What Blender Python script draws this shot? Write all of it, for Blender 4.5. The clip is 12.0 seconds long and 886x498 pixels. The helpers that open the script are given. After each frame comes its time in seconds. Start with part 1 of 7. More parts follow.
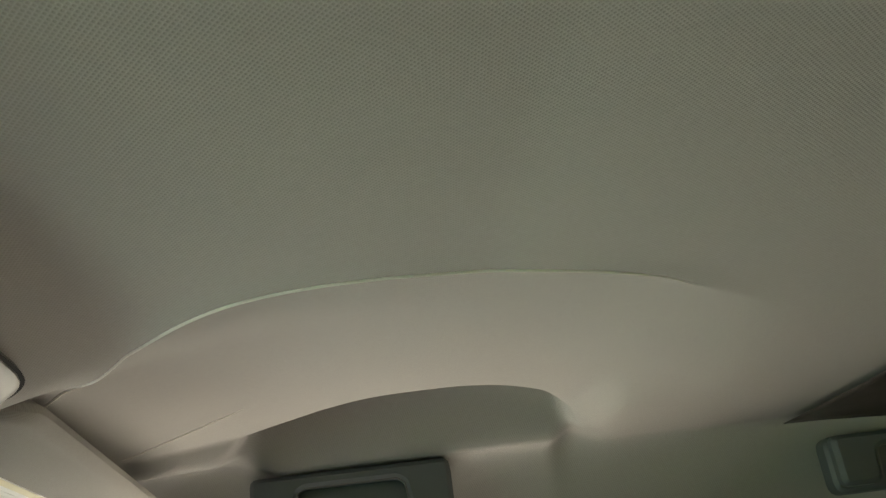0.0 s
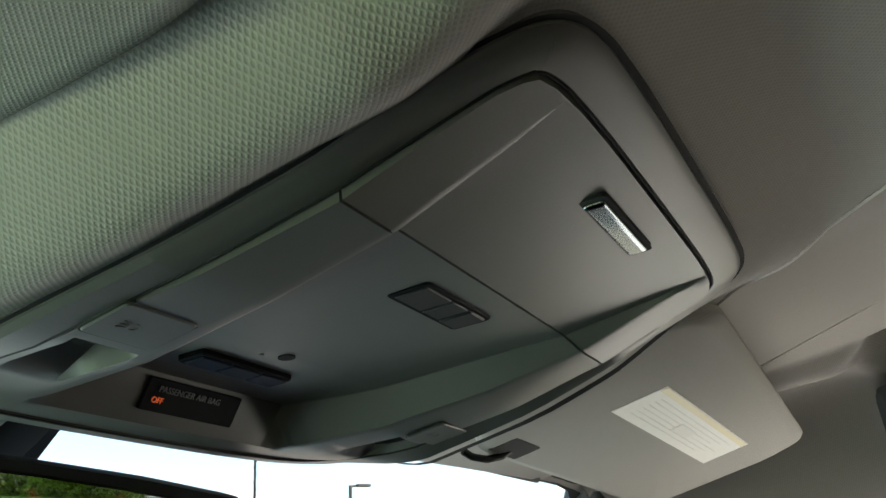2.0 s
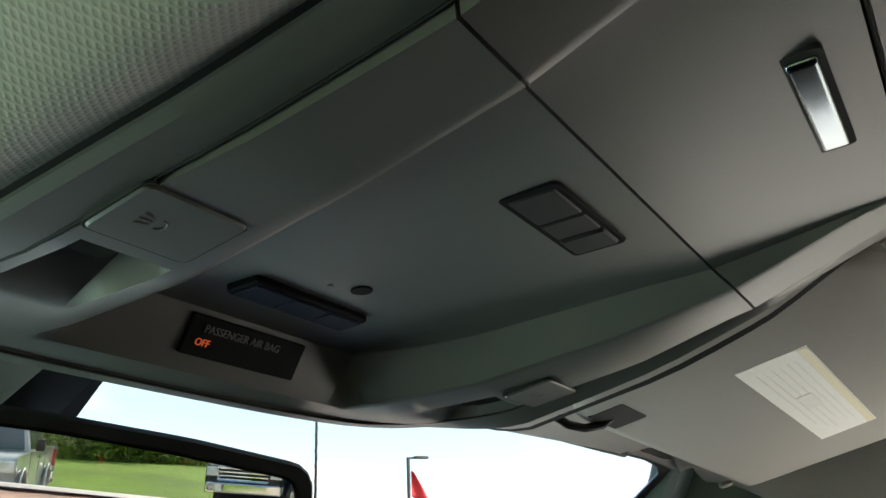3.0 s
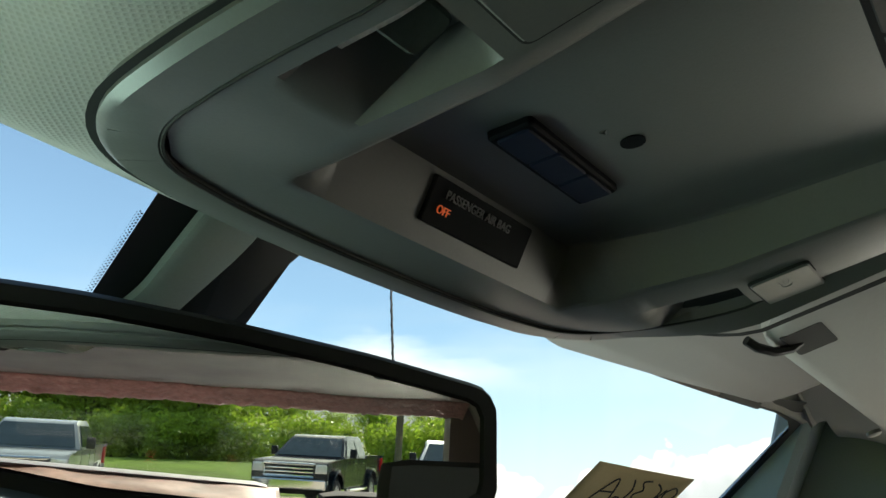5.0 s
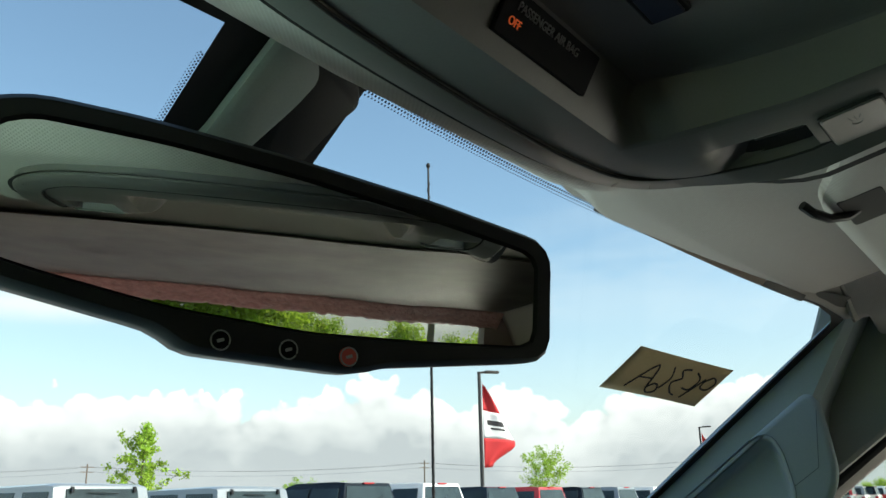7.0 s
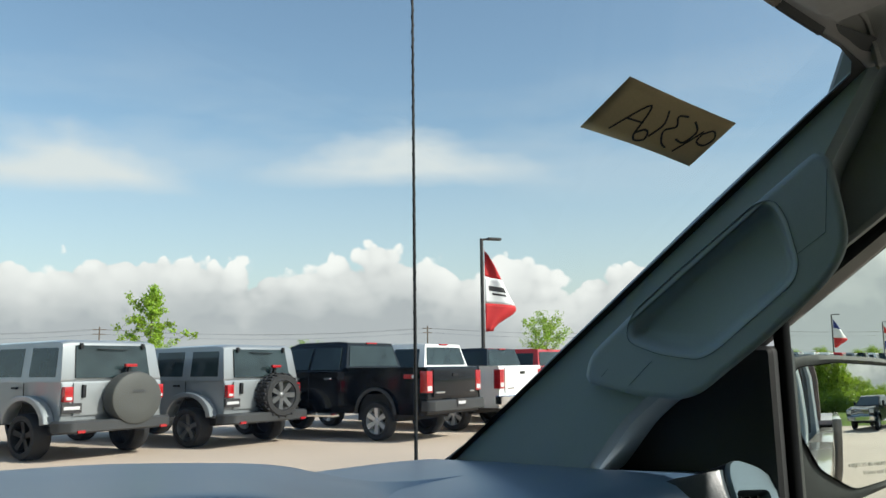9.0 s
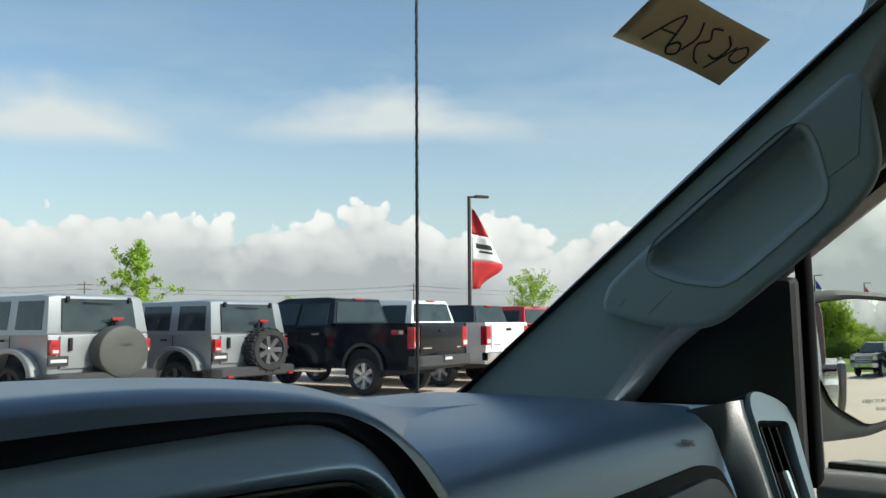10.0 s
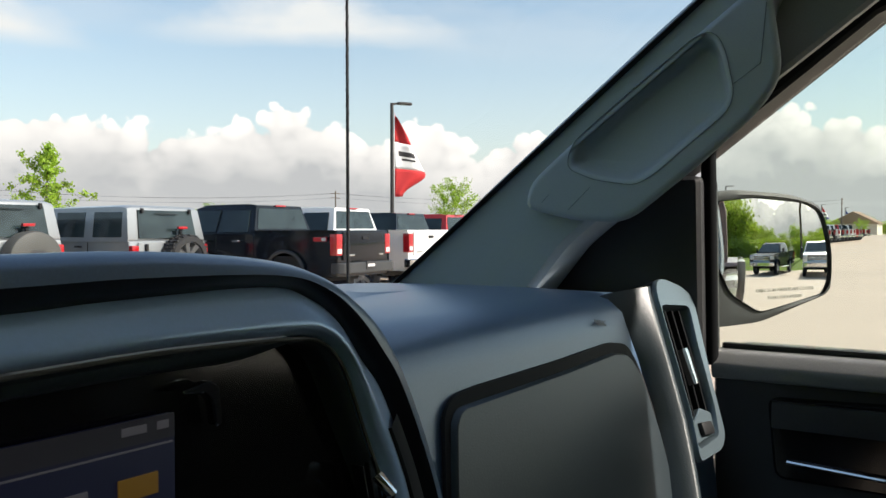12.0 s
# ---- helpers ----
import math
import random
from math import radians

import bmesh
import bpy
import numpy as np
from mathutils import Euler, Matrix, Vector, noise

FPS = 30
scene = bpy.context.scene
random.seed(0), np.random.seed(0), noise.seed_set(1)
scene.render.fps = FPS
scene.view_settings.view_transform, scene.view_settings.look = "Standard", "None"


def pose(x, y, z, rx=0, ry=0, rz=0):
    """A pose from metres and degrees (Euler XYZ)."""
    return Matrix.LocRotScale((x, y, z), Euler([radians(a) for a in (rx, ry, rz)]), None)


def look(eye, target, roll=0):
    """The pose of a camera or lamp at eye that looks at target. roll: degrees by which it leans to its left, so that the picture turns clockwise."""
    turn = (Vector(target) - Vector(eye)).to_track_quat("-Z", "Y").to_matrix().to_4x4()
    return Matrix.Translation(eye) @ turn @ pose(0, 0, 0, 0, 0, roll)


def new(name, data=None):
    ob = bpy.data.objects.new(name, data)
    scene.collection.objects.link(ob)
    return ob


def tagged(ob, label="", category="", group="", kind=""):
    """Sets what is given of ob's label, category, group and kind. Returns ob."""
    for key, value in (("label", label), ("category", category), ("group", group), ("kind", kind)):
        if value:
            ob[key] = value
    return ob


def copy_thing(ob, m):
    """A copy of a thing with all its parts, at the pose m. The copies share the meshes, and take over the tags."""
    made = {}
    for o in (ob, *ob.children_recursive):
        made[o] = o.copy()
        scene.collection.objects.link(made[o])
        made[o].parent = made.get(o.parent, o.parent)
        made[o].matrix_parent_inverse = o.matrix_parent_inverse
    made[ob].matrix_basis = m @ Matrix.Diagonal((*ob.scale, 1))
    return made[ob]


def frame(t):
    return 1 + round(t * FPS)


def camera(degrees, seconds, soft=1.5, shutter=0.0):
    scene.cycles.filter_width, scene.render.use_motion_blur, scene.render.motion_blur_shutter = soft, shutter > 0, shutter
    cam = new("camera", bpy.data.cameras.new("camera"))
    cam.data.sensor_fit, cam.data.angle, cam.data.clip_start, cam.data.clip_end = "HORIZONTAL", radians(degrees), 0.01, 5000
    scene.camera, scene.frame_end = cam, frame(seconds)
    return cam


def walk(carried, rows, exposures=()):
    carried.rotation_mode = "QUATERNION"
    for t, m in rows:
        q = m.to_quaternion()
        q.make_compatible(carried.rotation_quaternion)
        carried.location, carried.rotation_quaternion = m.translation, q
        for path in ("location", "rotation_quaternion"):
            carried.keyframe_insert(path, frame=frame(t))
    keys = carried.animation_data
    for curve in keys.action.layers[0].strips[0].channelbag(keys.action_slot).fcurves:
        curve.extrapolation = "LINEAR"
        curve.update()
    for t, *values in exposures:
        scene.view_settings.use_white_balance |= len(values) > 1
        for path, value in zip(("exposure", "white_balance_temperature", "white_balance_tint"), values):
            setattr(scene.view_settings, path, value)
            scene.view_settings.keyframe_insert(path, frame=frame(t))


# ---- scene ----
cam = camera(54.4, 12.0)
PATH = [
    (0, (-0.3002, -0.2762, 1.6377), (1.5313, -0.3238, 2.4396), -4.95),
    (0.5, (-0.3298, -0.2362, 1.6328), (1.4723, 0.0787, 2.4410), -5.24),
    (1, (-0.3275, -0.2104, 1.6216), (1.3832, 0.4222, 2.4423), -5.32),
    (1.5, (-0.3043, -0.1811, 1.6163), (1.3333, 0.6338, 2.4252), -5.54),
    (2, (-0.2836, -0.1444, 1.6237), (1.3041, 0.7902, 2.4020), -4.24),
    (2.5, (-0.2509, -0.1068, 1.6311), (1.3048, 0.9074, 2.3736), -3.12),
    (3, (-0.2205, -0.0807, 1.6350), (1.3094, 0.9797, 2.3665), -2.36),
    (3.5, (-0.2276, -0.0471, 1.6334), (1.2801, 1.0497, 2.3572), -2.40),
    (5.5, (-0.221, 0.023, 1.602), (1.263, 1.155, 2.32), -2.8),
    (6, (-0.219, 0.03, 1.595), (1.287, 1.171, 2.25), -2.6),
    (6.5, (-0.217, 0.034, 1.588), (1.27, 1.228, 2.192), -2.0),
    (7, (-0.223, 0.031, 1.577), (1.256, 1.256, 2.136), -1.2),
    (7.5, (-0.211, 0.022, 1.568), (1.286, 1.269, 2.021), -1.1),
    (9.5, (-0.091, 0.111, 1.471), (1.437, 1.383, 1.69), -0.5),
    (10, (-0.1, 0.125, 1.463), (1.445, 1.384, 1.63), -0.3),
    (10.5, (-0.086, 0.115, 1.459), (1.469, 1.367, 1.585), -0.2),
    (11, (-0.08, 0.102, 1.473), (1.488, 1.343, 1.529), -0.2),
    (11.5, (-0.083, 0.118, 1.47), (1.513, 1.323, 1.453), -0.0),
    (12, (-0.15, 0.102, 1.448), (1.507, 1.221, 1.402), -0.1),
]
walk(cam, [(t, look(eye, target, roll)) for t, eye, target, roll in PATH],
     exposures=[(0, 1.95, 7050, 9), (0.5, 2.35, 6700, 10), (1.0, 2.6, 6450, 9), (1.5, 2.02, 6400, 9), (2.0, 1.5, 6450, 9), (2.5, 1.32, 6450, 10), (3.0, 1.36, 6450, 9), (3.7, 1.5, 6400, 8),
                (5.3, 1.04, 6600, 2), (6.0, 1.03, 6400, -1), (6.5, 0.96, 6350, 1), (7.7, 0.6, 6450, 5), (9.3, 0.36, 6420, 7), (11.0, 0.44, 6480, 8), (12.0, 0.64, 6800, 14)])

# ---- world, sun and sky ----
SUN_DIR = Vector((0.30, -0.74, 0.60)).normalized()
world = bpy.data.worlds.new("sky")
scene.world = world
world.use_nodes = True
wn, wl = world.node_tree.nodes, world.node_tree.links
wn.clear()


def wnode(kind, **sets):
    n = wn.new(kind)
    for k, v in sets.items():
        n.inputs[k].default_value = v
    return n


def wmath(op, a, b=None, clamp=False):
    n = wn.new("ShaderNodeMath")
    n.operation, n.use_clamp = op, clamp
    for i, v in enumerate((a, b)):
        if v is None:
            continue
        if isinstance(v, (int, float)):
            n.inputs[i].default_value = v
        else:
            wl.new(v, n.inputs[i])
    return n.outputs[0]


sky = wn.new("ShaderNodeTexSky")
sky.sky_type, sky.sun_disc = "NISHITA", False
sky.sun_elevation = math.asin(SUN_DIR.z)
sky.sun_rotation = math.atan2(SUN_DIR.x, SUN_DIR.y)
sky.air_density, sky.dust_density, sky.ozone_density = 1.0, 1.6, 1.0
coord = wn.new("ShaderNodeTexCoord")
sep = wn.new("ShaderNodeSeparateXYZ")
wl.new(coord.outputs["Generated"], sep.inputs[0])
elev = sep.outputs["Z"]


def wnoise(scale, detail, stretch=(1, 1, 1), rough=0.55):
    m = wn.new("ShaderNodeMapping")
    m.inputs["Scale"].default_value = stretch
    wl.new(coord.outputs["Generated"], m.inputs[0])
    n = wnode("ShaderNodeTexNoise", Scale=scale, Detail=detail, Roughness=rough)
    wl.new(m.outputs[0], n.inputs["Vector"])
    return n.outputs["Fac"]


# heaped clouds low over the horizon, thin veils higher up
def wheaps(scale):
    """Rounded billows: 1 in the middle of a billow, falling to its rim."""
    warp = wn.new("ShaderNodeVectorMath")
    warp.operation = "MULTIPLY_ADD"
    n = wnode("ShaderNodeTexNoise", Scale=scale * 0.9, Detail=4.0)
    wl.new(coord.outputs["Generated"], n.inputs["Vector"])
    wl.new(n.outputs["Color"], warp.inputs[0])
    warp.inputs[1].default_value = (0.9 / scale,) * 3
    wl.new(coord.outputs["Generated"], warp.inputs[2])
    v = wnode("ShaderNodeTexVoronoi", Scale=scale)
    wl.new(warp.outputs[0], v.inputs["Vector"])
    return wmath("SUBTRACT", 1.0, v.outputs["Distance"])


big, mid, small = wheaps(9.0), wheaps(22.0), wheaps(52.0)
billow = wmath("ADD", wmath("MULTIPLY", mid, 0.55), wmath("MULTIPLY", small, 0.45))
heap = wmath("ADD", wmath("MULTIPLY", wnoise(3.2, 3, (1, 1, 0.3)), 0.13), wmath("MULTIPLY", big, 0.062))
heap = wmath("ADD", wmath("ADD", heap, -0.006), wmath("MULTIPLY", billow, 0.06))
depth_in = wmath("SUBTRACT", heap, elev)
heap_mask = wmath("MULTIPLY", depth_in, 210.0, True)
veil = wmath("MULTIPLY", wmath("SUBTRACT", wnoise(2.4, 8, (1, 1, 5.0), 0.55), 0.455), 7.0, True)
veil = wmath("MULTIPLY", veil, wmath("SUBTRACT", 1.0, wmath("MULTIPLY", wmath("ABSOLUTE", wmath("SUBTRACT", elev, 0.25)), 9.0), True))
haze = wmath("SUBTRACT", 0.50, wmath("MULTIPLY", elev, 1.8), True)
azimuth = wmath("ARCTAN2", sep.outputs["X"], sep.outputs["Y"])
ragged = wmath("MULTIPLY", wmath("SUBTRACT", wnoise(7.0, 8, (1, 1, 2.2), 0.6), 0.5), 0.11)


def bank(middle, half, base, height):
    """A thin cloud with a level foot and a sloping, ragged crest."""
    slope = wmath("SUBTRACT", 1.0, wmath("MULTIPLY", wmath("ABSOLUTE", wmath("SUBTRACT", azimuth, radians(middle))), 1.0 / radians(half)), True)
    crest = wmath("ADD", wmath("ADD", wmath("MULTIPLY", slope, height), base), ragged)
    over = wmath("MULTIPLY", wmath("SUBTRACT", crest, elev), 22.0, True)
    foot = wmath("MULTIPLY", wmath("SUBTRACT", elev, wmath("ADD", wmath("MULTIPLY", ragged, 0.25), base - 0.012)), 48.0, True)
    return wmath("MULTIPLY", wmath("MULTIPLY", over, foot), wmath("MULTIPLY", slope, 3.5, True))


banks = wmath("MULTIPLY", wmath("ADD", bank(26.0, 9.5, 0.196, 0.070), bank(47.5, 13.0, 0.214, 0.070), True), 0.85)
veil = wmath("ADD", wmath("ADD", wmath("MULTIPLY", veil, 0.22), banks, True), haze, True)
crown = wmath("SUBTRACT", 1.0, wmath("MULTIPLY", depth_in, 13.0), True)
shade = wmath("ADD", wmath("MULTIPLY", wmath("MULTIPLY", billow, crown), 1.0), wmath("MULTIPLY", wnoise(9.0, 8, (1, 1, 3.5)), 0.30))
ramp = wn.new("ShaderNodeValToRGB")
ramp.color_ramp.elements[0].position, ramp.color_ramp.elements[0].color = 0.16, (0.385, 0.40, 0.415, 1)
ramp.color_ramp.elements[1].position, ramp.color_ramp.elements[1].color = 0.68, (0.80, 0.785, 0.765, 1)
wl.new(shade, ramp.inputs[0])
dim = wn.new("ShaderNodeMixRGB")
dim.blend_type = "MULTIPLY"
dim.inputs[0].default_value, dim.inputs[2].default_value = 1.0, (0.130, 0.136, 0.130, 1)
wl.new(sky.outputs[0], dim.inputs[1])
mix1 = wn.new("ShaderNodeMixRGB")
mix1.inputs[2].default_value = (0.60, 0.625, 0.635, 1)
wl.new(veil, mix1.inputs[0]), wl.new(dim.outputs[0], mix1.inputs[1])
mix2 = wn.new("ShaderNodeMixRGB")
wl.new(heap_mask, mix2.inputs[0]), wl.new(mix1.outputs[0], mix2.inputs[1]), wl.new(ramp.outputs[0], mix2.inputs[2])
bg = wnode("ShaderNodeBackground", Strength=1.0)
wl.new(mix2.outputs[0], bg.inputs[0])
wl.new(bg.outputs[0], wn.new("ShaderNodeOutputWorld").inputs[0])

sun_data = bpy.data.lights.new("sun", "SUN")
sun_data.energy, sun_data.angle, sun_data.color = 4.3, radians(0.6), (1.0, 0.95, 0.87)
sun = new("sun", sun_data)
# daylight through the driver's window, green from the lawn, and off the sunlit lot through the passenger window
for x, y, z, w, h, watts, tone, lift, spread in ((-0.790, 0.12, 1.645, 0.46, 0.06, 0.007, (0.62, 1.0, 0.42), 0.04, 60), (0.79, -0.14, 1.46, 0.50, 0.20, 0.25, (1.0, 0.95, 0.875), 0.85, 125)):
    pane_light = bpy.data.lights.new("window_light", "AREA")
    pane_light.shape, pane_light.size, pane_light.size_y = "RECTANGLE", w, h
    pane_light.energy, pane_light.color = watts, tone
    pane_light.spread = radians(spread)
    new("window_light", pane_light).matrix_world = look((x, y, z), (0.0, y - 0.04, z + lift))
# added fill lamps at the windshield, as if daylight off bonnet, lot and lawn
for eye, aim, w, h, watts, tone, spread in (((-0.31, 0.62, 1.465), (-0.06, 0.16, 1.72), 0.46, 0.30, 0.35, (0.66, 0.97, 0.84), 52), ((-0.62, 0.46, 1.59), (-0.20, -0.04, 1.755), 0.16, 0.12, 0.032, (0.64, 1.0, 0.44), 40), ((0.34, 0.60, 1.47), (0.24, 0.16, 1.72), 0.40, 0.24, 0.13, (0.88, 1.0, 0.94), 60)):
    fore_light = bpy.data.lights.new("windshield_fill", "AREA")
    fore_light.shape, fore_light.size, fore_light.size_y, fore_light.spread = "RECTANGLE", w, h, radians(spread)
    fore_light.energy, fore_light.color = watts, tone
    new("windshield_fill", fore_light).matrix_world = look(eye, aim)
sun.matrix_world = look((0, 0, 40), Vector((0, 0, 40)) - SUN_DIR)


# ---- materials ----
def link(nt, a, b):
    nt.links.new(a, b)


def surface(name, base, rough=0.6, metal=0.0, grain=60.0, vary=0.12, bump=0.15, depth=0.001, spec=0.5, coat=0.0, coat_rough=0.04, stain=2.5):
    """A paint, plastic, cloth or stone: colour varied by fine grain and broad stains, with a fine relief."""
    m = bpy.data.materials.new(name)
    m.use_nodes = True
    nt = m.node_tree
    p = nt.nodes["Principled BSDF"]
    p.inputs["Metallic"].default_value = metal
    p.inputs["Specular IOR Level"].default_value = spec
    p.inputs["Coat Weight"].default_value = coat
    p.inputs["Coat Roughness"].default_value = coat_rough
    pos = nt.nodes.new("ShaderNodeNewGeometry").outputs["Position"]
    fine, broad = nt.nodes.new("ShaderNodeTexNoise"), nt.nodes.new("ShaderNodeTexNoise")
    for n, s, d in ((fine, grain, 4), (broad, stain, 3)):
        n.inputs["Scale"].default_value, n.inputs["Detail"].default_value = s, d
        link(nt, pos, n.inputs["Vector"])
    add = nt.nodes.new("ShaderNodeMath")
    add.operation = "ADD"
    link(nt, fine.outputs["Fac"], add.inputs[0]), link(nt, broad.outputs["Fac"], add.inputs[1])
    rng = nt.nodes.new("ShaderNodeMapRange")
    rng.inputs["From Min"].default_value, rng.inputs["From Max"].default_value = 0.6, 1.4
    rng.inputs["To Min"].default_value, rng.inputs["To Max"].default_value = 1 - vary, 1 + vary
    link(nt, add.outputs[0], rng.inputs["Value"])
    mul = nt.nodes.new("ShaderNodeVectorMath")
    mul.operation = "SCALE"
    mul.inputs[0].default_value = base
    link(nt, rng.outputs[0], mul.inputs["Scale"])
    link(nt, mul.outputs[0], p.inputs["Base Color"])
    rr = nt.nodes.new("ShaderNodeMapRange")
    rr.inputs["To Min"].default_value, rr.inputs["To Max"].default_value = max(0.02, rough * 0.85), min(1.0, rough * 1.15)
    link(nt, broad.outputs["Fac"], rr.inputs["Value"])
    link(nt, rr.outputs[0], p.inputs["Roughness"])
    if bump:
        b = nt.nodes.new("ShaderNodeBump")
        b.inputs["Strength"].default_value, b.inputs["Distance"].default_value = bump, depth
        link(nt, fine.outputs["Fac"], b.inputs["Height"])
        link(nt, b.outputs[0], p.inputs["Normal"])
    return m


def knit(name, base, dark, pitch=0.0019, cover=0.42):
    """Warp-knitted headlining: staggered rows of small dimples over a foam back."""
    m = surface(name, base, rough=0.9, grain=300, vary=0.07, bump=0, spec=0.15)
    nt = m.node_tree
    p = nt.nodes["Principled BSDF"]
    pos = nt.nodes.new("ShaderNodeNewGeometry").outputs["Position"]
    s = nt.nodes.new("ShaderNodeSeparateXYZ")
    link(nt, pos, s.inputs[0])

    def mathn(op, a, b=None):
        n = nt.nodes.new("ShaderNodeMath")
        n.operation = op
        for i, v in enumerate((a, b)):
            if v is None:
                continue
            if isinstance(v, (int, float)):
                n.inputs[i].default_value = v
            else:
                link(nt, v, n.inputs[i])
        return n.outputs[0]

    k = math.pi / pitch
    u = mathn("SINE", mathn("MULTIPLY", mathn("ADD", s.outputs["X"], s.outputs["Y"]), k * 0.72))
    v = mathn("SINE", mathn("MULTIPLY", mathn("SUBTRACT", s.outputs["X"], s.outputs["Y"]), k * 0.72))
    dots = mathn("MULTIPLY", u, v)
    rng = nt.nodes.new("ShaderNodeMapRange")
    rng.inputs["From Min"].default_value, rng.inputs["From Max"].default_value = 1 - cover - 0.35, 1 - cover + 0.25
    link(nt, mathn("ABSOLUTE", dots), rng.inputs["Value"])
    old = p.inputs["Base Color"].links[0].from_socket
    mx = nt.nodes.new("ShaderNodeMixRGB")
    mx.inputs[2].default_value = (*dark, 1)
    link(nt, rng.outputs[0], mx.inputs[0]), link(nt, old, mx.inputs[1]), link(nt, mx.outputs[0], p.inputs["Base Color"])
    b = nt.nodes.new("ShaderNodeBump")
    b.inputs["Strength"].default_value, b.inputs["Distance"].default_value, b.invert = 0.25, 0.0006, True
    link(nt, rng.outputs[0], b.inputs["Height"]), link(nt, b.outputs[0], p.inputs["Normal"])
    return m


def glass(name, tint, gloss=1.0, rough=0.0):
    """A pane: clear with a tint, and the mirror gloss of its face."""
    m = bpy.data.materials.new(name)
    m.use_nodes = True
    nt = m.node_tree
    nt.nodes.remove(nt.nodes["Principled BSDF"])
    clear, shine, mx = nt.nodes.new("ShaderNodeBsdfTransparent"), nt.nodes.new("ShaderNodeBsdfGlossy"), nt.nodes.new("ShaderNodeMixShader")
    clear.inputs[0].default_value = (*tint, 1)
    shine.inputs["Roughness"].default_value = rough
    face = nt.nodes.new("ShaderNodeLayerWeight")
    face.inputs[0].default_value = 0.5
    power, scale, base = (nt.nodes.new("ShaderNodeMath") for _ in range(3))
    power.operation, scale.operation, base.operation = "POWER", "MULTIPLY", "ADD"
    power.inputs[1].default_value, scale.inputs[1].default_value, base.inputs[1].default_value = 5.0, 0.7 * gloss, 0.022 * gloss
    link(nt, face.outputs["Facing"], power.inputs[0]), link(nt, power.outputs[0], scale.inputs[0]), link(nt, scale.outputs[0], base.inputs[0])
    link(nt, base.outputs[0], mx.inputs[0]), link(nt, clear.outputs[0], mx.inputs[1]), link(nt, shine.outputs[0], mx.inputs[2])
    link(nt, mx.outputs[0], nt.nodes["Material Output"].inputs[0])
    return m


def glow(name, colour, strength):
    m = bpy.data.materials.new(name)
    m.use_nodes = True
    p = m.node_tree.nodes["Principled BSDF"]
    p.inputs["Base Color"].default_value = (*colour, 1)
    p.inputs["Emission Color"].default_value = (*colour, 1)
    p.inputs["Emission Strength"].default_value = strength
    return m


def mirror_glass(name, tint):
    m = bpy.data.materials.new(name)
    m.use_nodes = True
    p = m.node_tree.nodes["Principled BSDF"]
    p.inputs["Base Color"].default_value = (*tint, 1)
    p.inputs["Metallic"].default_value, p.inputs["Roughness"].default_value = 1.0, 0.0
    return m


KNIT = knit("headlining_knit", (0.40, 0.378, 0.356), (0.35, 0.329, 0.311), pitch=0.0017)
# lighter cloth for the highlight painted along the lining creases
CREASE_GLINT = surface("crease_highlight_cloth", (0.66, 0.62, 0.57), rough=0.8, grain=500, vary=0.05, bump=0.1, depth=0.0002)
VISOR_CLOTH = knit("visor_cloth", (0.41, 0.392, 0.365), (0.35, 0.333, 0.31), pitch=0.0013)
SIDE_CLOTH = surface("side_trim_plastic", (0.25, 0.265, 0.265), rough=0.55, grain=600, vary=0.08, bump=0.12, depth=0.0003)
TRIM = surface("warm_grey_plastic", (0.103, 0.100, 0.096), rough=0.37, grain=900, vary=0.06, bump=0.12, depth=0.0003, spec=0.32)
TRIM_PALE = surface("pale_grey_plastic", (0.120, 0.115, 0.108), rough=0.42, grain=900, vary=0.05, bump=0.12, depth=0.0003)
HANDLE_GREY = surface("handle_grey_plastic", (0.092, 0.104, 0.110), rough=0.5, grain=800, vary=0.06, bump=0.1, depth=0.0003)
GAP = surface("dark_gap", (0.012, 0.012, 0.012), rough=0.9, vary=0.1, bump=0)
BLACK = surface("black_plastic", (0.010, 0.0105, 0.0115), rough=0.5, grain=700, vary=0.2, bump=0.15, depth=0.0003, spec=0.3)
BLACK_GLOSS = surface("piano_black", (0.010, 0.010, 0.011), rough=0.12, grain=40, vary=0.2, bump=0)
SWITCH = surface("switch_black", (0.007, 0.0075, 0.009), rough=0.5, grain=500, vary=0.1, bump=0, spec=0.03)
CALL_KEY = surface("call_button_navy", (0.010, 0.014, 0.030), rough=0.5, grain=400, vary=0.15, bump=0, spec=0.06)
PILLAR_SEAM = surface("pillar_seam", (0.13, 0.16, 0.175), rough=0.7, vary=0.1, bump=0)
# grey plastic, its bluish cast standing in for reflected sky
PILLAR = surface("pillar_grey_sky_tint", (0.375, 0.435, 0.465), rough=0.46, grain=800, vary=0.06, bump=0.12, depth=0.0003)
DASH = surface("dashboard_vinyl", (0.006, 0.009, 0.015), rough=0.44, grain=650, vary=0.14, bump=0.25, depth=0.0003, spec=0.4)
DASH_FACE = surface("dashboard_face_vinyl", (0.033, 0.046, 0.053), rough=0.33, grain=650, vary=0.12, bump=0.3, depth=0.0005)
# bluer than the black vinyl itself: the sky's sheen is put into this colour
DASH_PAD = surface("dashboard_pad_sky_sheen", (0.078, 0.142, 0.235), rough=0.34, grain=650, vary=0.13, bump=0.25, depth=0.0003, spec=0.9, coat=0.4, coat_rough=0.32)
# silver trim coloured with the blue sky it should reflect
BEZEL = surface("satin_silver_sky_blue", (0.40, 0.58, 0.84), rough=0.30, metal=0.22, grain=500, vary=0.05, bump=0, coat=0.5, coat_rough=0.2)
VENT_TRIM = surface("vent_satin_trim", (0.13, 0.175, 0.20), rough=0.36, metal=0.5, grain=500, vary=0.05, bump=0)
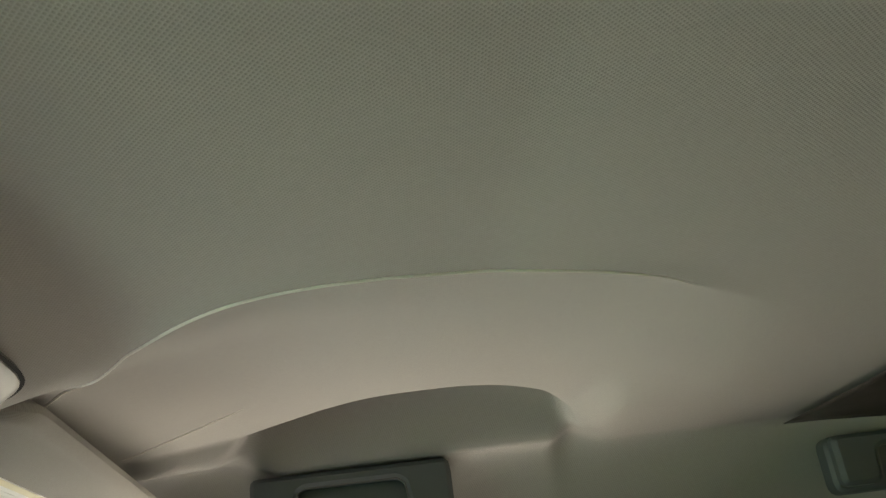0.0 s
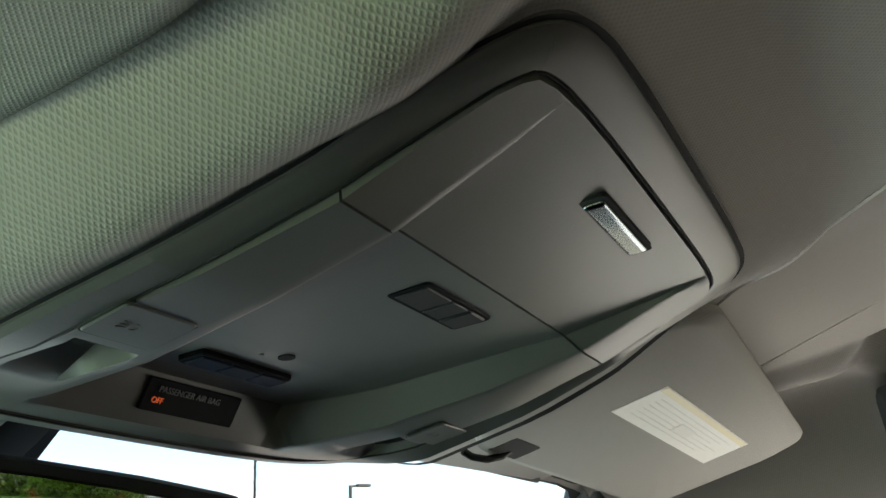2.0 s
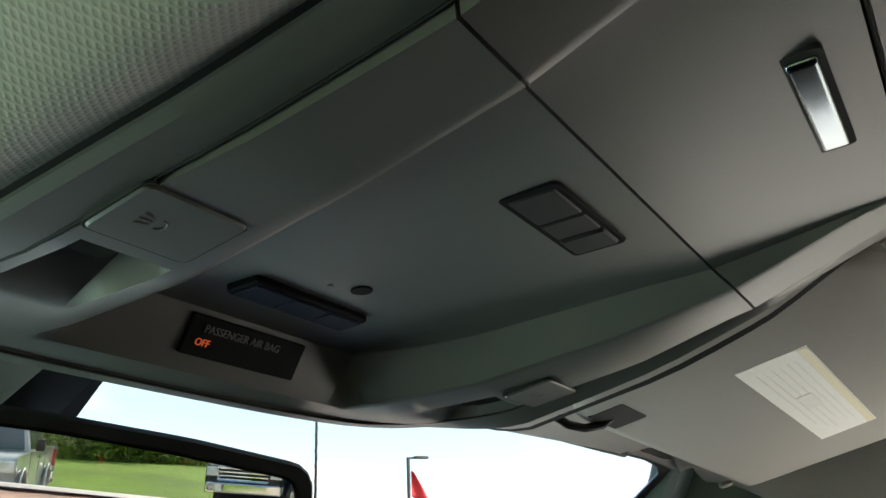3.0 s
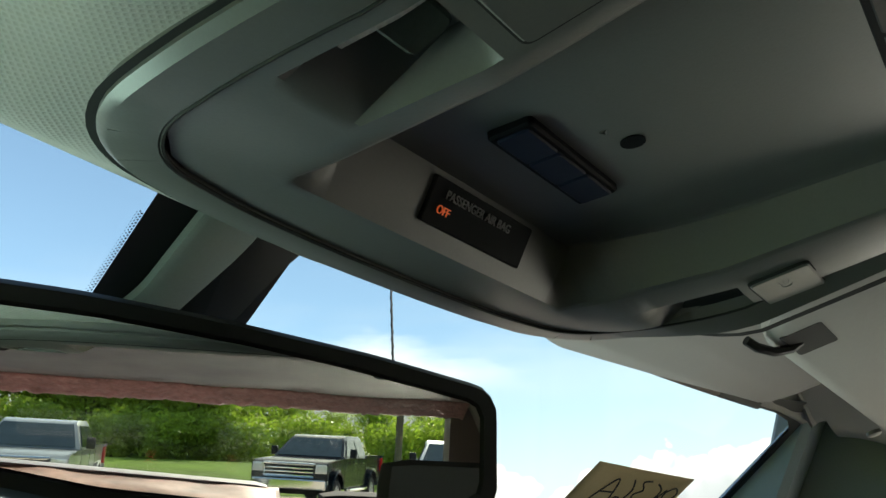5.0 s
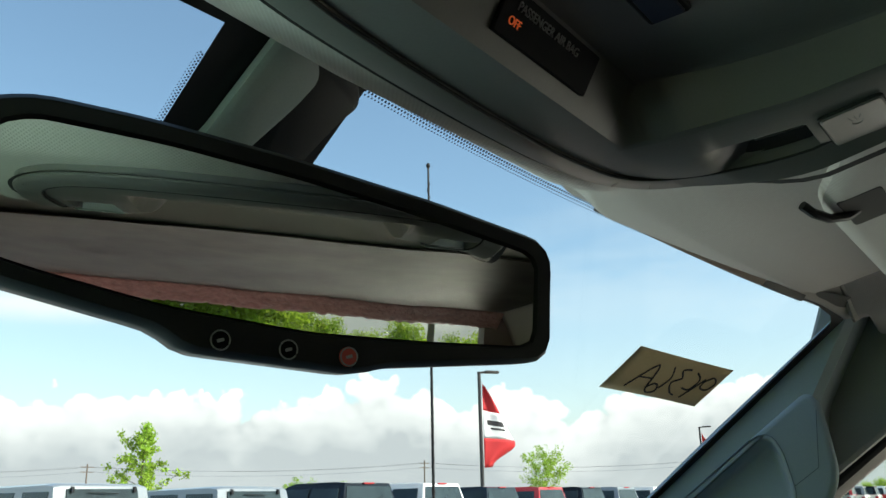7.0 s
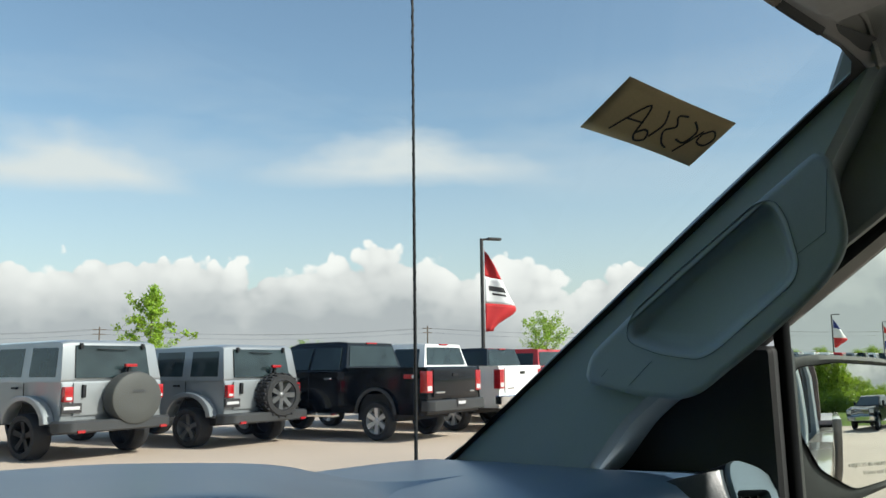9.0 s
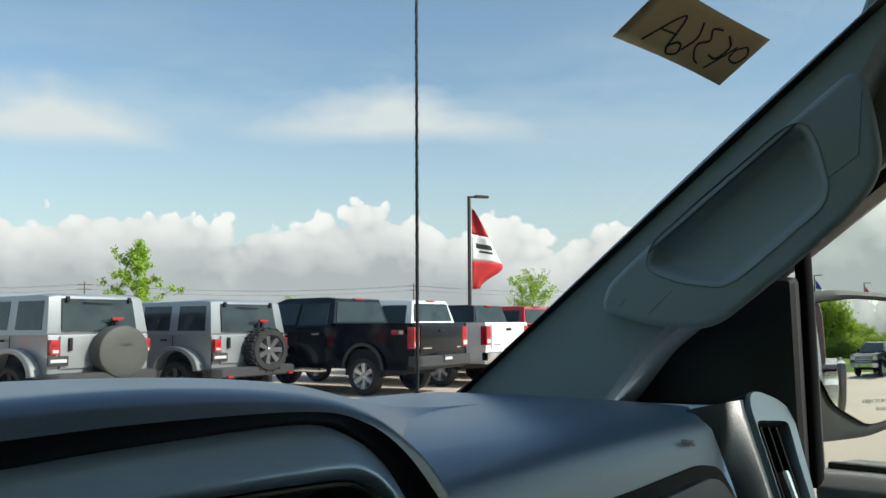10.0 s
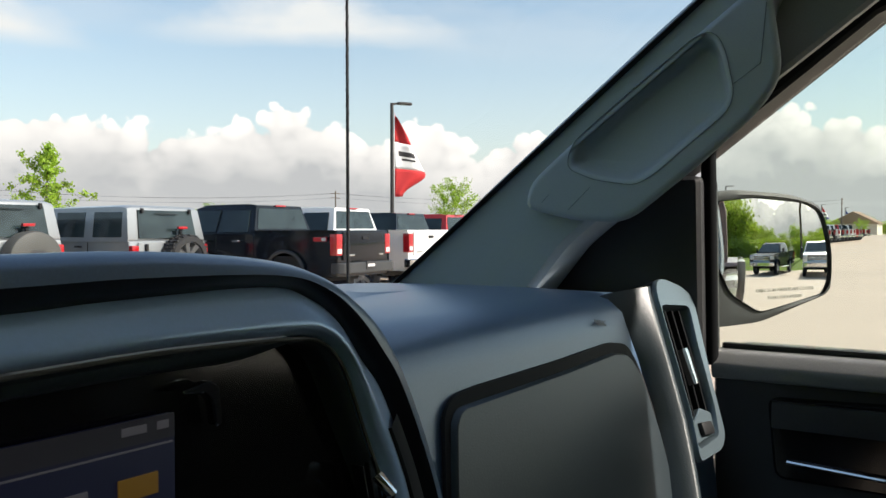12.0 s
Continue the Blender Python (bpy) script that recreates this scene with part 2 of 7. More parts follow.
MIRROR_PRINT = surface("mirror_print", (0.50, 0.47, 0.42), rough=0.6, vary=0.1, bump=0)
CHROME = surface("chrome", (0.85, 0.86, 0.87), rough=0.07, metal=1.0, grain=30, vary=0.03, bump=0)
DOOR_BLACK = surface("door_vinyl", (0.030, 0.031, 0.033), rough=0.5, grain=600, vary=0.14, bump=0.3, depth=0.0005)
# paler copy of the door vinyl, with the sun on the sill in its colour
SILL_SUNLIT = surface("sill_vinyl_sunlit", (0.20, 0.205, 0.205), rough=0.5, grain=600, vary=0.14, bump=0.3, depth=0.0005)
SEAT = surface("seat_cloth", (0.045, 0.045, 0.048), rough=0.9, grain=700, vary=0.2, bump=0.3)
RUBBER = surface("rubber", (0.018, 0.018, 0.019), rough=0.8, grain=90, vary=0.25, bump=0.4, depth=0.004)
HEADER = surface("header_strip_brown", (0.17, 0.135, 0.105), rough=0.7, grain=400, vary=0.15, bump=0.1)
FRIT = surface("frit_black", (0.008, 0.008, 0.009), rough=0.5, vary=0.1, bump=0)
PAPER = surface("manila_paper", (0.55, 0.43, 0.24), rough=0.85, grain=500, vary=0.08, bump=0.1, depth=0.0002, stain=25)
LABEL_WHITE = surface("label_white", (0.84, 0.83, 0.79), rough=0.6, grain=300, vary=0.05, bump=0)
LABEL_YELLOW = surface("label_yellow", (0.78, 0.71, 0.50), rough=0.6, grain=300, vary=0.05, bump=0)
LABEL_GREY = surface("label_print", (0.79, 0.78, 0.745), rough=0.6, grain=300, vary=0.05, bump=0)
INK = surface("ink", (0.030, 0.028, 0.030), rough=0.7, vary=0.2, bump=0)
PRINT_GREY = surface("grey_print", (0.30, 0.30, 0.31), rough=0.6, vary=0.1, bump=0)
PRINT_FAINT = surface("faint_print", (0.12, 0.125, 0.13), rough=0.6, vary=0.1, bump=0)
WINDSHIELD = glass("windshield_glass", (0.94, 0.97, 0.955))
SIDE_GLASS = glass("side_window_glass", (0.92, 0.965, 0.93))
REAR_GLASS = glass("rear_window_glass", (0.88, 0.90, 0.86))
PRIVACY_GLASS = glass("privacy_glass", (0.16, 0.17, 0.165))
CAR_GLASS = surface("tinted_car_glass", (0.022, 0.034, 0.036), rough=0.06, grain=4, vary=0.5, bump=0, spec=0.45)
CAR_GLASS_CLEAR = surface("clear_car_glass", (0.05, 0.07, 0.075), rough=0.05, grain=4, vary=0.3, bump=0, spec=0.8)
MIRROR = mirror_glass("mirror_glass", (0.86, 0.85, 0.84))
MIRROR_DIM = mirror_glass("tinted_mirror_glass", (0.74, 0.74, 0.70))
LENS_CLEAR = surface("lamp_lens", (0.10, 0.105, 0.09), rough=0.25, grain=400, vary=0.08, bump=0.3, depth=0.0005)
OFF_RED = glow("airbag_off_light", (1.0, 0.16, 0.03), 0.09)
SCREEN = glow("dim_screen", (0.004, 0.005, 0.016), 0.4)
SCREEN_TEXT = glow("screen_text", (0.018, 0.018, 0.024), 0.2)
SCREEN_LIGHT = glow("screen_line", (0.06, 0.06, 0.07), 0.3)
SCREEN_YELLOW = glow("screen_symbol", (0.11, 0.062, 0.010), 0.3)
BTN_RED = surface("button_red", (0.55, 0.07, 0.06), rough=0.5, bump=0)

# strong blotches in the colour stand in for trees reflected in the film
FILM = surface("glossy_film", (0.055, 0.046, 0.041), rough=0.38, grain=16, vary=0.8, bump=0.2, depth=0.003, spec=0.2, stain=7)
HEM = surface("pink_film_hem", (0.42, 0.22, 0.20), rough=0.30, grain=70, vary=0.35, bump=0.9, depth=0.006, spec=0.5, stain=20)
FOLD = surface("brown_film_fold", (0.42, 0.25, 0.19), rough=0.4, grain=20, vary=0.6, bump=0.3, depth=0.004, stain=9)
REAR_TRIM = surface("rear_trim_vinyl", (0.20, 0.135, 0.125), rough=0.5, grain=300, vary=0.10, bump=0.1)
# driver-side light on the cover's face is mixed into this pale green
MOUNT_FACE = surface("mirror_mount_lit_plastic", (0.27, 0.31, 0.285), rough=0.4, grain=700, vary=0.06, bump=0.1, depth=0.0003)
DISPLAY_BLACK = surface("display_black", (0.010, 0.011, 0.012), rough=0.65, grain=200, vary=0.1, bump=0, spec=0.05)
LATCH = surface("dark_chrome", (0.15, 0.17, 0.185), rough=0.10, metal=1.0, grain=30, vary=0.05, bump=0)
DISPLAY_PRINT = surface("display_print", (0.14, 0.14, 0.145), rough=0.6, vary=0.1, bump=0)
CONCRETE = surface("pale_concrete", (0.50, 0.405, 0.325), rough=0.85, grain=30, vary=0.16, bump=0.2, depth=0.01, stain=0.25)
LAWN = surface("lawn", (0.125, 0.195, 0.026), rough=0.95, grain=14, vary=0.45, bump=0.6, depth=0.08, spec=0.08, stain=0.4)
SILVER = surface("silver_paint", (0.275, 0.295, 0.31), rough=0.35, metal=0.35, grain=300, vary=0.04, bump=0, coat=0.8, stain=1.5)
BLACK_PAINT = surface("black_paint", (0.0045, 0.0055, 0.0075), rough=0.10, grain=300, vary=0.1, bump=0, coat=0.0, spec=0.42, stain=1.5)
WHITE_PAINT = surface("white_paint", (0.76, 0.76, 0.75), rough=0.35, grain=300, vary=0.03, bump=0, coat=0.8, stain=1.5)
RED_PAINT = surface("red_paint", (0.45, 0.020, 0.018), rough=0.35, grain=300, vary=0.05, bump=0, coat=0.8, stain=1.5)
NAVY_PAINT = surface("dark_blue_paint", (0.014, 0.020, 0.026), rough=0.22, grain=300, vary=0.08, bump=0, coat=0.25, spec=0.3, stain=1.5)
PEWTER = surface("pewter_paint", (0.20, 0.175, 0.155), rough=0.35, metal=0.4, grain=300, vary=0.04, bump=0, coat=0.8, stain=1.5)
TONNEAU = surface("bed_cover_vinyl", (0.30, 0.25, 0.27), rough=0.3, grain=40, vary=0.12, bump=0.1)
GREY_PLASTIC = surface("grey_bumper_plastic", (0.034, 0.036, 0.038), rough=0.6, grain=200, vary=0.12, bump=0.1)
ALLOY_DARK = surface("dark_alloy", (0.17, 0.175, 0.18), rough=0.35, metal=0.6, grain=200, vary=0.1, bump=0)
ALLOY = surface("alloy", (0.62, 0.64, 0.66), rough=0.25, metal=0.5, grain=200, vary=0.05, bump=0)
TAIL_RED = surface("tail_lamp_red", (0.36, 0.010, 0.014), rough=0.15, grain=100, vary=0.12, bump=0, coat=0.8)
LAMP_WHITE = surface("head_lamp", (0.70, 0.72, 0.74), rough=0.12, metal=0.3, grain=60, vary=0.15, bump=0, coat=0.8)
PLATE = surface("plate_print", (0.55, 0.55, 0.56), rough=0.5, vary=0.05, bump=0)
COVER = surface("spare_cover_vinyl", (0.060, 0.062, 0.058), rough=0.65, grain=200, vary=0.08, bump=0.1)
POLE = surface("dark_bronze_pole", (0.030, 0.028, 0.027), rough=0.5, grain=60, vary=0.15, bump=0)
WOOD_POLE = surface("weathered_wood", (0.13, 0.10, 0.075), rough=0.9, grain=50, vary=0.2, bump=0.3)
FLAG_RED = surface("flag_red", (0.50, 0.022, 0.025), rough=0.8, grain=200, vary=0.08, bump=0.1)
FLAG_WHITE = surface("flag_white", (0.75, 0.75, 0.75), rough=0.8, grain=200, vary=0.05, bump=0.1)
FLAG_BLUE = surface("flag_blue", (0.03, 0.05, 0.22), rough=0.8, grain=200, vary=0.08, bump=0.1)
BARK = surface("bark", (0.10, 0.075, 0.055), rough=0.95, grain=30, vary=0.3, bump=0.6, depth=0.01)


def leaf(name, base, stain):
    """Thin leaves: sunlight shines through them as well as off them."""
    m = surface(name, base, rough=0.55, grain=5, vary=0.5, bump=0, stain=stain)
    nt = m.node_tree
    p = nt.nodes["Principled BSDF"]
    back, mx = nt.nodes.new("ShaderNodeBsdfTranslucent"), nt.nodes.new("ShaderNodeMixShader")
    mx.inputs[0].default_value = 0.45
    link(nt, p.inputs["Base Color"].links[0].from_socket, back.inputs[0])
    link(nt, p.outputs[0], mx.inputs[1]), link(nt, back.outputs[0], mx.inputs[2]), link(nt, mx.outputs[0], nt.nodes["Material Output"].inputs[0])
    return m


LEAF_SPRING = leaf("spring_leaf", (0.30, 0.45, 0.045), 1.2)
LEAF_WOOD = leaf("wood_leaf", (0.31, 0.42, 0.045), 0.35)
ROOF_TAN = surface("tan_roofing", (0.26, 0.18, 0.12), rough=0.9, grain=8, vary=0.2, bump=0)
WALL_CREAM = surface("cream_siding", (0.55, 0.50, 0.42), rough=0.8, grain=8, vary=0.1, bump=0)


# ---- building helpers ----
def part(name, bm, material, parent, label="", sharp=38):
    """Links a bmesh as one mesh object under a thing, a part, or (parent None) on its own."""
    me = bpy.data.meshes.new(name)
    bmesh.ops.recalc_face_normals(bm, faces=bm.faces[:])
    bm.to_mesh(me)
    bm.free()
    me.shade_smooth()
    me.set_sharp_from_angle(angle=radians(sharp))
    me.materials.append(material)
    ob = new(name, me)
    ob.parent = parent
    return tagged(ob, label)


def thing(name, label, category, group="", kind=""):
    return tagged(new(name), label, category, group, kind)


def box(bm, c, s, bevel=0.0, m=None, seg=2):
    made = bmesh.ops.create_cube(bm, size=1.0, matrix=Matrix.Translation(c) @ Matrix.Diagonal((*s, 1)))
    vs = made["verts"]
    if bevel:
        es = list({e for v in vs for e in v.link_edges})
        out = bmesh.ops.bevel(bm, geom=es, offset=bevel, segments=seg, profile=0.7, affect="EDGES")
        vs = list({v for f in out["faces"] for v in f.verts} | {v for v in vs if v.is_valid})
    if m is not None:
        bmesh.ops.transform(bm, matrix=m, verts=vs)
    return vs


def loft(bm, loops, closed=True, cap0=False, cap1=False):
    rings = [[bm.verts.new(p) for p in lp] for lp in loops]
    n = len(rings[0])
    for a, b in zip(rings, rings[1:]):
        for i in range(n if closed else n - 1):
            j = (i + 1) % n
            bm.faces.new((a[i], a[j], b[j], b[i]))
    if cap0:
        bm.faces.new(rings[0])
    if cap1:
        bm.faces.new(rings[-1])
    return rings


def ring(pts, n):
    """n points at even steps round a closed outline."""
    pts = [Vector(p) for p in pts]
    segs = [(pts[i], pts[(i + 1) % len(pts)]) for i in range(len(pts))]
    lens = [(b - a).length for a, b in segs]
    total, out, k, run = sum(lens), [], 0, 0.0
    for i in range(n):
        d = total * i / n
        while run + lens[k] < d:
            run += lens[k]
            k += 1
        a, b = segs[k]
        out.append(a.lerp(b, (d - run) / lens[k]))
    return out


def rounded(pts, r, seg=4):
    """A closed 2D outline with its corners rounded off."""
    out, n = [], len(pts)
    for i in range(n):
        p, a, b = Vector(pts[i]), Vector(pts[i - 1]), Vector(pts[(i + 1) % n])
        ra = min(r, (a - p).length * 0.48, (b - p).length * 0.48)
        s, e = p + (a - p).normalized() * ra, p + (b - p).normalized() * ra
        for k in range(seg + 1):
            t = k / seg
            out.append((1 - t) ** 2 * s + 2 * t * (1 - t) * p + t * t * e)
    return out


def inset(pts, d):
    """A rough inward offset of a closed 2D outline."""
    c = sum((Vector(p) for p in pts), Vector((0, 0))) / len(pts)
    out, n = [], len(pts)
    area = sum(pts[i - 1][0] * pts[i][1] - pts[i][0] * pts[i - 1][1] for i in range(n))
    for i in range(n):
        k = 3 if n >= 70 else 1
        a, b = Vector(pts[i - k]), Vector(pts[(i + k) % n])
        t = (b - a).normalized()
        nrm = Vector((-t.y, t.x)) * (1 if area > 0 else -1)
        out.append(Vector(pts[i]) + nrm * d)
    return out


AXES = {"yz": lambda u, v, w: Vector((w, u, v)), "xz": lambda u, v, w: Vector((u, w, v)), "xy": lambda u, v, w: Vector((u, v, w))}


def prism(bm, pts, plane, a, b, bevel=0.0, m=None):
    """An outline of a plane, drawn out from a to b, its far and near edges eased."""
    at = AXES[plane]
    sgn = 1 if b > a else -1
    loops = []
    if bevel:
        ins = inset(pts, bevel)
        loops = [[at(p[0], p[1], a) for p in ins], [at(p[0], p[1], a + sgn * bevel) for p in pts],
                 [at(p[0], p[1], b - sgn * bevel) for p in pts], [at(p[0], p[1], b) for p in ins]]
    else:
        loops = [[at(p[0], p[1], a) for p in pts], [at(p[0], p[1], b) for p in pts]]
    if m is not None:
        loops = [[m @ p for p in lp] for lp in loops]
    loft(bm, loops, True, True, True)


def tube(bm, pts, r, n=10, taper=None, caps=True):
    pts = [Vector(p) for p in pts]
    loops = []
    for i, p in enumerate(pts):
        t = (pts[min(i + 1, len(pts) - 1)] - pts[max(i - 1, 0)]).normalized()
        up = Vector((0, 0, 1)) if abs(t.z) < 0.9 else Vector((1, 0, 0))
        u = t.cross(up).normalized()
        v = t.cross(u)
        rad = r if taper is None else r * (1 + (taper - 1) * i / max(1, len(pts) - 1))
        loops.append([p + (u * math.cos(2 * math.pi * k / n) + v * math.sin(2 * math.pi * k / n)) * rad for k in range(n)])
    loft(bm, loops, True, caps, caps)


def lathe(bm, profile, m=None, n=24, cap=True):
    """A profile of (radius, height) turned about z."""
    m = m or Matrix()
    loft(bm, [[m @ Vector((r * math.cos(2 * math.pi * k / n), r * math.sin(2 * math.pi * k / n), h)) for k in range(n)] for r, h in profile], True, cap, cap)


def grid(bm, us, vs, fn):
    rows = [[bm.verts.new(fn(u, v)) for v in vs] for u in us]
    for a, b in zip(rows, rows[1:]):
        for i in range(len(vs) - 1):
            bm.faces.new((a[i], a[i + 1], b[i + 1], b[i]))


def steps(a, b, n):
    return [a + (b - a) * i / n for i in range(n + 1)]


def interp(x, table):
    if x <= table[0][0]:
        return table[0][1]
    for (x0, y0), (x1, y1) in zip(table, table[1:]):
        if x <= x1:
            return y0 + (y1 - y0) * (x - x0) / (x1 - x0)
    return table[-1][1]


def fine(tab, n=5):
    """The same line with smooth steps between its points."""
    pts = [Vector(tab[0])] + [Vector(p) for p in tab] + [Vector(tab[-1])]
    out = []
    for p0, p1, p2, p3 in zip(pts, pts[1:], pts[2:], pts[3:]):
        for k in range(n):
            t = k / n
            out.append(0.5 * (2 * p1 + (p2 - p0) * t + (2 * p0 - 5 * p1 + 4 * p2 - p3) * t * t + (3 * p1 - p0 - 3 * p2 + p3) * t ** 3))
    return [tuple(p) for p in out] + [tuple(tab[-1])]


def smooth(a, b, x):
    t = min(1.0, max(0.0, (x - a) / (b - a)))
    return t * t * (3 - 2 * t)


def words(name, text, size, m, material, parent, label="", depth=0.0002, align="CENTER"):
    """Lettering in the built-in font, as a mesh."""
    cu = bpy.data.curves.new(name, "FONT")
    cu.body, cu.size, cu.extrude, cu.align_x, cu.align_y = text, size, depth, align, "CENTER"
    tmp = new(name, cu)
    bpy.context.view_layer.update()
    me = bpy.data.meshes.new_from_object(tmp.evaluated_get(bpy.context.evaluated_depsgraph_get()))
    bpy.data.objects.remove(tmp)
    bpy.data.curves.remove(cu)
    me.materials.clear()
    me.materials.append(material)
    me.transform(m)
    ob = new(name, me)
    ob.parent = parent
    return tagged(ob, label)


def facing(o, right, up):
    """A frame at o whose x runs right and whose y runs up."""
    r = Vector(right).normalized()
    n = r.cross(Vector(up)).normalized()
    u = n.cross(r)
    return Matrix.Translation(o) @ Matrix((r, u, n)).transposed().to_4x4()


# ---- the cab: windshield, headlining, pillars, shell ----
# how the roof lining and all that is fixed to it stand in the cab
CAB_MID = Vector((0.0, 0.06, 1.73))
LINING = Matrix.Translation(CAB_MID + Vector((0.0042, -0.0006, 0.0023))) @ pose(0, 0, 0, -2.63, 0.01, 3.63) @ Matrix.Translation(-CAB_MID)


def glass_y(x, z):
    return 0.424 - 0.22 * x * x - 1.3 * (z - 1.705)


bm = bmesh.new()
grid(bm, steps(-0.70, 0.70, 28), steps(1.335, 1.785, 14), lambda x, z: Vector((x, glass_y(x, z), z)))
windshield = part("window_1", bm, WINDSHIELD, None)
windshield.visible_shadow = False
tagged(windshield, "clear slightly green-tinted raked windshield", "windshield", kind="structure")

# black frit band round the glass, with its dotted fade, and the panel behind the mirror foot
def frit_strip(bm, pts, width, inward):
    rows = []
    for x, z in pts:
        a = Vector((x, glass_y(x, z) - 0.0015, z))
        x2, z2 = x + inward[0] * width, z + inward[1] * width
        rows.append((a, Vector((x2, glass_y(x2, z2) - 0.0015, z2))))
    for (a, b), (c, d) in zip(rows, rows[1:]):
        bm.faces.new([bm.verts.new(v) for v in (a, b, d, c)])


bm = bmesh.new()
frit_strip(bm, [(0.705, z) for z in steps(1.36, 1.785, 12)], 0.022, (-1, 0))
frit_strip(bm, [(-0.705, z) for z in steps(1.36, 1.785, 12)], 0.022, (1, 0))
frit_strip(bm, [(x, 1.79) for x in steps(-0.70, 0.70, 28)], 0.007, (0, -1))
frit_strip(bm, [(x, 1.325) for x in steps(-0.70, 0.70, 28)], 0.018, (0, 1))
frit = part("frit_band", bm, FRIT, windshield, "black ceramic edge band")
bm = bmesh.new()
frit_strip(bm, [(x, 1.79) for x in steps(-0.022, 0.066, 5)], 0.075, (0, -1))
part("frit_panel", bm, FRIT, windshield, "black panel behind the mirror foot")
bm = bmesh.new()
for row, r in ((0, 0.0008), (1, 0.00065), (2, 0.00045)):
    for i in range(56):
        z = 1.772 - i * 0.0011
        x = -0.0230 - row * 0.0013
        z2 = z + (row % 2) * 0.00055
        o = Vector((x, glass_y(x, z2) - 0.0016, z2))
        u, v = Vector((1, 0, 0)), Vector((0, -0.79, 0.61))
        bm.faces.new([bm.verts.new(o + (u * math.cos(k * math.pi / 3) + v * math.sin(k * math.pi / 3)) * r * 0.72) for k in range(6)])
part("frit_dots", bm, FRIT, windshield)
for s in (1, -1):
    bm = bmesh.new()
    corner = [(0.60, 1.760), (0.60, 1.7525), (0.64, 1.7495), (0.668, 1.7445), (0.682, 1.7375), (0.688, 1.729), (0.690, 1.715), (0.712, 1.70), (0.712, 1.760)]
    bm.faces.new([bm.verts.new((s * x, glass_y(x, z) - 0.0018, z)) for x, z in corner])
    part("frit_corner", bm, FRIT, windshield, "rounded black corner of the glass")

CENTRE_Z = [(-0.32, 1.792), (-0.12, 1.779), (-0.086, 1.766), (-0.03, 1.7465), (0.05, 1.7300), (0.116, 1.7195), (0.16, 1.7195), (0.20, 1.7235), (0.222, 1.7265), (0.25, 1.736), (0.27, 1.748), (0.290, 1.768)]
SIDE_Z = [(-0.2, 1.792), (0.0, 1.783), (0.08, 1.772), (0.16, 1.763), (0.20, 1.755), (0.235, 1.7515), (0.262, 1.7525), (0.275, 1.757), (0.290, 1.768)]
GLASS_TOP = [(0.0, 1.779), (0.27, 1.7745), (0.344, 1.771), (0.43, 1.7655), (0.54, 1.758), (0.64, 1.751), (0.68, 1.7455), (0.735, 1.735)]
CREASE_X = [(-0.60, 0.30), (-0.52, 0.206), (-0.489, 0.180), (-0.454, 0.154), (-0.4256, 0.134), (-0.39, 0.118), (-0.35, 0.106), (-0.30, 0.094), (-0.26, 0.086), (-0.225, 0.084), (-0.19, 0.089), (-0.16, 0.105), (-0.13, 0.132), (-0.11, 0.153), (-0.094, 0.175), (-0.06, 0.220), (-0.03, 0.258), (0.0, 0.295), (0.02, 0.36), (0.06, 0.56)]
POCKET_X = [(-0.475, 0.592), (-0.463, 0.575), (-0.43, 0.510), (-0.407, 0.488), (-0.36, 0.464), (-0.317, 0.458), (-0.249, 0.474), (-0.19, 0.520), (-0.13, 0.565), (-0.09, 0.592)]

CREASE_X, POCKET_X = fine(CREASE_X, 6), fine(POCKET_X)
RIDGE_X = [(-0.40, 0.30), (-0.30, 0.245), (-0.168, 0.190), (-0.115, 0.166), (-0.085, 0.152), (-0.045, 0.146), (0.05, 0.152), (0.16, 0.160)]


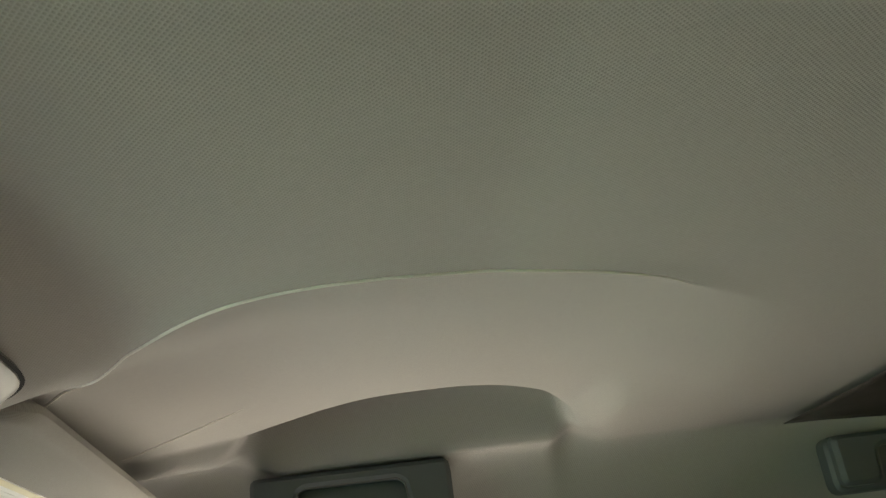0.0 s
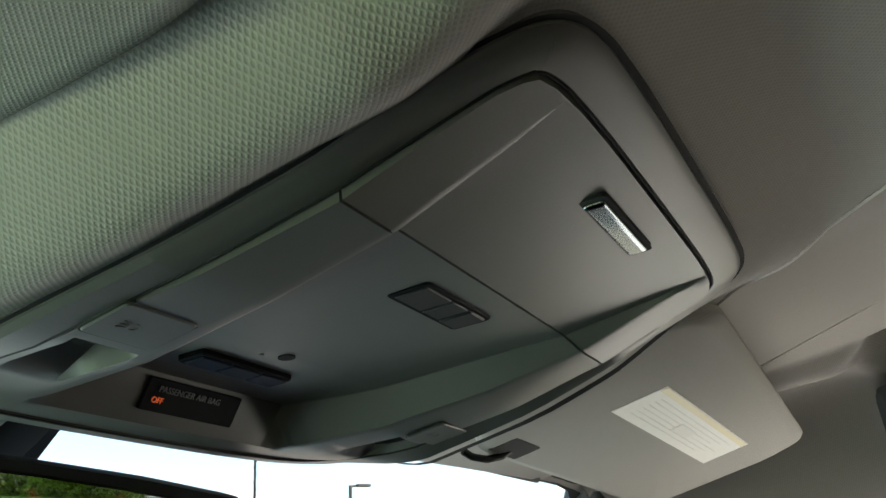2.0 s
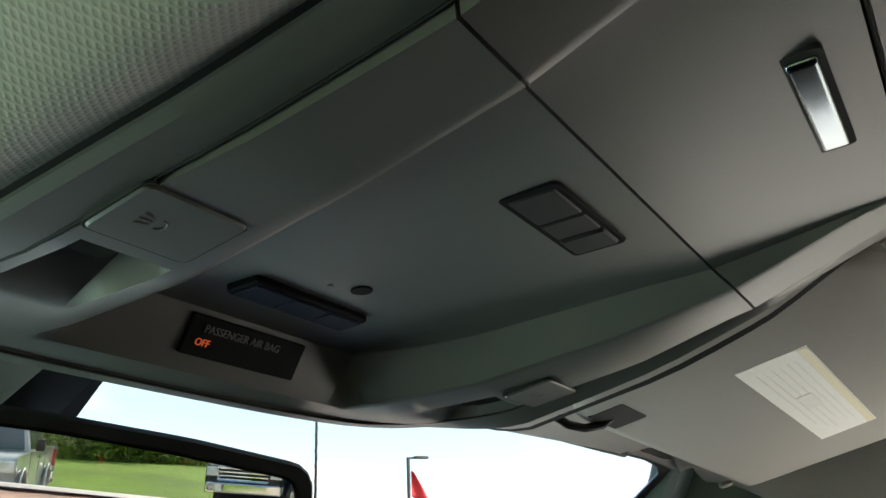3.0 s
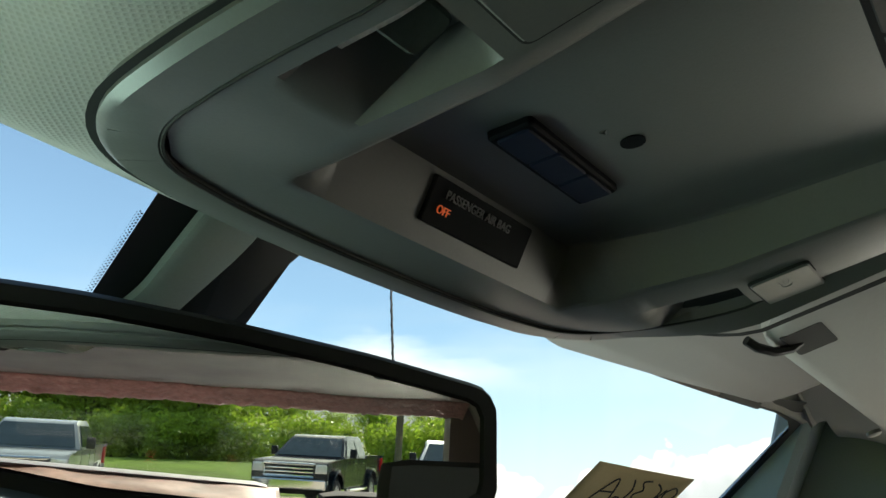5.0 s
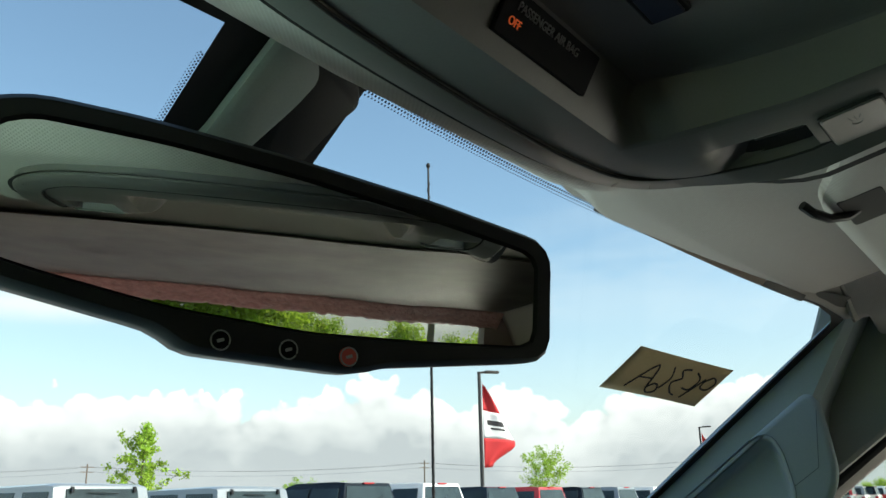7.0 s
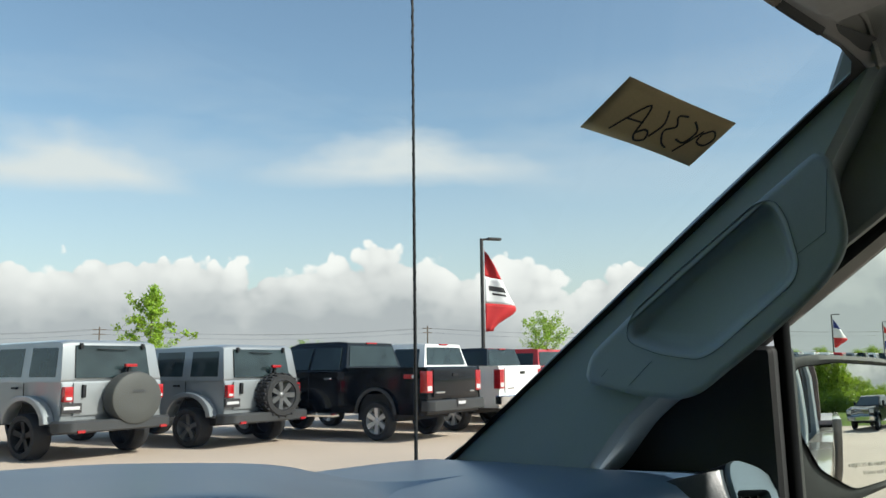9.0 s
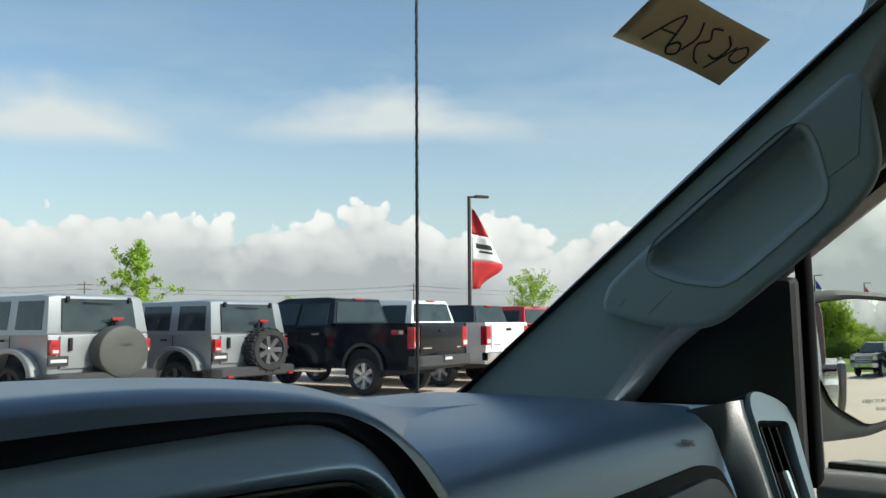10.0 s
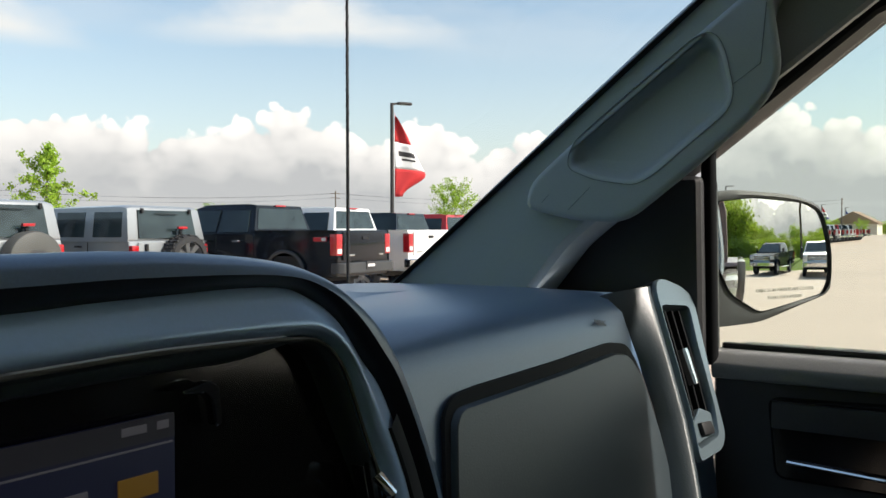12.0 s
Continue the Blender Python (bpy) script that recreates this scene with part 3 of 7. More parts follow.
def lining_z(x, y):
    """Height of the headlining: a mound round the console, a raised hollow over each seat, a pocket and a rail at the side."""
    a = abs(x)
    w = smooth(0.130, 0.225, a)
    z = interp(y, CENTRE_Z) * (1 - w) + interp(y, SIDE_Z) * w
    if x > 0:
        over = max(0.0, a - interp(y, CREASE_X))
        over *= smooth(-0.58, -0.36, y)
        side = a - interp(y, CREASE_X)
        z -= 0.0016 * math.exp(-(side / (0.018 if side < 0 else 0.009)) ** 2) * smooth(0.03, -0.03, y) * smooth(-0.52, -0.45, y)
    else:
        ridge = interp(y, RIDGE_X)
        over = max(0.0, a - ridge - 0.03) * smooth(-0.60, -0.40, y) * smooth(0.06, -0.02, y)
        z -= 0.013 * math.exp(-((a - ridge) / (0.015 if a < ridge else 0.026)) ** 2) * smooth(-0.36, -0.20, y) * smooth(0.20, 0.12, y)
    rise = (0.0016 * (1 - math.exp(-over / 0.012)) + 0.050 * (1 - math.exp(-over / 0.40))) * smooth(0.612, 0.572, a)
    z += rise * (1 - smooth(0.40, 0.52, a) * smooth(-0.455, -0.50, y))
    side = x - 0.433 - 0.84 * (y + 0.145)
    z -= 0.0016 * math.exp(-(side / (0.02 if side < 0 else 0.009)) ** 2) * smooth(-0.17, -0.12, y) * smooth(0.02, -0.02, y)
    dome = smooth(-0.08, -0.16, y) * smooth(-0.480, -0.445, y)
    z += 0.026 * smooth(0.585, 0.63, a) * smooth(0.70, 0.655, a) * (1 - dome) * smooth(-0.52, -0.44, y)
    edge = min(interp(y, POCKET_X), 0.588)
    z += 0.052 * dome * smooth(edge, 0.600, a) * smooth(0.632, 0.600, a)
    z -= 0.11 * smooth(0.645, 0.735, a) ** 1.3 * (1 - 0.85 * smooth(0.04, 0.22, y))
    if x < 0:
        z += 0.065 * min(0.2, a) * smooth(0.212, 0.25, y)
    k = smooth(0.262, 0.290, y) * smooth(0.18, 0.26, a)
    return z * (1 - k) + interp(a, GLASS_TOP) * k


def lining_y(x, y):
    """The front edge of the headlining follows the curved top of the windshield."""
    w = smooth(0.18, 0.27, abs(x))
    front = 0.290 * (1 - w) + (glass_y(x, interp(abs(x), GLASS_TOP)) - 0.002) * w
    return y + (front - 0.290) * smooth(0.18, 0.290, y)


bm = bmesh.new()
xs = [-0.80, -0.77] + steps(-0.735, 0.08, 150)[:-1] + steps(0.08, 0.42, 180)[:-1] + steps(0.42, 0.735, 70) + [0.765, 0.79]
ys = steps(0.290, 0.17, 48)[:-1] + steps(0.17, -0.62, 180) + steps(-0.65, -1.46, 30)


def lining_point(x, y):
    """A point of the headlining, its front edge on the windshield and its rear end level with the back window."""
    p = Vector((x, lining_y(x, y), lining_z(x, y)))
    return p.lerp(LINING @ p, smooth(0.285, 0.215, y) * smooth(-1.35, -0.70, y))


rows = [[bm.verts.new(lining_point(x, y)) for x in xs] for y in ys]
for j in range(len(ys) - 1):
    for i in range(len(xs) - 1):
        xm, ym = (xs[i] + xs[i + 1]) / 2, (ys[j] + ys[j + 1]) / 2
        if abs(xm) < 0.110 and -0.060 < ym < 0.185 or abs(xm) > 0.695 and ym > 0.20:
            continue
        bm.faces.new((rows[j][i], rows[j][i + 1], rows[j + 1][i + 1], rows[j + 1][i]))
ceiling = part("ceiling", bm, KNIT, None, sharp=60)
# thin pale tubes along the creases paint the bright line of light there
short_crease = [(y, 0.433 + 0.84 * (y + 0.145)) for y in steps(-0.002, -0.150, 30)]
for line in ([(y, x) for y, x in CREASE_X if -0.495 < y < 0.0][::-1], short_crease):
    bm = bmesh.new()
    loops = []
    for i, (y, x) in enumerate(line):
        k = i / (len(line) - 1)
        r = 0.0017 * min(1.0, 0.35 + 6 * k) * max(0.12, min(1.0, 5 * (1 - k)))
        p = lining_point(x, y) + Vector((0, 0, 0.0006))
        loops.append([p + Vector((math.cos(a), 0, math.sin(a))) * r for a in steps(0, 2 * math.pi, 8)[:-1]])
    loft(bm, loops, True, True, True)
    part("crease_highlight", bm, CREASE_GLINT, ceiling, "pale added strip painting the highlight along the crease")
tagged(ceiling, "warm grey knitted cloth headlining with moulded creases", "headliner", kind="structure")


def film_point(x, y):
    """The loose film sags and puckers under the lining."""
    sag = 0.008 + 0.006 * noise.noise((x * 4, y * 5, 1)) + 0.0012 * noise.noise((x * 15, y * 12, 4))
    return lining_point(x, y) - Vector((0, 0, sag))


bm = bmesh.new()
grid(bm, steps(-0.64, 0.64, 70), steps(-0.72, -1.40, 44), film_point)
film = part("headliner_film", bm, FILM, None, sharp=180)
tagged(film, "brownish glossy plastic film under the rear headlining", "film")
bm = bmesh.new()
grid(bm, steps(-0.66, 0.66, 150), steps(0, 1, 8), lambda x, v: Vector((x, -1.405 - 0.055 * v, film_point(x, -1.40).z - 0.038 * v + 0.005 * noise.noise((x * 40, v * 3, 2)) * v + 0.003 * noise.noise((x * 90, v * 5, 6)))))
hem = part("hem", bm, HEM, film, "pink wrinkled hem of the film", sharp=180)
hem.modifiers.new("thickness", "SOLIDIFY").thickness = 0.0006
film.modifiers.new("thickness", "SOLIDIFY").thickness = 0.0006
roof_mod = ceiling.modifiers.new("thickness", "SOLIDIFY")
roof_mod.thickness, roof_mod.offset = 0.004, 1.0

bm = bmesh.new()
for row, r in ((0, 0.0010), (1, 0.0008), (2, 0.0006)):
    for i in range(128):
        x = 0.065 + i * 0.0026 + (row % 2) * 0.0013
        z = 1.7868 - 0.046 * x - row * 0.0013
        o = Vector((x, glass_y(x, z) - 0.0016, z))
        u, v = Vector((1, 0, 0)), Vector((0, -0.79, 0.61))
        bm.faces.new([bm.verts.new(o + (u * math.cos(k * math.pi / 3) + v * math.sin(k * math.pi / 3)) * r) for k in range(6)])
part("frit_dots", bm, FRIT, windshield)
for xa, xb, lift, mat, nm in ((0.335, 0.530, 0.0062, HEADER, "header_strip"), (0.285, 0.333, 0.0055, FRIT, "header_gap"), (0.532, 0.600, 0.0045, FRIT, "header_gap")):
    bm = bmesh.new()
    edge = [(x, interp(x, GLASS_TOP)) for x in steps(xa, xb, 10)]
    lo = [Vector((x, glass_y(x, z) - 0.0050, z - 0.0045)) for x, z in edge]
    hi = [Vector((x, glass_y(x, z + lift - 0.004) - 0.0075, z + lift - 0.004)) for x, z in edge]
    loft(bm, [lo, hi, [p + Vector((0, 0.003, 0.001)) for p in hi], [p + Vector((0, 0.003, 0.0)) for p in lo], lo], False)
    part(nm, bm, mat, windshield, "brown edge strip under the header" if mat is HEADER else "")

bm = bmesh.new()


def roof_point(x, y):
    """The roof skin: a shallow crown whose front edge meets the top of the windshield."""
    top = interp(abs(x), GLASS_TOP)
    front = min(0.335, glass_y(x, top) + 0.012)
    k = smooth(0.20, 0.335, y)
    z = 1.947 - 0.11 * (x / 0.86) ** 4
    return Vector((x, y + (front - 0.335) * k, z * (1 - k) + (top + 0.020) * k))


grid(bm, steps(-0.86, 0.86, 32), steps(0.335, -1.60, 32), roof_point)
roof = part("roof_panel", bm, PEWTER, None)
tagged(roof, "pewter painted steel cab roof", "roof", kind="structure")
roof.modifiers.new("thickness", "SOLIDIFY").thickness = 0.012

for side in (1, -1):
    tag = "right" if side > 0 else "left"
    wall = tagged(new("wall_" + tag), "dark cab side with door frames", "cab side", kind="structure")
    bm = bmesh.new()
    prism(bm, [(side * x, z) for x, z in ((0.785, 1.690), (0.795, 1.680), (0.81, 1.685), (0.84, 1.70), (0.865, 1.83), (0.79, 1.86))], "xz", 0.24, -1.55, 0.004)
    part("roof_rail", bm, BLACK, wall)
    for ya, yb, n in ((-0.57, -0.68, "centre_pillar"), (-1.22, -1.56, "rear_pillar")):
        bm = bmesh.new()
        prism(bm, rounded([(side * 0.745, 1.73), (side * 0.80, 0.9), (side * 0.87, 0.9), (side * 0.83, 1.73)], 0.01), "xz", ya, yb, 0.004)
        part(n, bm, PILLAR, wall)
    bm = bmesh.new()
    prism(bm, [(0.62, 1.36), (0.404, 1.517), (0.222, 1.655), (0.10, 1.70), (0.06, 1.735), (0.25, 1.735), (0.84, 1.36)], "yz", side * 0.775, side * 0.835, 0.004)
    part("window_frame", bm, BLACK, wall)
    bm = bmesh.new()
    prism(bm, rounded([(0.62, 1.30), (0.62, 1.365), (0.42, 1.505), (0.392, 1.505), (0.388, 1.30)], 0.008), "yz", side * 0.770, side * 0.84, 0.004)
    part("door_corner", bm, DOOR_BLACK, wall)
    bm = bmesh.new()
    tube(bm, [(side * 0.795, 0.386, 1.30), (side * 0.795, 0.390, 1.535)], 0.0085, 10)
    part("window_post", bm, DISPLAY_BLACK, wall)
    bm = bmesh.new()
    box(bm, (side * 0.90, -0.1, 0.96), (0.10, 1.0, 0.70), 0.02)
    box(bm, (side * 0.90, -1.08, 0.96), (0.10, 0.92, 0.70), 0.02)
    part("body_side", bm, PEWTER, wall)
    for ya, yb, n in ((0.40, -0.57, "front"), (-0.68, -1.22, "rear")):
        bm = bmesh.new()
        if n == "front":
            poly = [(0.39, 1.305), (0.395, 1.52), (0.215, 1.66), (0.08, 1.705), (-0.58, 1.705), (-0.58, 1.305)]
        else:
            poly = [(ya + 0.01, 1.305), (ya + 0.01, 1.705), (yb - 0.01, 1.705), (yb - 0.01, 1.305)]
        prism(bm, poly, "yz", side * 0.815, side * 0.819)
        pane = part("window_pane", bm, SIDE_GLASS if n == "front" else PRIVACY_GLASS, wall)
        pane.visible_shadow = False

back = tagged(new("wall_rear"), "dark rear cab wall below a wide back window", "cab wall", kind="structure")
bm = bmesh.new()
box(bm, (0, -1.50, 0.97), (1.7, 0.06, 0.80), 0.01)
part("lower_panel", bm, BLACK, back)
bm = bmesh.new()
box(bm, (0, -1.50, 1.84), (1.7, 0.06, 0.10), 0.01)
part("upper_panel", bm, REAR_TRIM, back)
for s in (1, -1):
    bm = bmesh.new()
    box(bm, (s * 0.75, -1.50, 1.58), (0.24, 0.06, 0.46), 0.02)
    part("corner_panel", bm, REAR_TRIM, back)
bm = bmesh.new()
box(bm, (0, -1.508, 1.58), (1.28, 0.004, 0.44))
rear_pane = part("window_pane", bm, REAR_GLASS, back)
rear_pane.visible_shadow = False
bm = bmesh.new()
box(bm, (0, -0.7, 0.58), (1.75, 2.6, 0.06), 0.01)
cab_floor = tagged(part("floor", bm, SEAT, None), "dark carpeted cab floor", "floor", kind="structure")
bm = bmesh.new()
box(bm, (0, 0.78, 0.95), (1.7, 0.05, 0.80), 0.01)
tagged(part("wall_front", bm, BLACK, None), "dark firewall behind the dashboard", "firewall", kind="structure")

# windshield pillar trims with their grab handles
def pillar_trim(side):
    x0 = lambda v: side * v
    trim = tagged(new("windshield_pillar"), "grey textured plastic windshield pillar trim with moulded grab handle", "pillar trim")
    bm = bmesh.new()
    poly = rounded([(0.262, 1.760), (0.42, 1.641), (0.60, 1.500), (0.765, 1.368), (0.56, 1.372), (0.512, 1.430), (0.462, 1.470), (0.345, 1.566), (0.312, 1.61), (0.306, 1.66), (0.262, 1.735), (0.245, 1.765)], 0.012, 3)
    prism(bm, poly, "yz", x0(0.692), x0(0.765), 0.007)
    part("trim_panel", bm, PILLAR, trim)
    outer = [(0.552, 1.470), (0.494, 1.4575), (0.446, 1.454), (0.426, 1.461), (0.36, 1.511), (0.312, 1.552), (0.294, 1.573), (0.287, 1.594), (0.290, 1.622), (0.297, 1.664), (0.309, 1.674), (0.357, 1.640), (0.498, 1.536), (0.545, 1.498)]
    hollow = [(0.497, 1.514), (0.490, 1.535), (0.444, 1.570), (0.362, 1.629), (0.349, 1.630), (0.341, 1.614), (0.333, 1.575), (0.338, 1.561), (0.409, 1.505), (0.426, 1.496), (0.466, 1.502)]
    out_r, in_r = rounded(outer, 0.012, 3), rounded(hollow, 0.008, 3)
    n = 120
    o, h = [Vector(p) for p in ring(out_r, n)], [Vector(p) for p in ring(in_r, n)]
    ins = lambda lp, d: [Vector(p) for p in inset(lp, d)]
    at = lambda lp, x: [Vector((x0(x), p.x, p.y)) for p in lp]

    lip_o, lip_h = ins(o, 0.006), ins(h, -0.003)
    lip_q, lip_k = ins(lip_o, 0.0012), ins(lip_h, -0.0012)
    bm = bmesh.new()
    loft(bm, [at(ins(o, 0.010), 0.700), at(ins(o, 0.004), 0.6840), at(ins(o, 0.0006), 0.6785), at(o, 0.6765), at(ins(o, 0.0012), 0.6740), at(ins(o, 0.003), 0.6727), at(lip_o, 0.672), at(lip_q, 0.672)])
    loft(bm, [at(lip_k, 0.672), at(lip_h, 0.672), at(h, 0.6735), at(ins(h, 0.002), 0.6770), at(ins(h, 0.0045), 0.6825), at(ins(h, 0.0075), 0.6862), at(ins(h, 0.0105), 0.6880)], True, False, True)
    bmesh.ops.remove_doubles(bm, verts=bm.verts[:], dist=0.00002)
    rims = [e for e in bm.edges if e.is_boundary and all(abs(abs(v.co.x) - 0.672) < 0.00005 for v in e.verts)]
    bmesh.ops.triangle_fill(bm, use_beauty=True, use_dissolve=False, edges=rims)
    part("grab_handle", bm, PILLAR, trim)
    bm = bmesh.new()
    groove = at(ins(h, -0.0045), 0.6716)
    tube(bm, groove + groove[:1], 0.0003, 5, caps=False)
    part("groove", bm, PILLAR_SEAM, trim)
    for a, b in (((0.300, 1.655), (0.305, 1.60)), ((0.305, 1.60), (0.330, 1.583)), ((0.499, 1.468), (0.474, 1.491)), ((0.530, 1.476), (0.522, 1.484))):
        bm = bmesh.new()
        tube(bm, [(x0(0.6719), *a), (x0(0.6719), *b)], 0.0003, 5)
        part("seam", bm, PILLAR_SEAM, trim)
    bm = bmesh.new()
    side_poly = rounded([(0.330, 1.578), (0.212, 1.664), (0.120, 1.712), (0.10, 1.80), (0.29, 1.80), (0.345, 1.66)], 0.01, 3)
    prism(bm, side_poly, "yz", x0(0.735), x0(0.752), 0.004)
    part("upper_trim", bm, SIDE_CLOTH, trim, "warm grey upper trim above the window")
    return trim


for s in (1, -1):
    pillar_trim(s)

# ---- overhead console ----
HALF_W = [(-0.0815, 0.0), (-0.0815, 0.03), (-0.0812, 0.07), (-0.0800, 0.098), (-0.0768, 0.1120), (-0.0700, 0.1210), (-0.0550, 0.1268), (-0.02, 0.1302), (0.03, 0.1325), (0.08, 0.1360), (0.13, 0.1390), (0.160, 0.1385), (0.182, 0.1345), (0.198, 0.1245), (0.2090, 0.109), (0.2160, 0.075), (0.2182, 0.035), (0.2185, 0.0)]
FRAME_Z = [(-0.09, 1.760), (-0.03, 1.7415), (0.0, 1.7325), (0.05, 1.7225), (0.116, 1.7125), (0.16, 1.7125), (0.19, 1.7150), (0.22, 1.7190)]
RIM_Z = [(-0.07, 1.7525), (-0.05, 1.7465), (0.0, 1.7295), (0.05, 1.7205), (0.11, 1.7138), (0.16, 1.7142), (0.19, 1.7165), (0.22, 1.7205)]
BED_Z = [(-0.07, 1.7525), (-0.048, 1.7480), (0.0, 1.7375), (0.03, 1.7368), (0.11, 1.7350), (0.165, 1.7365)]

console = thing("overhead_console", "grey moulded plastic overhead console with map lights and glasses bin", "overhead console")
half = [(w, y) for y, w in HALF_W]
outline = half[:-1] + [(-w, y) for w, y in reversed(half[1:])]
outline = rounded(outline, 0.05, 3)
inner = inset(outline, 0.0150)
bm = bmesh.new()
fz = lambda p, d: Vector((p[0], p[1], interp(p[1], FRAME_Z) + d - 0.0065 * smooth(0.116, 0.136, p[0]) * smooth(-0.04, 0.05, p[1]) * smooth(0.175, 0.125, p[1])))
loft(bm, [[fz(p, 0.022) for p in outline], [fz(p, 0.002) for p in outline], [fz(p, 0.0) for p in inset(outline, 0.0025)], [fz(p, 0.0) for p in inset(outline, 0.0138)],
          [fz(p, 0.001) for p in inner], [fz(p, 0.02) for p in inner]])
part("frame", bm, TRIM, console, "grey surround")
bm = bmesh.new()
loft(bm, [[fz(p, 0.006) for p in inset(outline, 0.0125)], [fz(p, 0.006) for p in inset(outline, 0.0225)]])
part("shadow_gap", bm, GAP, console)
# dark ring hung round the frame, painting the shade of its gap
bm = bmesh.new()
droop = lambda p: 0.0052 * smooth(0.06, 0.12, p[0]) * smooth(-0.06, 0.0, p[1]) * smooth(0.160, 0.115, p[1])
loft(bm, [[fz(p, 0.0028 - droop(p)) for p in inset(outline, -0.0024)], [fz(p, 0.0034 - droop(p)) for p in inset(outline, 0.0015)]])
part("outer_gap_shade", bm, GAP, console)
bm = bmesh.new()
tube(bm, [fz(p, 0.0004) for p in inset(outline, 0.0148)] + [fz(inset(outline, 0.0148)[0], 0.0004)], 0.0006, 5, caps=False)
part("parting_line", bm, GAP, console)

edge = sorted([(p[1], p[0]) for p in inset(outline, 0.0159) if p[0] >= 0])
E0, E1 = edge[0][0], edge[-1][0]


def bin_half(y):
    return interp(y, edge)


# the trough: its floor ends at FOOT, its wall at CREASE, both fading out towards the latch
FOOT = [(-0.062, 0.0885), (-0.03, 0.0835), (0.0, 0.0778), (0.03, 0.0757), (0.10, 0.0757), (0.13, 0.0735), (0.153, 0.0680), (0.18, 0.0640)]
CREASE = [(-0.062, 0.0890), (-0.03, 0.0878), (0.0, 0.0868), (0.05, 0.0848), (0.09, 0.0825), (0.12, 0.0815), (0.153, 0.0800), (0.18, 0.0790)]
LENS_Y = {1: (0.1135, 0.1535), -1: (0.1055, 0.1445)}
LENS_X = {1: (0.1000, 0.1240), -1: (0.0900, 0.1175)}


def columns(y, side):
    """Distances from the middle line at which the console's skin is bent."""
    f, c = interp(y, FOOT), interp(y, CREASE)
    xa, xb = LENS_X[side]
    return [0.0, 0.02, 0.04, f - 0.018, f - 0.0012, f, f + 0.0012, c - 0.0012, c - 0.0004, c + 0.0004, c + 0.0016, xa, xa + 0.0022, xa + 0.010, xb - 0.008, xb - 0.0022, xb, 0.1262, 0.145]


def console_z(x, y):
    a, side = abs(x), 1 if x > 0 else -1
    rim, bed = interp(y, RIM_Z), interp(y, BED_Z)
    front = min(1.0, max(0.0, (y - 0.1655) / 0.0135)) ** 0.9
    f, c = interp(y, FOOT), interp(y, CREASE)
    t = max(interp(a, [(f - 0.0012, 0.0), (f + 0.0012, 0.05), (c - 0.0012, 0.94), (c + 0.0016, 1.0)]), front)
    z = bed + (min(rim, bed) - bed) * t
    z -= 0.0022 * smooth(0.086, 0.112, x) * smooth(0.0, 0.06, y) * smooth(0.20, 0.16, y)
    # the reading lamps sit in scoops that open towards the front
    (xa, xb), (ya, yb) = LENS_X[side], LENS_Y[side]
    scoop = smooth(ya - 0.001, ya + 0.004, y) * max(0.0, min(1.0, (yb - y) / (yb - ya - 0.010)))
    z += 0.0135 * smooth(xa, xa + 0.0022, a) * smooth(xb, xb - 0.0022, a) * scoop
    return z


def seam_bow(x, y):
    """The parting line of the bin flap bows forward where it crosses the trough."""
    f, c = interp(y, FOOT), interp(y, CREASE)
    return 0.0055 * smooth(c, f, abs(x)) * math.exp(-abs(y) / 0.022) * smooth(-0.07, -0.045, y)


def console_shell(y_list):
    bm = bmesh.new()
    loops = []
    for y in y_list:
        h = bin_half(y)
        pts = [(-min(a, h), y) for a in reversed(columns(y, -1))] + [(min(a, h), y) for a in columns(y, 1)[1:]]
        pts = [Vector((x, y + seam_bow(x, y), console_z(x, y))) for x, y in pts]
        top = interp(y, BED_Z) + 0.018
        loops.append(pts + [Vector((h, y, top)), Vector((-h, y, top))])
    loft(bm, loops, True, True, True)
    bmesh.ops.remove_doubles(bm, verts=bm.verts[:], dist=0.00002)
    return bm


rear_ys = [E0 + 0.0002, E0 + 0.0008, E0 + 0.002, E0 + 0.004, E0 + 0.008, E0 + 0.014] + steps(-0.050, -0.0005, 10)
front_ys = steps(0.0005, 0.100, 14) + [0.1045, 0.1065, 0.108, 0.1095, 0.1125, 0.1145, 0.116, 0.1175, 0.124, 0.130, 0.137, 0.1445, 0.149, 0.1535, 0.158, 0.162] + steps(0.1655, 0.1815, 6)+ [0.19] + [E1 - 0.008, E1 - 0.004, E1 - 0.002, E1 - 0.0006, E1 - 0.0001]
bin_door = part("bin_door", console_shell(rear_ys), TRIM, console, "flap of the glasses bin")
part("housing", console_shell([y for y in front_ys if y < E1]), TRIM, console)

bm = bmesh.new()
box(bm, (0, -0.049, 1.7483), (0.055, 0.0085, 0.0050), 0.0024, None, 5)
part("latch", bm, LATCH, bin_door, "polished chrome latch tab")
bm = bmesh.new()
prism(bm, rounded([(-0.0304, -0.0549), (0.0304, -0.0549), (0.0304, -0.0431), (-0.0304, -0.0431)], 0.003), "xy", 1.7474, 1.7500)
part("latch_recess", bm, GAP, bin_door)

bm = bmesh.new()
prism(bm, rounded([(-0.028, 0.0195), (0.029, 0.0195), (0.029, 0.0395), (-0.028, 0.0395)], 0.003), "xy", 1.7362, 1.744, 0.0006)
switch = part("slide_switch", bm, SWITCH, console, "black rear window switch bezel")
for xa, xb, z in ((-0.025, -0.004, 1.7357), (-0.003, 0.011, 1.7358), (0.012, 0.026, 1.7353)):
    bm = bmesh.new()
    prism(bm, rounded([(xa, 0.0215), (xb, 0.0215), (xb, 0.0375), (xa, 0.0375)], 0.0015), "xy", z, 1.737, 0.0008)
    part("rocker", bm, BLACK, switch)
bm = bmesh.new()
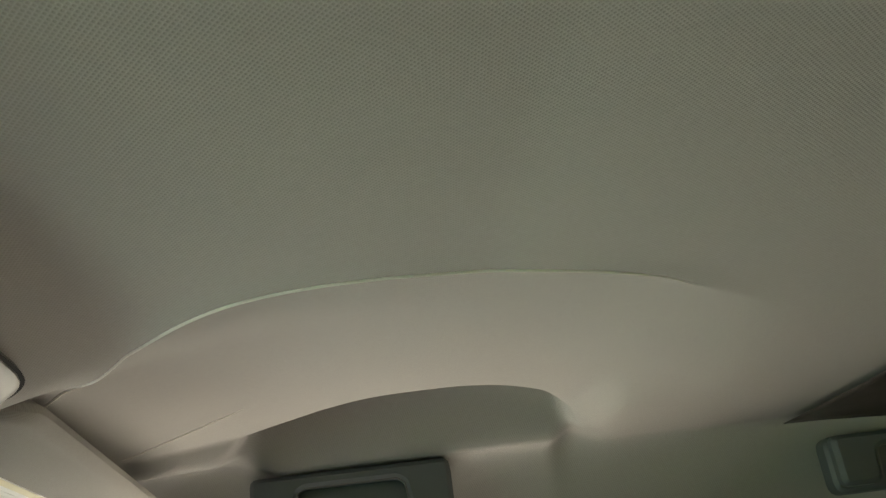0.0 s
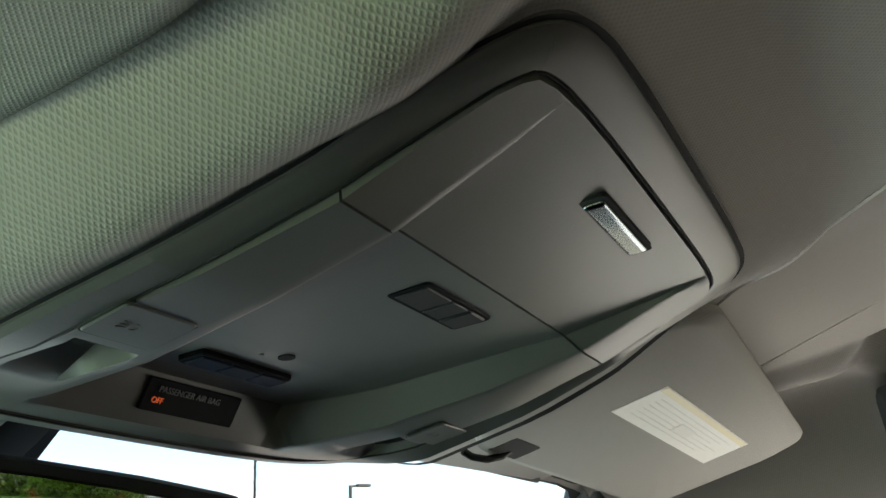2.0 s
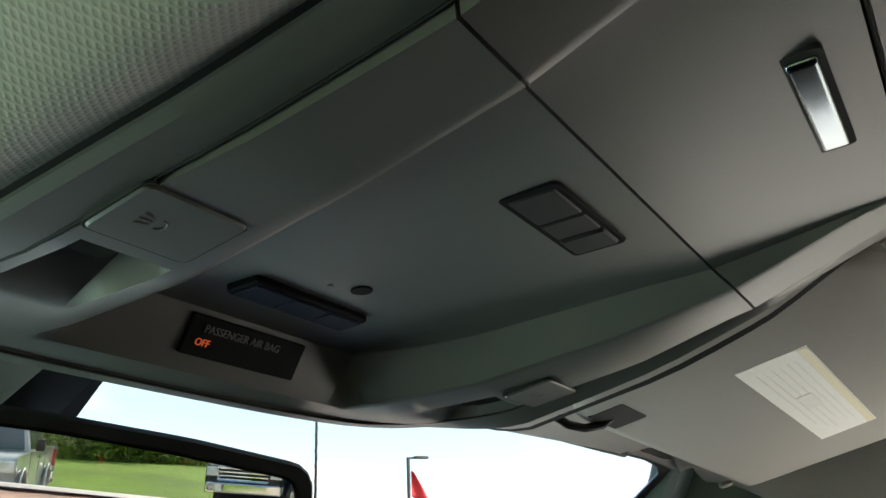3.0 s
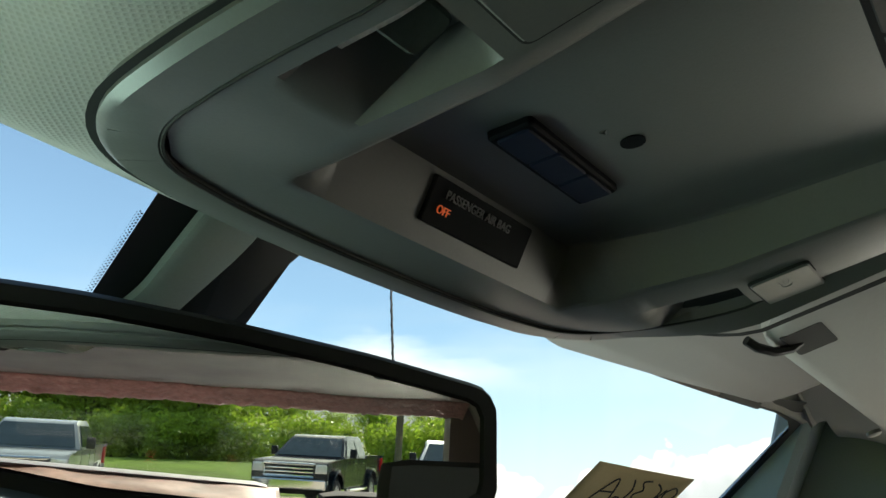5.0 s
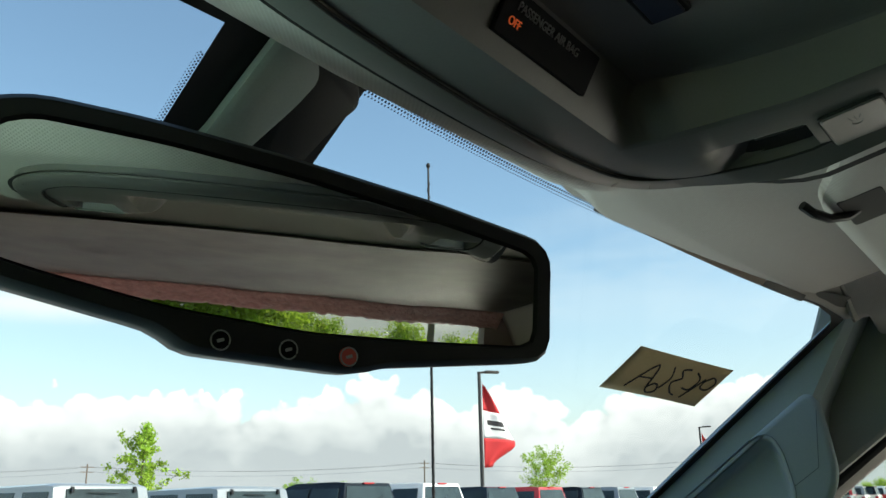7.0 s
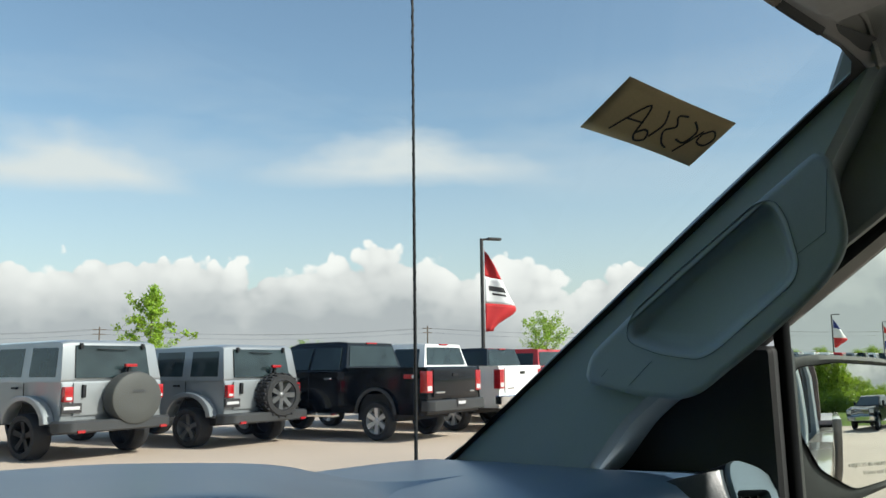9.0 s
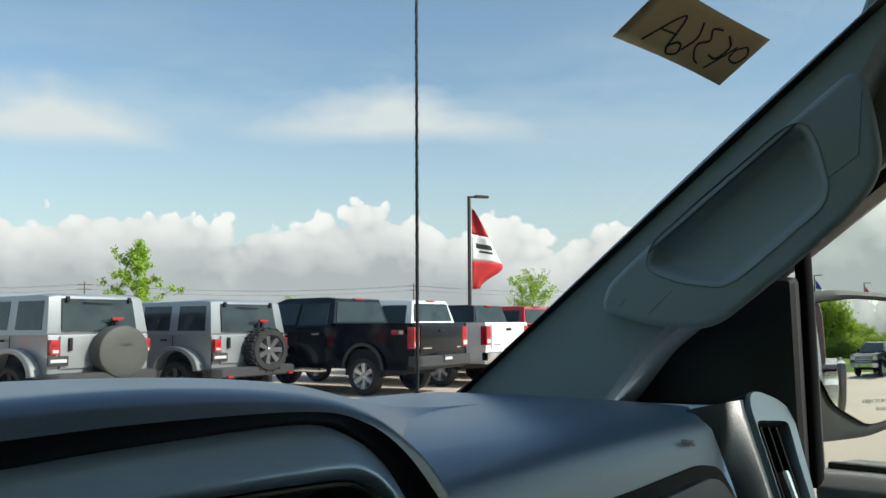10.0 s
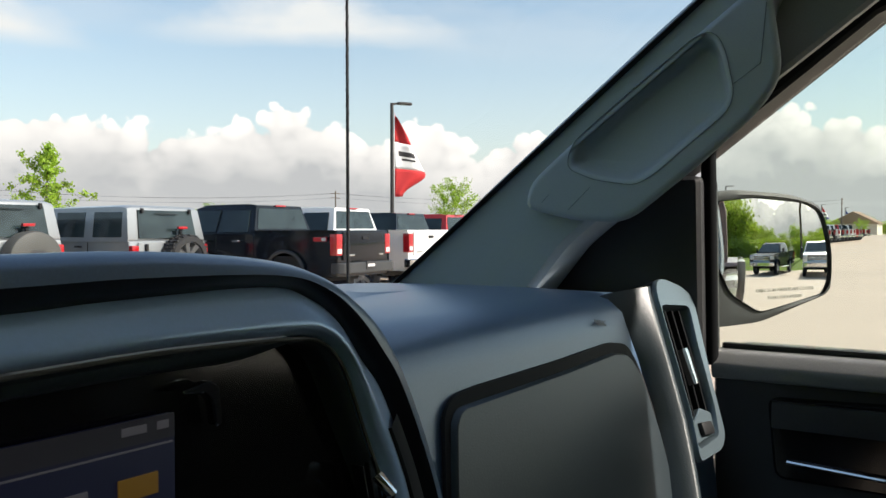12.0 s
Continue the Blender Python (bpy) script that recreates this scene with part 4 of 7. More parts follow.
lathe(bm, [(0.0001, 0.0), (0.0040, 0.0), (0.0040, 0.004)], Matrix.Translation((0.001, 0.110, 1.7345)), 20)
part("microphone", bm, SWITCH, console, "small round microphone hole")
bm = bmesh.new()
tube(bm, [(-0.0105 + 0.0014 * math.cos(a), 0.1145 + 0.0012 * math.sin(a), 1.7349) for a in steps(0, 2 * math.pi, 3)], 0.00025, 5, caps=False)
part("moulded_mark", bm, TRIM, console)
bm = bmesh.new()
prism(bm, rounded([(-0.034, 0.1265), (0.027, 0.1265), (0.027, 0.1420), (-0.034, 0.1420)], 0.002), "xy", 1.7328, 1.738, 0.0008)
strip = part("button_strip", bm, SWITCH, console, "dark strip of small call buttons")
for i in range(3):
    xa = -0.032 + i * 0.0195
    bm = bmesh.new()
    prism(bm, rounded([(xa, 0.1285), (xa + 0.0185, 0.1285), (xa + 0.0185, 0.1400), (xa, 0.1400)], 0.0015), "xy", 1.7320, 1.735, 0.0005)
    part("button", bm, CALL_KEY, strip)
# airbag lamp on the sloping front wall
wall_m = facing((0.005, 0.1700, 1.7276), (1, 0, 0), (0, -0.0135, 0.0212))
bm = bmesh.new()
prism(bm, rounded([(-0.0305, -0.0078), (0.0305, -0.0078), (0.0305, 0.0078), (-0.0305, 0.0078)], 0.001), "xy", -0.003, 0.0012, 0.0004, wall_m)
display = part("airbag_display", bm, DISPLAY_BLACK, console, "black airbag indicator window")
words("airbag_text", "PASSENGER AIR BAG", 0.0043, wall_m @ Matrix.Translation((-0.0040, 0.0032, 0.0018)), DISPLAY_PRINT, display)
words("off_text", "OFF", 0.0040, wall_m @ Matrix.Translation((-0.0225, -0.0022, 0.0018)), OFF_RED, display, "glowing orange letters")
for s in (1, -1):
    bm = bmesh.new()
    sx, sy = (0.1135, 0.0965) if s > 0 else (-0.1065, 0.0870)
    zb = interp(sy, RIM_Z) - (0.0022 if s > 0 else 0.0)
    slope = Matrix.Translation((sx, sy, zb)) @ Matrix.Rotation(math.atan2(-0.0085, 0.06), 4, "X")
    prism(bm, rounded([(-0.0155, -0.0115), (0.0155, -0.0115), (0.0155, 0.0115), (-0.0155, 0.0115)], 0.003), "xy", -0.0010, 0.002, 0.0006, slope)
    lamp_switch = part("map_lamp_switch", bm, TRIM, console)
    bm = bmesh.new()
    prism(bm, rounded([(-0.0161, -0.0121), (0.0161, -0.0121), (0.0161, 0.0121), (-0.0161, 0.0121)], 0.003), "xy", -0.0003, 0.001, 0, slope)
    part("switch_gap", bm, GAP, lamp_switch)
    bm = bmesh.new()
    tube(bm, [slope @ Vector((-0.003 + 0.002 * math.cos(a), 0.002 * math.sin(a), -0.0011)) for a in steps(-1.6, 1.6, 8)], 0.00022, 4)
    for k in (-1, 0, 1):
        tube(bm, [slope @ Vector((-0.005, k * 0.0012, -0.0011)), slope @ Vector((-0.0085, k * 0.0022, -0.0011))], 0.0002, 4)
    part("lamp_symbol", bm, PRINT_FAINT, lamp_switch)
    bm = bmesh.new()
    (xa, xb), (ya, yb) = LENS_X[s], LENS_Y[s]
    slope2 = Matrix.Translation((s * (xa + xb) / 2, ya + 0.0125, interp(ya + 0.0125, RIM_Z) + 0.0088)) @ Matrix.Rotation(radians(-20), 4, "X")
    prism(bm, rounded([(-0.0085, -0.0065), (0.0085, -0.0065), (0.0085, 0.0065), (-0.0085, 0.0065)], 0.003), "xy", 0.0, 0.004, 0.0008, slope2)
    part("map_lamp_lens", bm, LENS_CLEAR, console, "clear ribbed map lamp lens")

console.matrix_basis = LINING

# ---- sun visors ----
def sun_visor(side):
    visor = thing("sun_visor", "grey cloth sun visor folded up against the headlining", "sun visor", "sun visors")
    poly = rounded([(side * 0.190, -0.034), (side * 0.212, -0.052), (side * 0.625, -0.043), (side * 0.655, 0.00), (side * 0.662, 0.142), (side * 0.262, 0.1455), (side * 0.176, 0.10), (side * 0.180, 0.0)], 0.016, 4)
    bm = bmesh.new()
    m = Matrix.Translation((0, 0, 1.746))
    loops = []
    for d, z in ((0.010, 0.0), (0.004, 0.0012), (0.0, 0.005), (0.0, 0.011), (0.006, 0.017)):
        loops.append([Vector((p[0], p[1], 1.7455 + z)) for p in (inset(poly, d) if d else poly)])
    loft(bm, loops, True, True, True)
    part("pad", bm, VISOR_CLOTH, visor)
    for xa, xb, ya, yb in ((0.258, 0.304, 0.112, 0.137),):
        bm = bmesh.new()
        prism(bm, rounded([(side * xa, ya), (side * xb, ya), (side * xb, yb), (side * xa, yb)], 0.004), "xy", 1.7452, 1.7500, 0.0012)
        part("clip_recess", bm, GAP, visor, "dark opening round the visor clip")
    bm = bmesh.new()
    tube(bm, [(side * 0.252, 0.152, 1.750), (side * 0.258, 0.149, 1.7455), (side * 0.270, 0.144, 1.7435), (side * 0.279, 0.136, 1.7440), (side * 0.283, 0.130, 1.7470)], 0.0028, 8)
    part("hook", bm, BLACK, visor, "black plastic hook")
    bm = bmesh.new()
    lathe(bm, [(0.005, 0.0), (0.0065, 0.001), (0.0065, 0.004)], Matrix.Translation((side * 0.615, 0.150, 1.7462)), 18)
    part("screw_cap", bm, TRIM_PALE, visor)
    if side > 0:
        z = 1.7451
        bm = bmesh.new()
        q = [Vector(p) for p in ((0.290, 0.051), (0.288, 0.007), (0.547, 0.002), (0.553, 0.048))]
        at = lambda u, v: q[1].lerp(q[2], u).lerp(q[0].lerp(q[3], u), v)
        patch = lambda bm, ua, ub, va, vb, zz: loft(bm, [[Vector((*at(u, v), zz)) for u, v in ((ua, va), (ub, va), (ub, vb), (ua, vb))], [Vector((*at(u, v), zz + 0.0004)) for u, v in ((ua, va), (ub, va), (ub, vb), (ua, vb))]], True, True, True)
        patch(bm, 0, 1, 0, 1, z)
        label = part("warning_label", bm, LABEL_WHITE, visor, "white printed warning label")
        bm = bmesh.new()
        patch(bm, 0.01, 0.99, 0.02, 0.15, z - 0.0003)
        part("label_band", bm, LABEL_YELLOW, label)
        for i in range(6):
            bm = bmesh.new()
            patch(bm, 0.08, 0.90 - 0.07 * (i % 3), 0.26 + i * 0.11, 0.275 + i * 0.11, z - 0.0003)
            part("print_line", bm, LABEL_GREY, label)
        bm = bmesh.new()
        patch(bm, 0.40, 0.56, 0.45, 0.68, z - 0.0004)
        part("pictogram", bm, LABEL_GREY, label)
    return visor


for s in (1, -1):
    at_root = Vector((s * 0.288, 0.007, 1.7455))
    hang = pose(0, 0, 0, -11.0, 1.9, 0) if s > 0 else Matrix()
    sun_visor(s).matrix_basis = LINING @ Matrix.Translation(at_root + Vector((0, 0, 0.0068 if s > 0 else 0.0))) @ hang @ Matrix.Translation(-at_root)

# ---- roof grab handles ----
def roof_handle():
    h = thing("grab_handle", "dark grey plastic roof grab handle above the door", "grab handle", "roof grab handles")
    bm = bmesh.new()
    poly = rounded([(-0.112, 1.726), (-0.112, 1.791), (-0.333, 1.791), (-0.333, 1.726)], 0.014, 4)
    prism(bm, poly, "yz", 0.676, 0.650, 0.004)
    part("base_plate", bm, HANDLE_GREY, h)
    bm = bmesh.new()
    u = [(-0.114, 1.732), (-0.114, 1.789), (-0.331, 1.789), (-0.331, 1.732), (-0.285, 1.732), (-0.280, 1.768), (-0.272, 1.773), (-0.172, 1.773), (-0.164, 1.768), (-0.160, 1.732)]
    prism(bm, rounded(u, 0.009, 3), "yz", 0.651, 0.632, 0.005)
    part("grip", bm, HANDLE_GREY, h)
    bm = bmesh.new()
    tube(bm, [(0.6325, y, z) for y, z in ((-0.1605, 1.735), (-0.1645, 1.768), (-0.172, 1.7728), (-0.272, 1.7728), (-0.2802, 1.768), (-0.285, 1.735))], 0.0008, 6)
    part("edge_line", bm, TRIM_PALE, h)
    return h


first_handle = roof_handle()
first_handle.matrix_basis = LINING
for m in (pose(0.004, -0.655, -0.026), pose(0, -0.445, 0, 0, 0, 180)):
    copy_thing(first_handle, Matrix()).matrix_basis = LINING @ m

# ---- rear-view mirror ----
MA, MB = 0.317, 0.090
mir_n = Vector((-MA, -1, -MB)).normalized()
mir_o = Vector((0.005, 0.2965, 1.672))
mir_r = Vector((1, -MA, 0)).normalized()
mir_m = facing(mir_o, mir_r, Vector((0, -MB, 1)))
mirror = thing("rear_view_mirror", "black framed rear-view mirror with three round buttons", "mirror")
half_w = 0.1325
frame_poly = rounded([(-half_w, 0.042), (-0.108, 0.0505), (-0.067, 0.050), (-0.009, 0.0458), (0.063, 0.0382), (0.126, 0.0285), (0.1336, 0.0200), (0.1328, -0.0258), (0.1248, -0.0326), (0.041, -0.0401), (0.0277, -0.0440),
                      (-0.0451, -0.0396), (-0.056, -0.0318), (-0.0996, -0.0229), (-half_w, -0.016)], 0.010, 4)
glass_poly = rounded([(-0.121, 0.034), (-0.107, 0.0405), (-0.06, 0.0398), (0.0, 0.0355), (0.0483, 0.0300), (0.1160, 0.0200), (0.1222, 0.0160), (0.1210, -0.0226), (0.112, -0.0255), (0.06, -0.0272), (0.0055, -0.0277), (-0.0517, -0.0228), (-0.1007, -0.0140), (-0.121, -0.009)], 0.006, 4)
n = 96
fo, gi = ring(frame_poly, n), ring(glass_poly, n)
near = lambda lp: min(range(n), key=lambda i: (lp[i] - Vector((0.13, 0.0))).length)
a, b = near(fo), near(gi)
fo, gi = fo[a:] + fo[:a], gi[b:] + gi[:b]
put = lambda lp, z: [mir_m @ Vector((p[0], p[1], z)) for p in lp]
bm = bmesh.new()
loft(bm, [put(inset(gi, -0.0005), 0.0), put(inset(gi, -0.0015), 0.0022), put(inset(fo, 0.0025), 0.0024), put(fo, -0.001), put(fo, -0.014), put(inset(fo, 0.006), -0.024), put(inset(fo, 0.014), -0.030)], True, False, True)
part("shell", bm, BLACK, mirror, "black plastic shell")
bm = bmesh.new()
bm.faces.new([bm.verts.new(p) for p in put(gi, 0.0006)])
part("reflector", bm, MIRROR_DIM, mirror, "tinted silvered glass")
for x, y, mt, lab in ((-0.0325, -0.0342, SWITCH, ""), (-0.0045, -0.0358, SWITCH, ""), (0.0225, -0.0368, BTN_RED, "red emergency button")):
    bm = bmesh.new()
    lathe(bm, [(0.0042, 0.0), (0.0042, 0.0012), (0.0036, 0.0016)], mir_m @ Matrix.Translation((x, y, 0.0018)), 20)
    btn = part("button", bm, mt, mirror, lab)
    bm = bmesh.new()
    tube(bm, [mir_m @ Vector((x + 0.0038 * math.cos(t), y + 0.0038 * math.sin(t), 0.0034)) for t in steps(0, 2 * math.pi, 20)], 0.00035, 5, caps=False)
    box(bm, (0, 0, 0), (0.0028, 0.0013, 0.0003), 0, mir_m @ Matrix.Translation((x, y, 0.0036)) @ Matrix.Rotation(0.3, 4, "Z"))
    part("symbol", bm, PRINT_GREY, btn)
bm = bmesh.new()
tube(bm, [(0.028, 0.385, 1.722), (0.020, 0.350, 1.702), (0.012, 0.318, 1.690)], 0.011, 12)
part("arm", bm, BLACK, mirror)
# sensor cover between the glass and the mirror arm
cover = thing("mirror_foot_cover", "grey-green and black plastic cover on the windshield above the mirror", "mirror mount")
def on_glass(x, z, off):
    return Vector((x, glass_y(x, z) - off * 0.61, z - off * 0.79))
bm = bmesh.new()
side_poly = rounded([(0.020, 1.790), (0.044, 1.7900), (0.0615, 1.7818), (0.0660, 1.7780), (0.0560, 1.762), (0.049, 1.748), (0.047, 1.715), (0.010, 1.715), (0.022, 1.748)], 0.003, 3)
loft(bm, [[on_glass(p[0], p[1], 0.002) for p in inset(side_poly, -0.001)], [on_glass(p[0], p[1], 0.0045) for p in side_poly], [on_glass(p[0], p[1], 0.0060) for p in inset(side_poly, 0.003)]], True, True, True)
part("cover_shell", bm, BLACK, cover)
bm = bmesh.new()
face_poly = rounded([(0.002, 1.792), (0.020, 1.792), (0.0345, 1.7810), (0.031, 1.770), (0.022, 1.752), (0.014, 1.735), (-0.013, 1.735), (-0.0035, 1.7515)], 0.004, 3)
loft(bm, [[on_glass(p[0], p[1], 0.002) for p in face_poly], [on_glass(p[0], p[1], 0.0070) for p in face_poly], [on_glass(p[0], p[1], 0.0085) for p in inset(face_poly, 0.003)]], True, True, True)
part("cover_face", bm, MOUNT_FACE, cover, "inner face coloured pale grey-green as lit from the driver's side")

# ---- paper note on the windshield ----
note = thing("paper_note", "manila paper note with handwriting taped inside the windshield", "note")
def note_pt(u, v, off=0.003):
    """u 0..1 across, v 0..1 down the sheet."""
    x = 0.463 + 0.147 * u - 0.004 * v
    z = 1.7030 - 0.0095 * u - 0.0318 * v
    return Vector((x, glass_y(x, z) - off - 0.004 * math.sin(math.pi * u) * v, z))
bm = bmesh.new()
grid(bm, steps(0, 1, 12), steps(0, 1, 6), lambda u, v: note_pt(u, v))
part("sheet", bm, PAPER, note).modifiers.new("thickness", "SOLIDIFY").thickness = 0.0004
strokes = [[(0.17, 0.88), (0.30, 0.28), (0.36, 0.85)], [(0.21, 0.62), (0.35, 0.60)], [(0.40, 0.70), (0.36, 0.82), (0.40, 0.93), (0.46, 0.86), (0.44, 0.72), (0.40, 0.70)], [(0.45, 0.25), (0.50, 0.50), (0.47, 0.78)],
           [(0.62, 0.22), (0.55, 0.28), (0.60, 0.45), (0.54, 0.60), (0.60, 0.80), (0.66, 0.86)], [(0.70, 0.25), (0.78, 0.40), (0.76, 0.66), (0.68, 0.66)], [(0.74, 0.88), (0.80, 0.55), (0.83, 0.35)],
           [(0.84, 0.40), (0.90, 0.28), (0.96, 0.40), (0.93, 0.58), (0.85, 0.56), (0.84, 0.40)]]
for st in strokes:
    bm = bmesh.new()
    pts = []
    full = [Vector(st[0])] + [Vector(p) for p in st] + [Vector(st[-1])]
    for i in range(1, len(full) - 2):
        p0, p1, p2, p3 = full[i - 1:i + 3]
        for k in range(6):
            t = k / 6
            pts.append(0.5 * (2 * p1 + (p2 - p0) * t + (2 * p0 - 5 * p1 + 4 * p2 - p3) * t * t + (3 * p1 - p0 - 3 * p2 + p3) * t ** 3))
    pts.append(Vector(st[-1]))
    tube(bm, [note_pt(p.x, p.y, 0.0036) for p in pts], 0.0010, 5)
    part("pen_stroke", bm, INK, note)

# ---- dashboard ----
dash = thing("dashboard", "dark textured vinyl dashboard with raised centre hood", "dashboard")
bm = bmesh.new()
PROFILE = [(0.90, 1.335), (0.84, 1.372), (0.75, 1.386), (0.66, 1.388), (0.54, 1.388), (0.47, 1.385), (0.446, 1.378), (0.434, 1.366), (0.428, 1.350), (0.414, 1.305), (0.384, 1.20), (0.37, 1.06), (0.40, 0.86), (0.60, 0.80)]
loops = []
for x in steps(-0.80, 0.80, 32):
    drop = 0.020 * smooth(0.62, 0.80, abs(x))
    loops.append([Vector((x, y - 0.03 * smooth(0.5, 0.8, abs(x)) * smooth(0.5, 0.9, y), z - drop * smooth(0.35, 0.6, y))) for y, z in PROFILE])
loft(bm, loops, False)
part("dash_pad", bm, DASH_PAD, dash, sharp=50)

OUTER = [(-0.76, 1.420), (-0.30, 1.434), (-0.10, 1.4375), (0.0, 1.4385), (0.062, 1.4385), (0.122, 1.4335), (0.155, 1.4255), (0.180, 1.4115), (0.203, 1.392), (0.223, 1.362), (0.250, 1.304), (0.272, 1.235), (0.285, 1.10)]
RIM_IN = [(-0.75, 1.400), (-0.30, 1.416), (-0.10, 1.4195), (0.0, 1.4205), (0.038, 1.4220), (0.115, 1.4230), (0.143, 1.4170), (0.163, 1.4040), (0.180, 1.3840), (0.199, 1.3630), (0.228, 1.306), (0.248, 1.235), (0.261, 1.10)]
BEZ_IN = [(-0.74, 1.380), (-0.30, 1.396), (-0.10, 1.3990), (0.0, 1.4000), (0.070, 1.4010), (0.142, 1.3985), (0.160, 1.3950), (0.171, 1.3870), (0.179, 1.3760), (0.193, 1.3450), (0.211, 1.304), (0.226, 1.235), (0.238, 1.10)]
bm = bmesh.new()
hood_row = lambda tab, y, dz=0.0, dx=0.0: [Vector((x + dx * smooth(0.0, 0.2, x), y, z + dz)) for x, z in tab]
far = lambda tab, k: [(-0.15 + (x + 0.15) * k, 1.448 + (z - 1.448) * k) for x, z in tab]
DEPTH = lambda tab, y: far(tab, (y - 0.102) / 0.274)
RIM_AT, LIP_AT = 0.400, 0.386
RIM_O, RIM_I, LIP = DEPTH(OUTER, 0.398), DEPTH(RIM_IN, RIM_AT), DEPTH(BEZ_IN, LIP_AT)
RIM_O, RIM_I, LIP = fine(RIM_O), fine(RIM_I), fine(LIP)
MIDDLE = [((a[0] + b[0]) / 2, (a[1] + b[1]) / 2) for a, b in zip(RIM_O, RIM_I)]
TOP = [(-0.76, 1.414), (-0.30, 1.428), (-0.10, 1.4315), (0.0, 1.4325), (0.12, 1.432), (0.20, 1.4295), (0.26, 1.425), (0.316, 1.418), (0.37, 1.405), (0.41, 1.3965), (0.45, 1.3915), (0.50, 1.3887), (0.58, 1.3875)]
TOP = fine(TOP)
blend = lambda p, q, k: [(a[0] + (b[0] - a[0]) * k, a[1] + (b[1] - a[1]) * k) for a, b in zip(p, q)]
# rim keeps the black vinyl; the lit top takes the sky-sheen copy
loft(bm, [hood_row(RIM_I, 0.415, 0.003), hood_row(RIM_I, RIM_AT), hood_row(blend(RIM_I, RIM_O, 0.25), 0.3945), hood_row(MIDDLE, 0.392)], False)
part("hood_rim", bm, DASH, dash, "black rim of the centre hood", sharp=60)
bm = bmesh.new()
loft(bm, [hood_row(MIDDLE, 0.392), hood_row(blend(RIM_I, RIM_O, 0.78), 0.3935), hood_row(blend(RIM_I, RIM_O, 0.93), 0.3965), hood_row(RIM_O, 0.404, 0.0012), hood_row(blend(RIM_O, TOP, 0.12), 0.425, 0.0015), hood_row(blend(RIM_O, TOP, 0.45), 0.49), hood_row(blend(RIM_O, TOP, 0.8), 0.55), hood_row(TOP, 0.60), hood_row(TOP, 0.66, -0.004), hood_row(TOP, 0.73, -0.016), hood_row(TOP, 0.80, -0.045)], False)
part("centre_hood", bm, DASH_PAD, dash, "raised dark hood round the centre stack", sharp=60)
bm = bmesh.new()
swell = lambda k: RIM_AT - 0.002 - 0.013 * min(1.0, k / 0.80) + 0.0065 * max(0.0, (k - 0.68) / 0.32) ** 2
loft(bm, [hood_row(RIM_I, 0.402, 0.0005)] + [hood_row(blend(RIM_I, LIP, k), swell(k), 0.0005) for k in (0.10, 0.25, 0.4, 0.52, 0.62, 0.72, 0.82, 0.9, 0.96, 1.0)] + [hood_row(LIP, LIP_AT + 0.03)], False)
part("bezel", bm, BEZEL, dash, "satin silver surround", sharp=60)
bm = bmesh.new()
tube(bm, [(x, LIP_AT + 0.0065, z - 0.0015) for x, z in LIP], 0.0010, 6)
part("bezel_lip", bm, TRIM_PALE, dash, "thin pale edge of the surround")
bm = bmesh.new()
inner_row = lambda k, y: [Vector((x - 0.009 * k * smooth(0.10, 0.17, x), y, z - 0.0115 * k * smooth(0.19, 0.11, x))) for x, z in LIP]
loft(bm, [inner_row(0.1, 0.396), inner_row(0.35, 0.3925), inner_row(0.7, 0.3935), inner_row(0.9, 0.397), inner_row(1.0, 0.412)], False)
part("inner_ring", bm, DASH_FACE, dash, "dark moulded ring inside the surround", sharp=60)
bm = bmesh.new()
leg = [(a, b) for a, b in zip(RIM_I, LIP) if a[0] > 0.15 and a[1] < 1.352]
slot = lambda k, off: [Vector((a[0] + (b[0] - a[0]) * k, swell(k) - off, a[1] + (b[1] - a[1]) * k)) for a, b in leg]
loft(bm, [slot(0.0, 0.003), slot(0.08, 0.0045), slot(0.50, 0.0025), slot(0.58, -0.002)], False)
part("stack_vent", bm, GAP, dash, "narrow dark vent beside the surround")
bm = bmesh.new()
bm.faces.new([bm.verts.new((x, 0.411 + (1.40 - z) * -0.05, z)) for x, z in [(x + 0.03 * smooth(0.10, 0.17, x), z) for x, z in DEPTH(BEZ_IN, 0.411)[1:]]] + [bm.verts.new((-0.30, 0.395, 1.09))])
part("stack_panel", bm, BLACK_GLOSS, dash, "glossy black centre panel")
radio = thing("radio_screen", "dim colour touch screen set in the centre panel", "display screen")
bm = bmesh.new()
box(bm, (0.0, 0.4035, 1.318), (0.178, 0.004, 0.104), 0.001)
part("display_glass", bm, SCREEN, radio)
bm = bmesh.new()
box(bm, (0.0, 0.4010, 1.3655), (0.176, 0.001, 0.010))
part("status_bar", bm, SCREEN_TEXT, radio)
for x, z, w, h, mt in ((0.030, 1.344, 0.034, 0.006, SCREEN_LIGHT), (0.070, 1.343, 0.019, 0.009, SCREEN_YELLOW), (-0.050, 1.344, 0.04, 0.006, SCREEN_LIGHT), (0.0, 1.328, 0.12, 0.0045, SCREEN_TEXT),
                       (0.068, 1.3665, 0.012, 0.0035, SCREEN_LIGHT), (0.082, 1.3665, 0.006, 0.0035, SCREEN_LIGHT), (0.0, 1.3585, 0.174, 0.0008, SCREEN_LIGHT), (-0.06, 1.3745, 0.05, 0.002, SCREEN_TEXT)):
    bm = bmesh.new()
    box(bm, (x, 0.4008, z), (w, 0.001, h), 0.0003)
    part("text_bar", bm, mt, radio)
bm = bmesh.new()
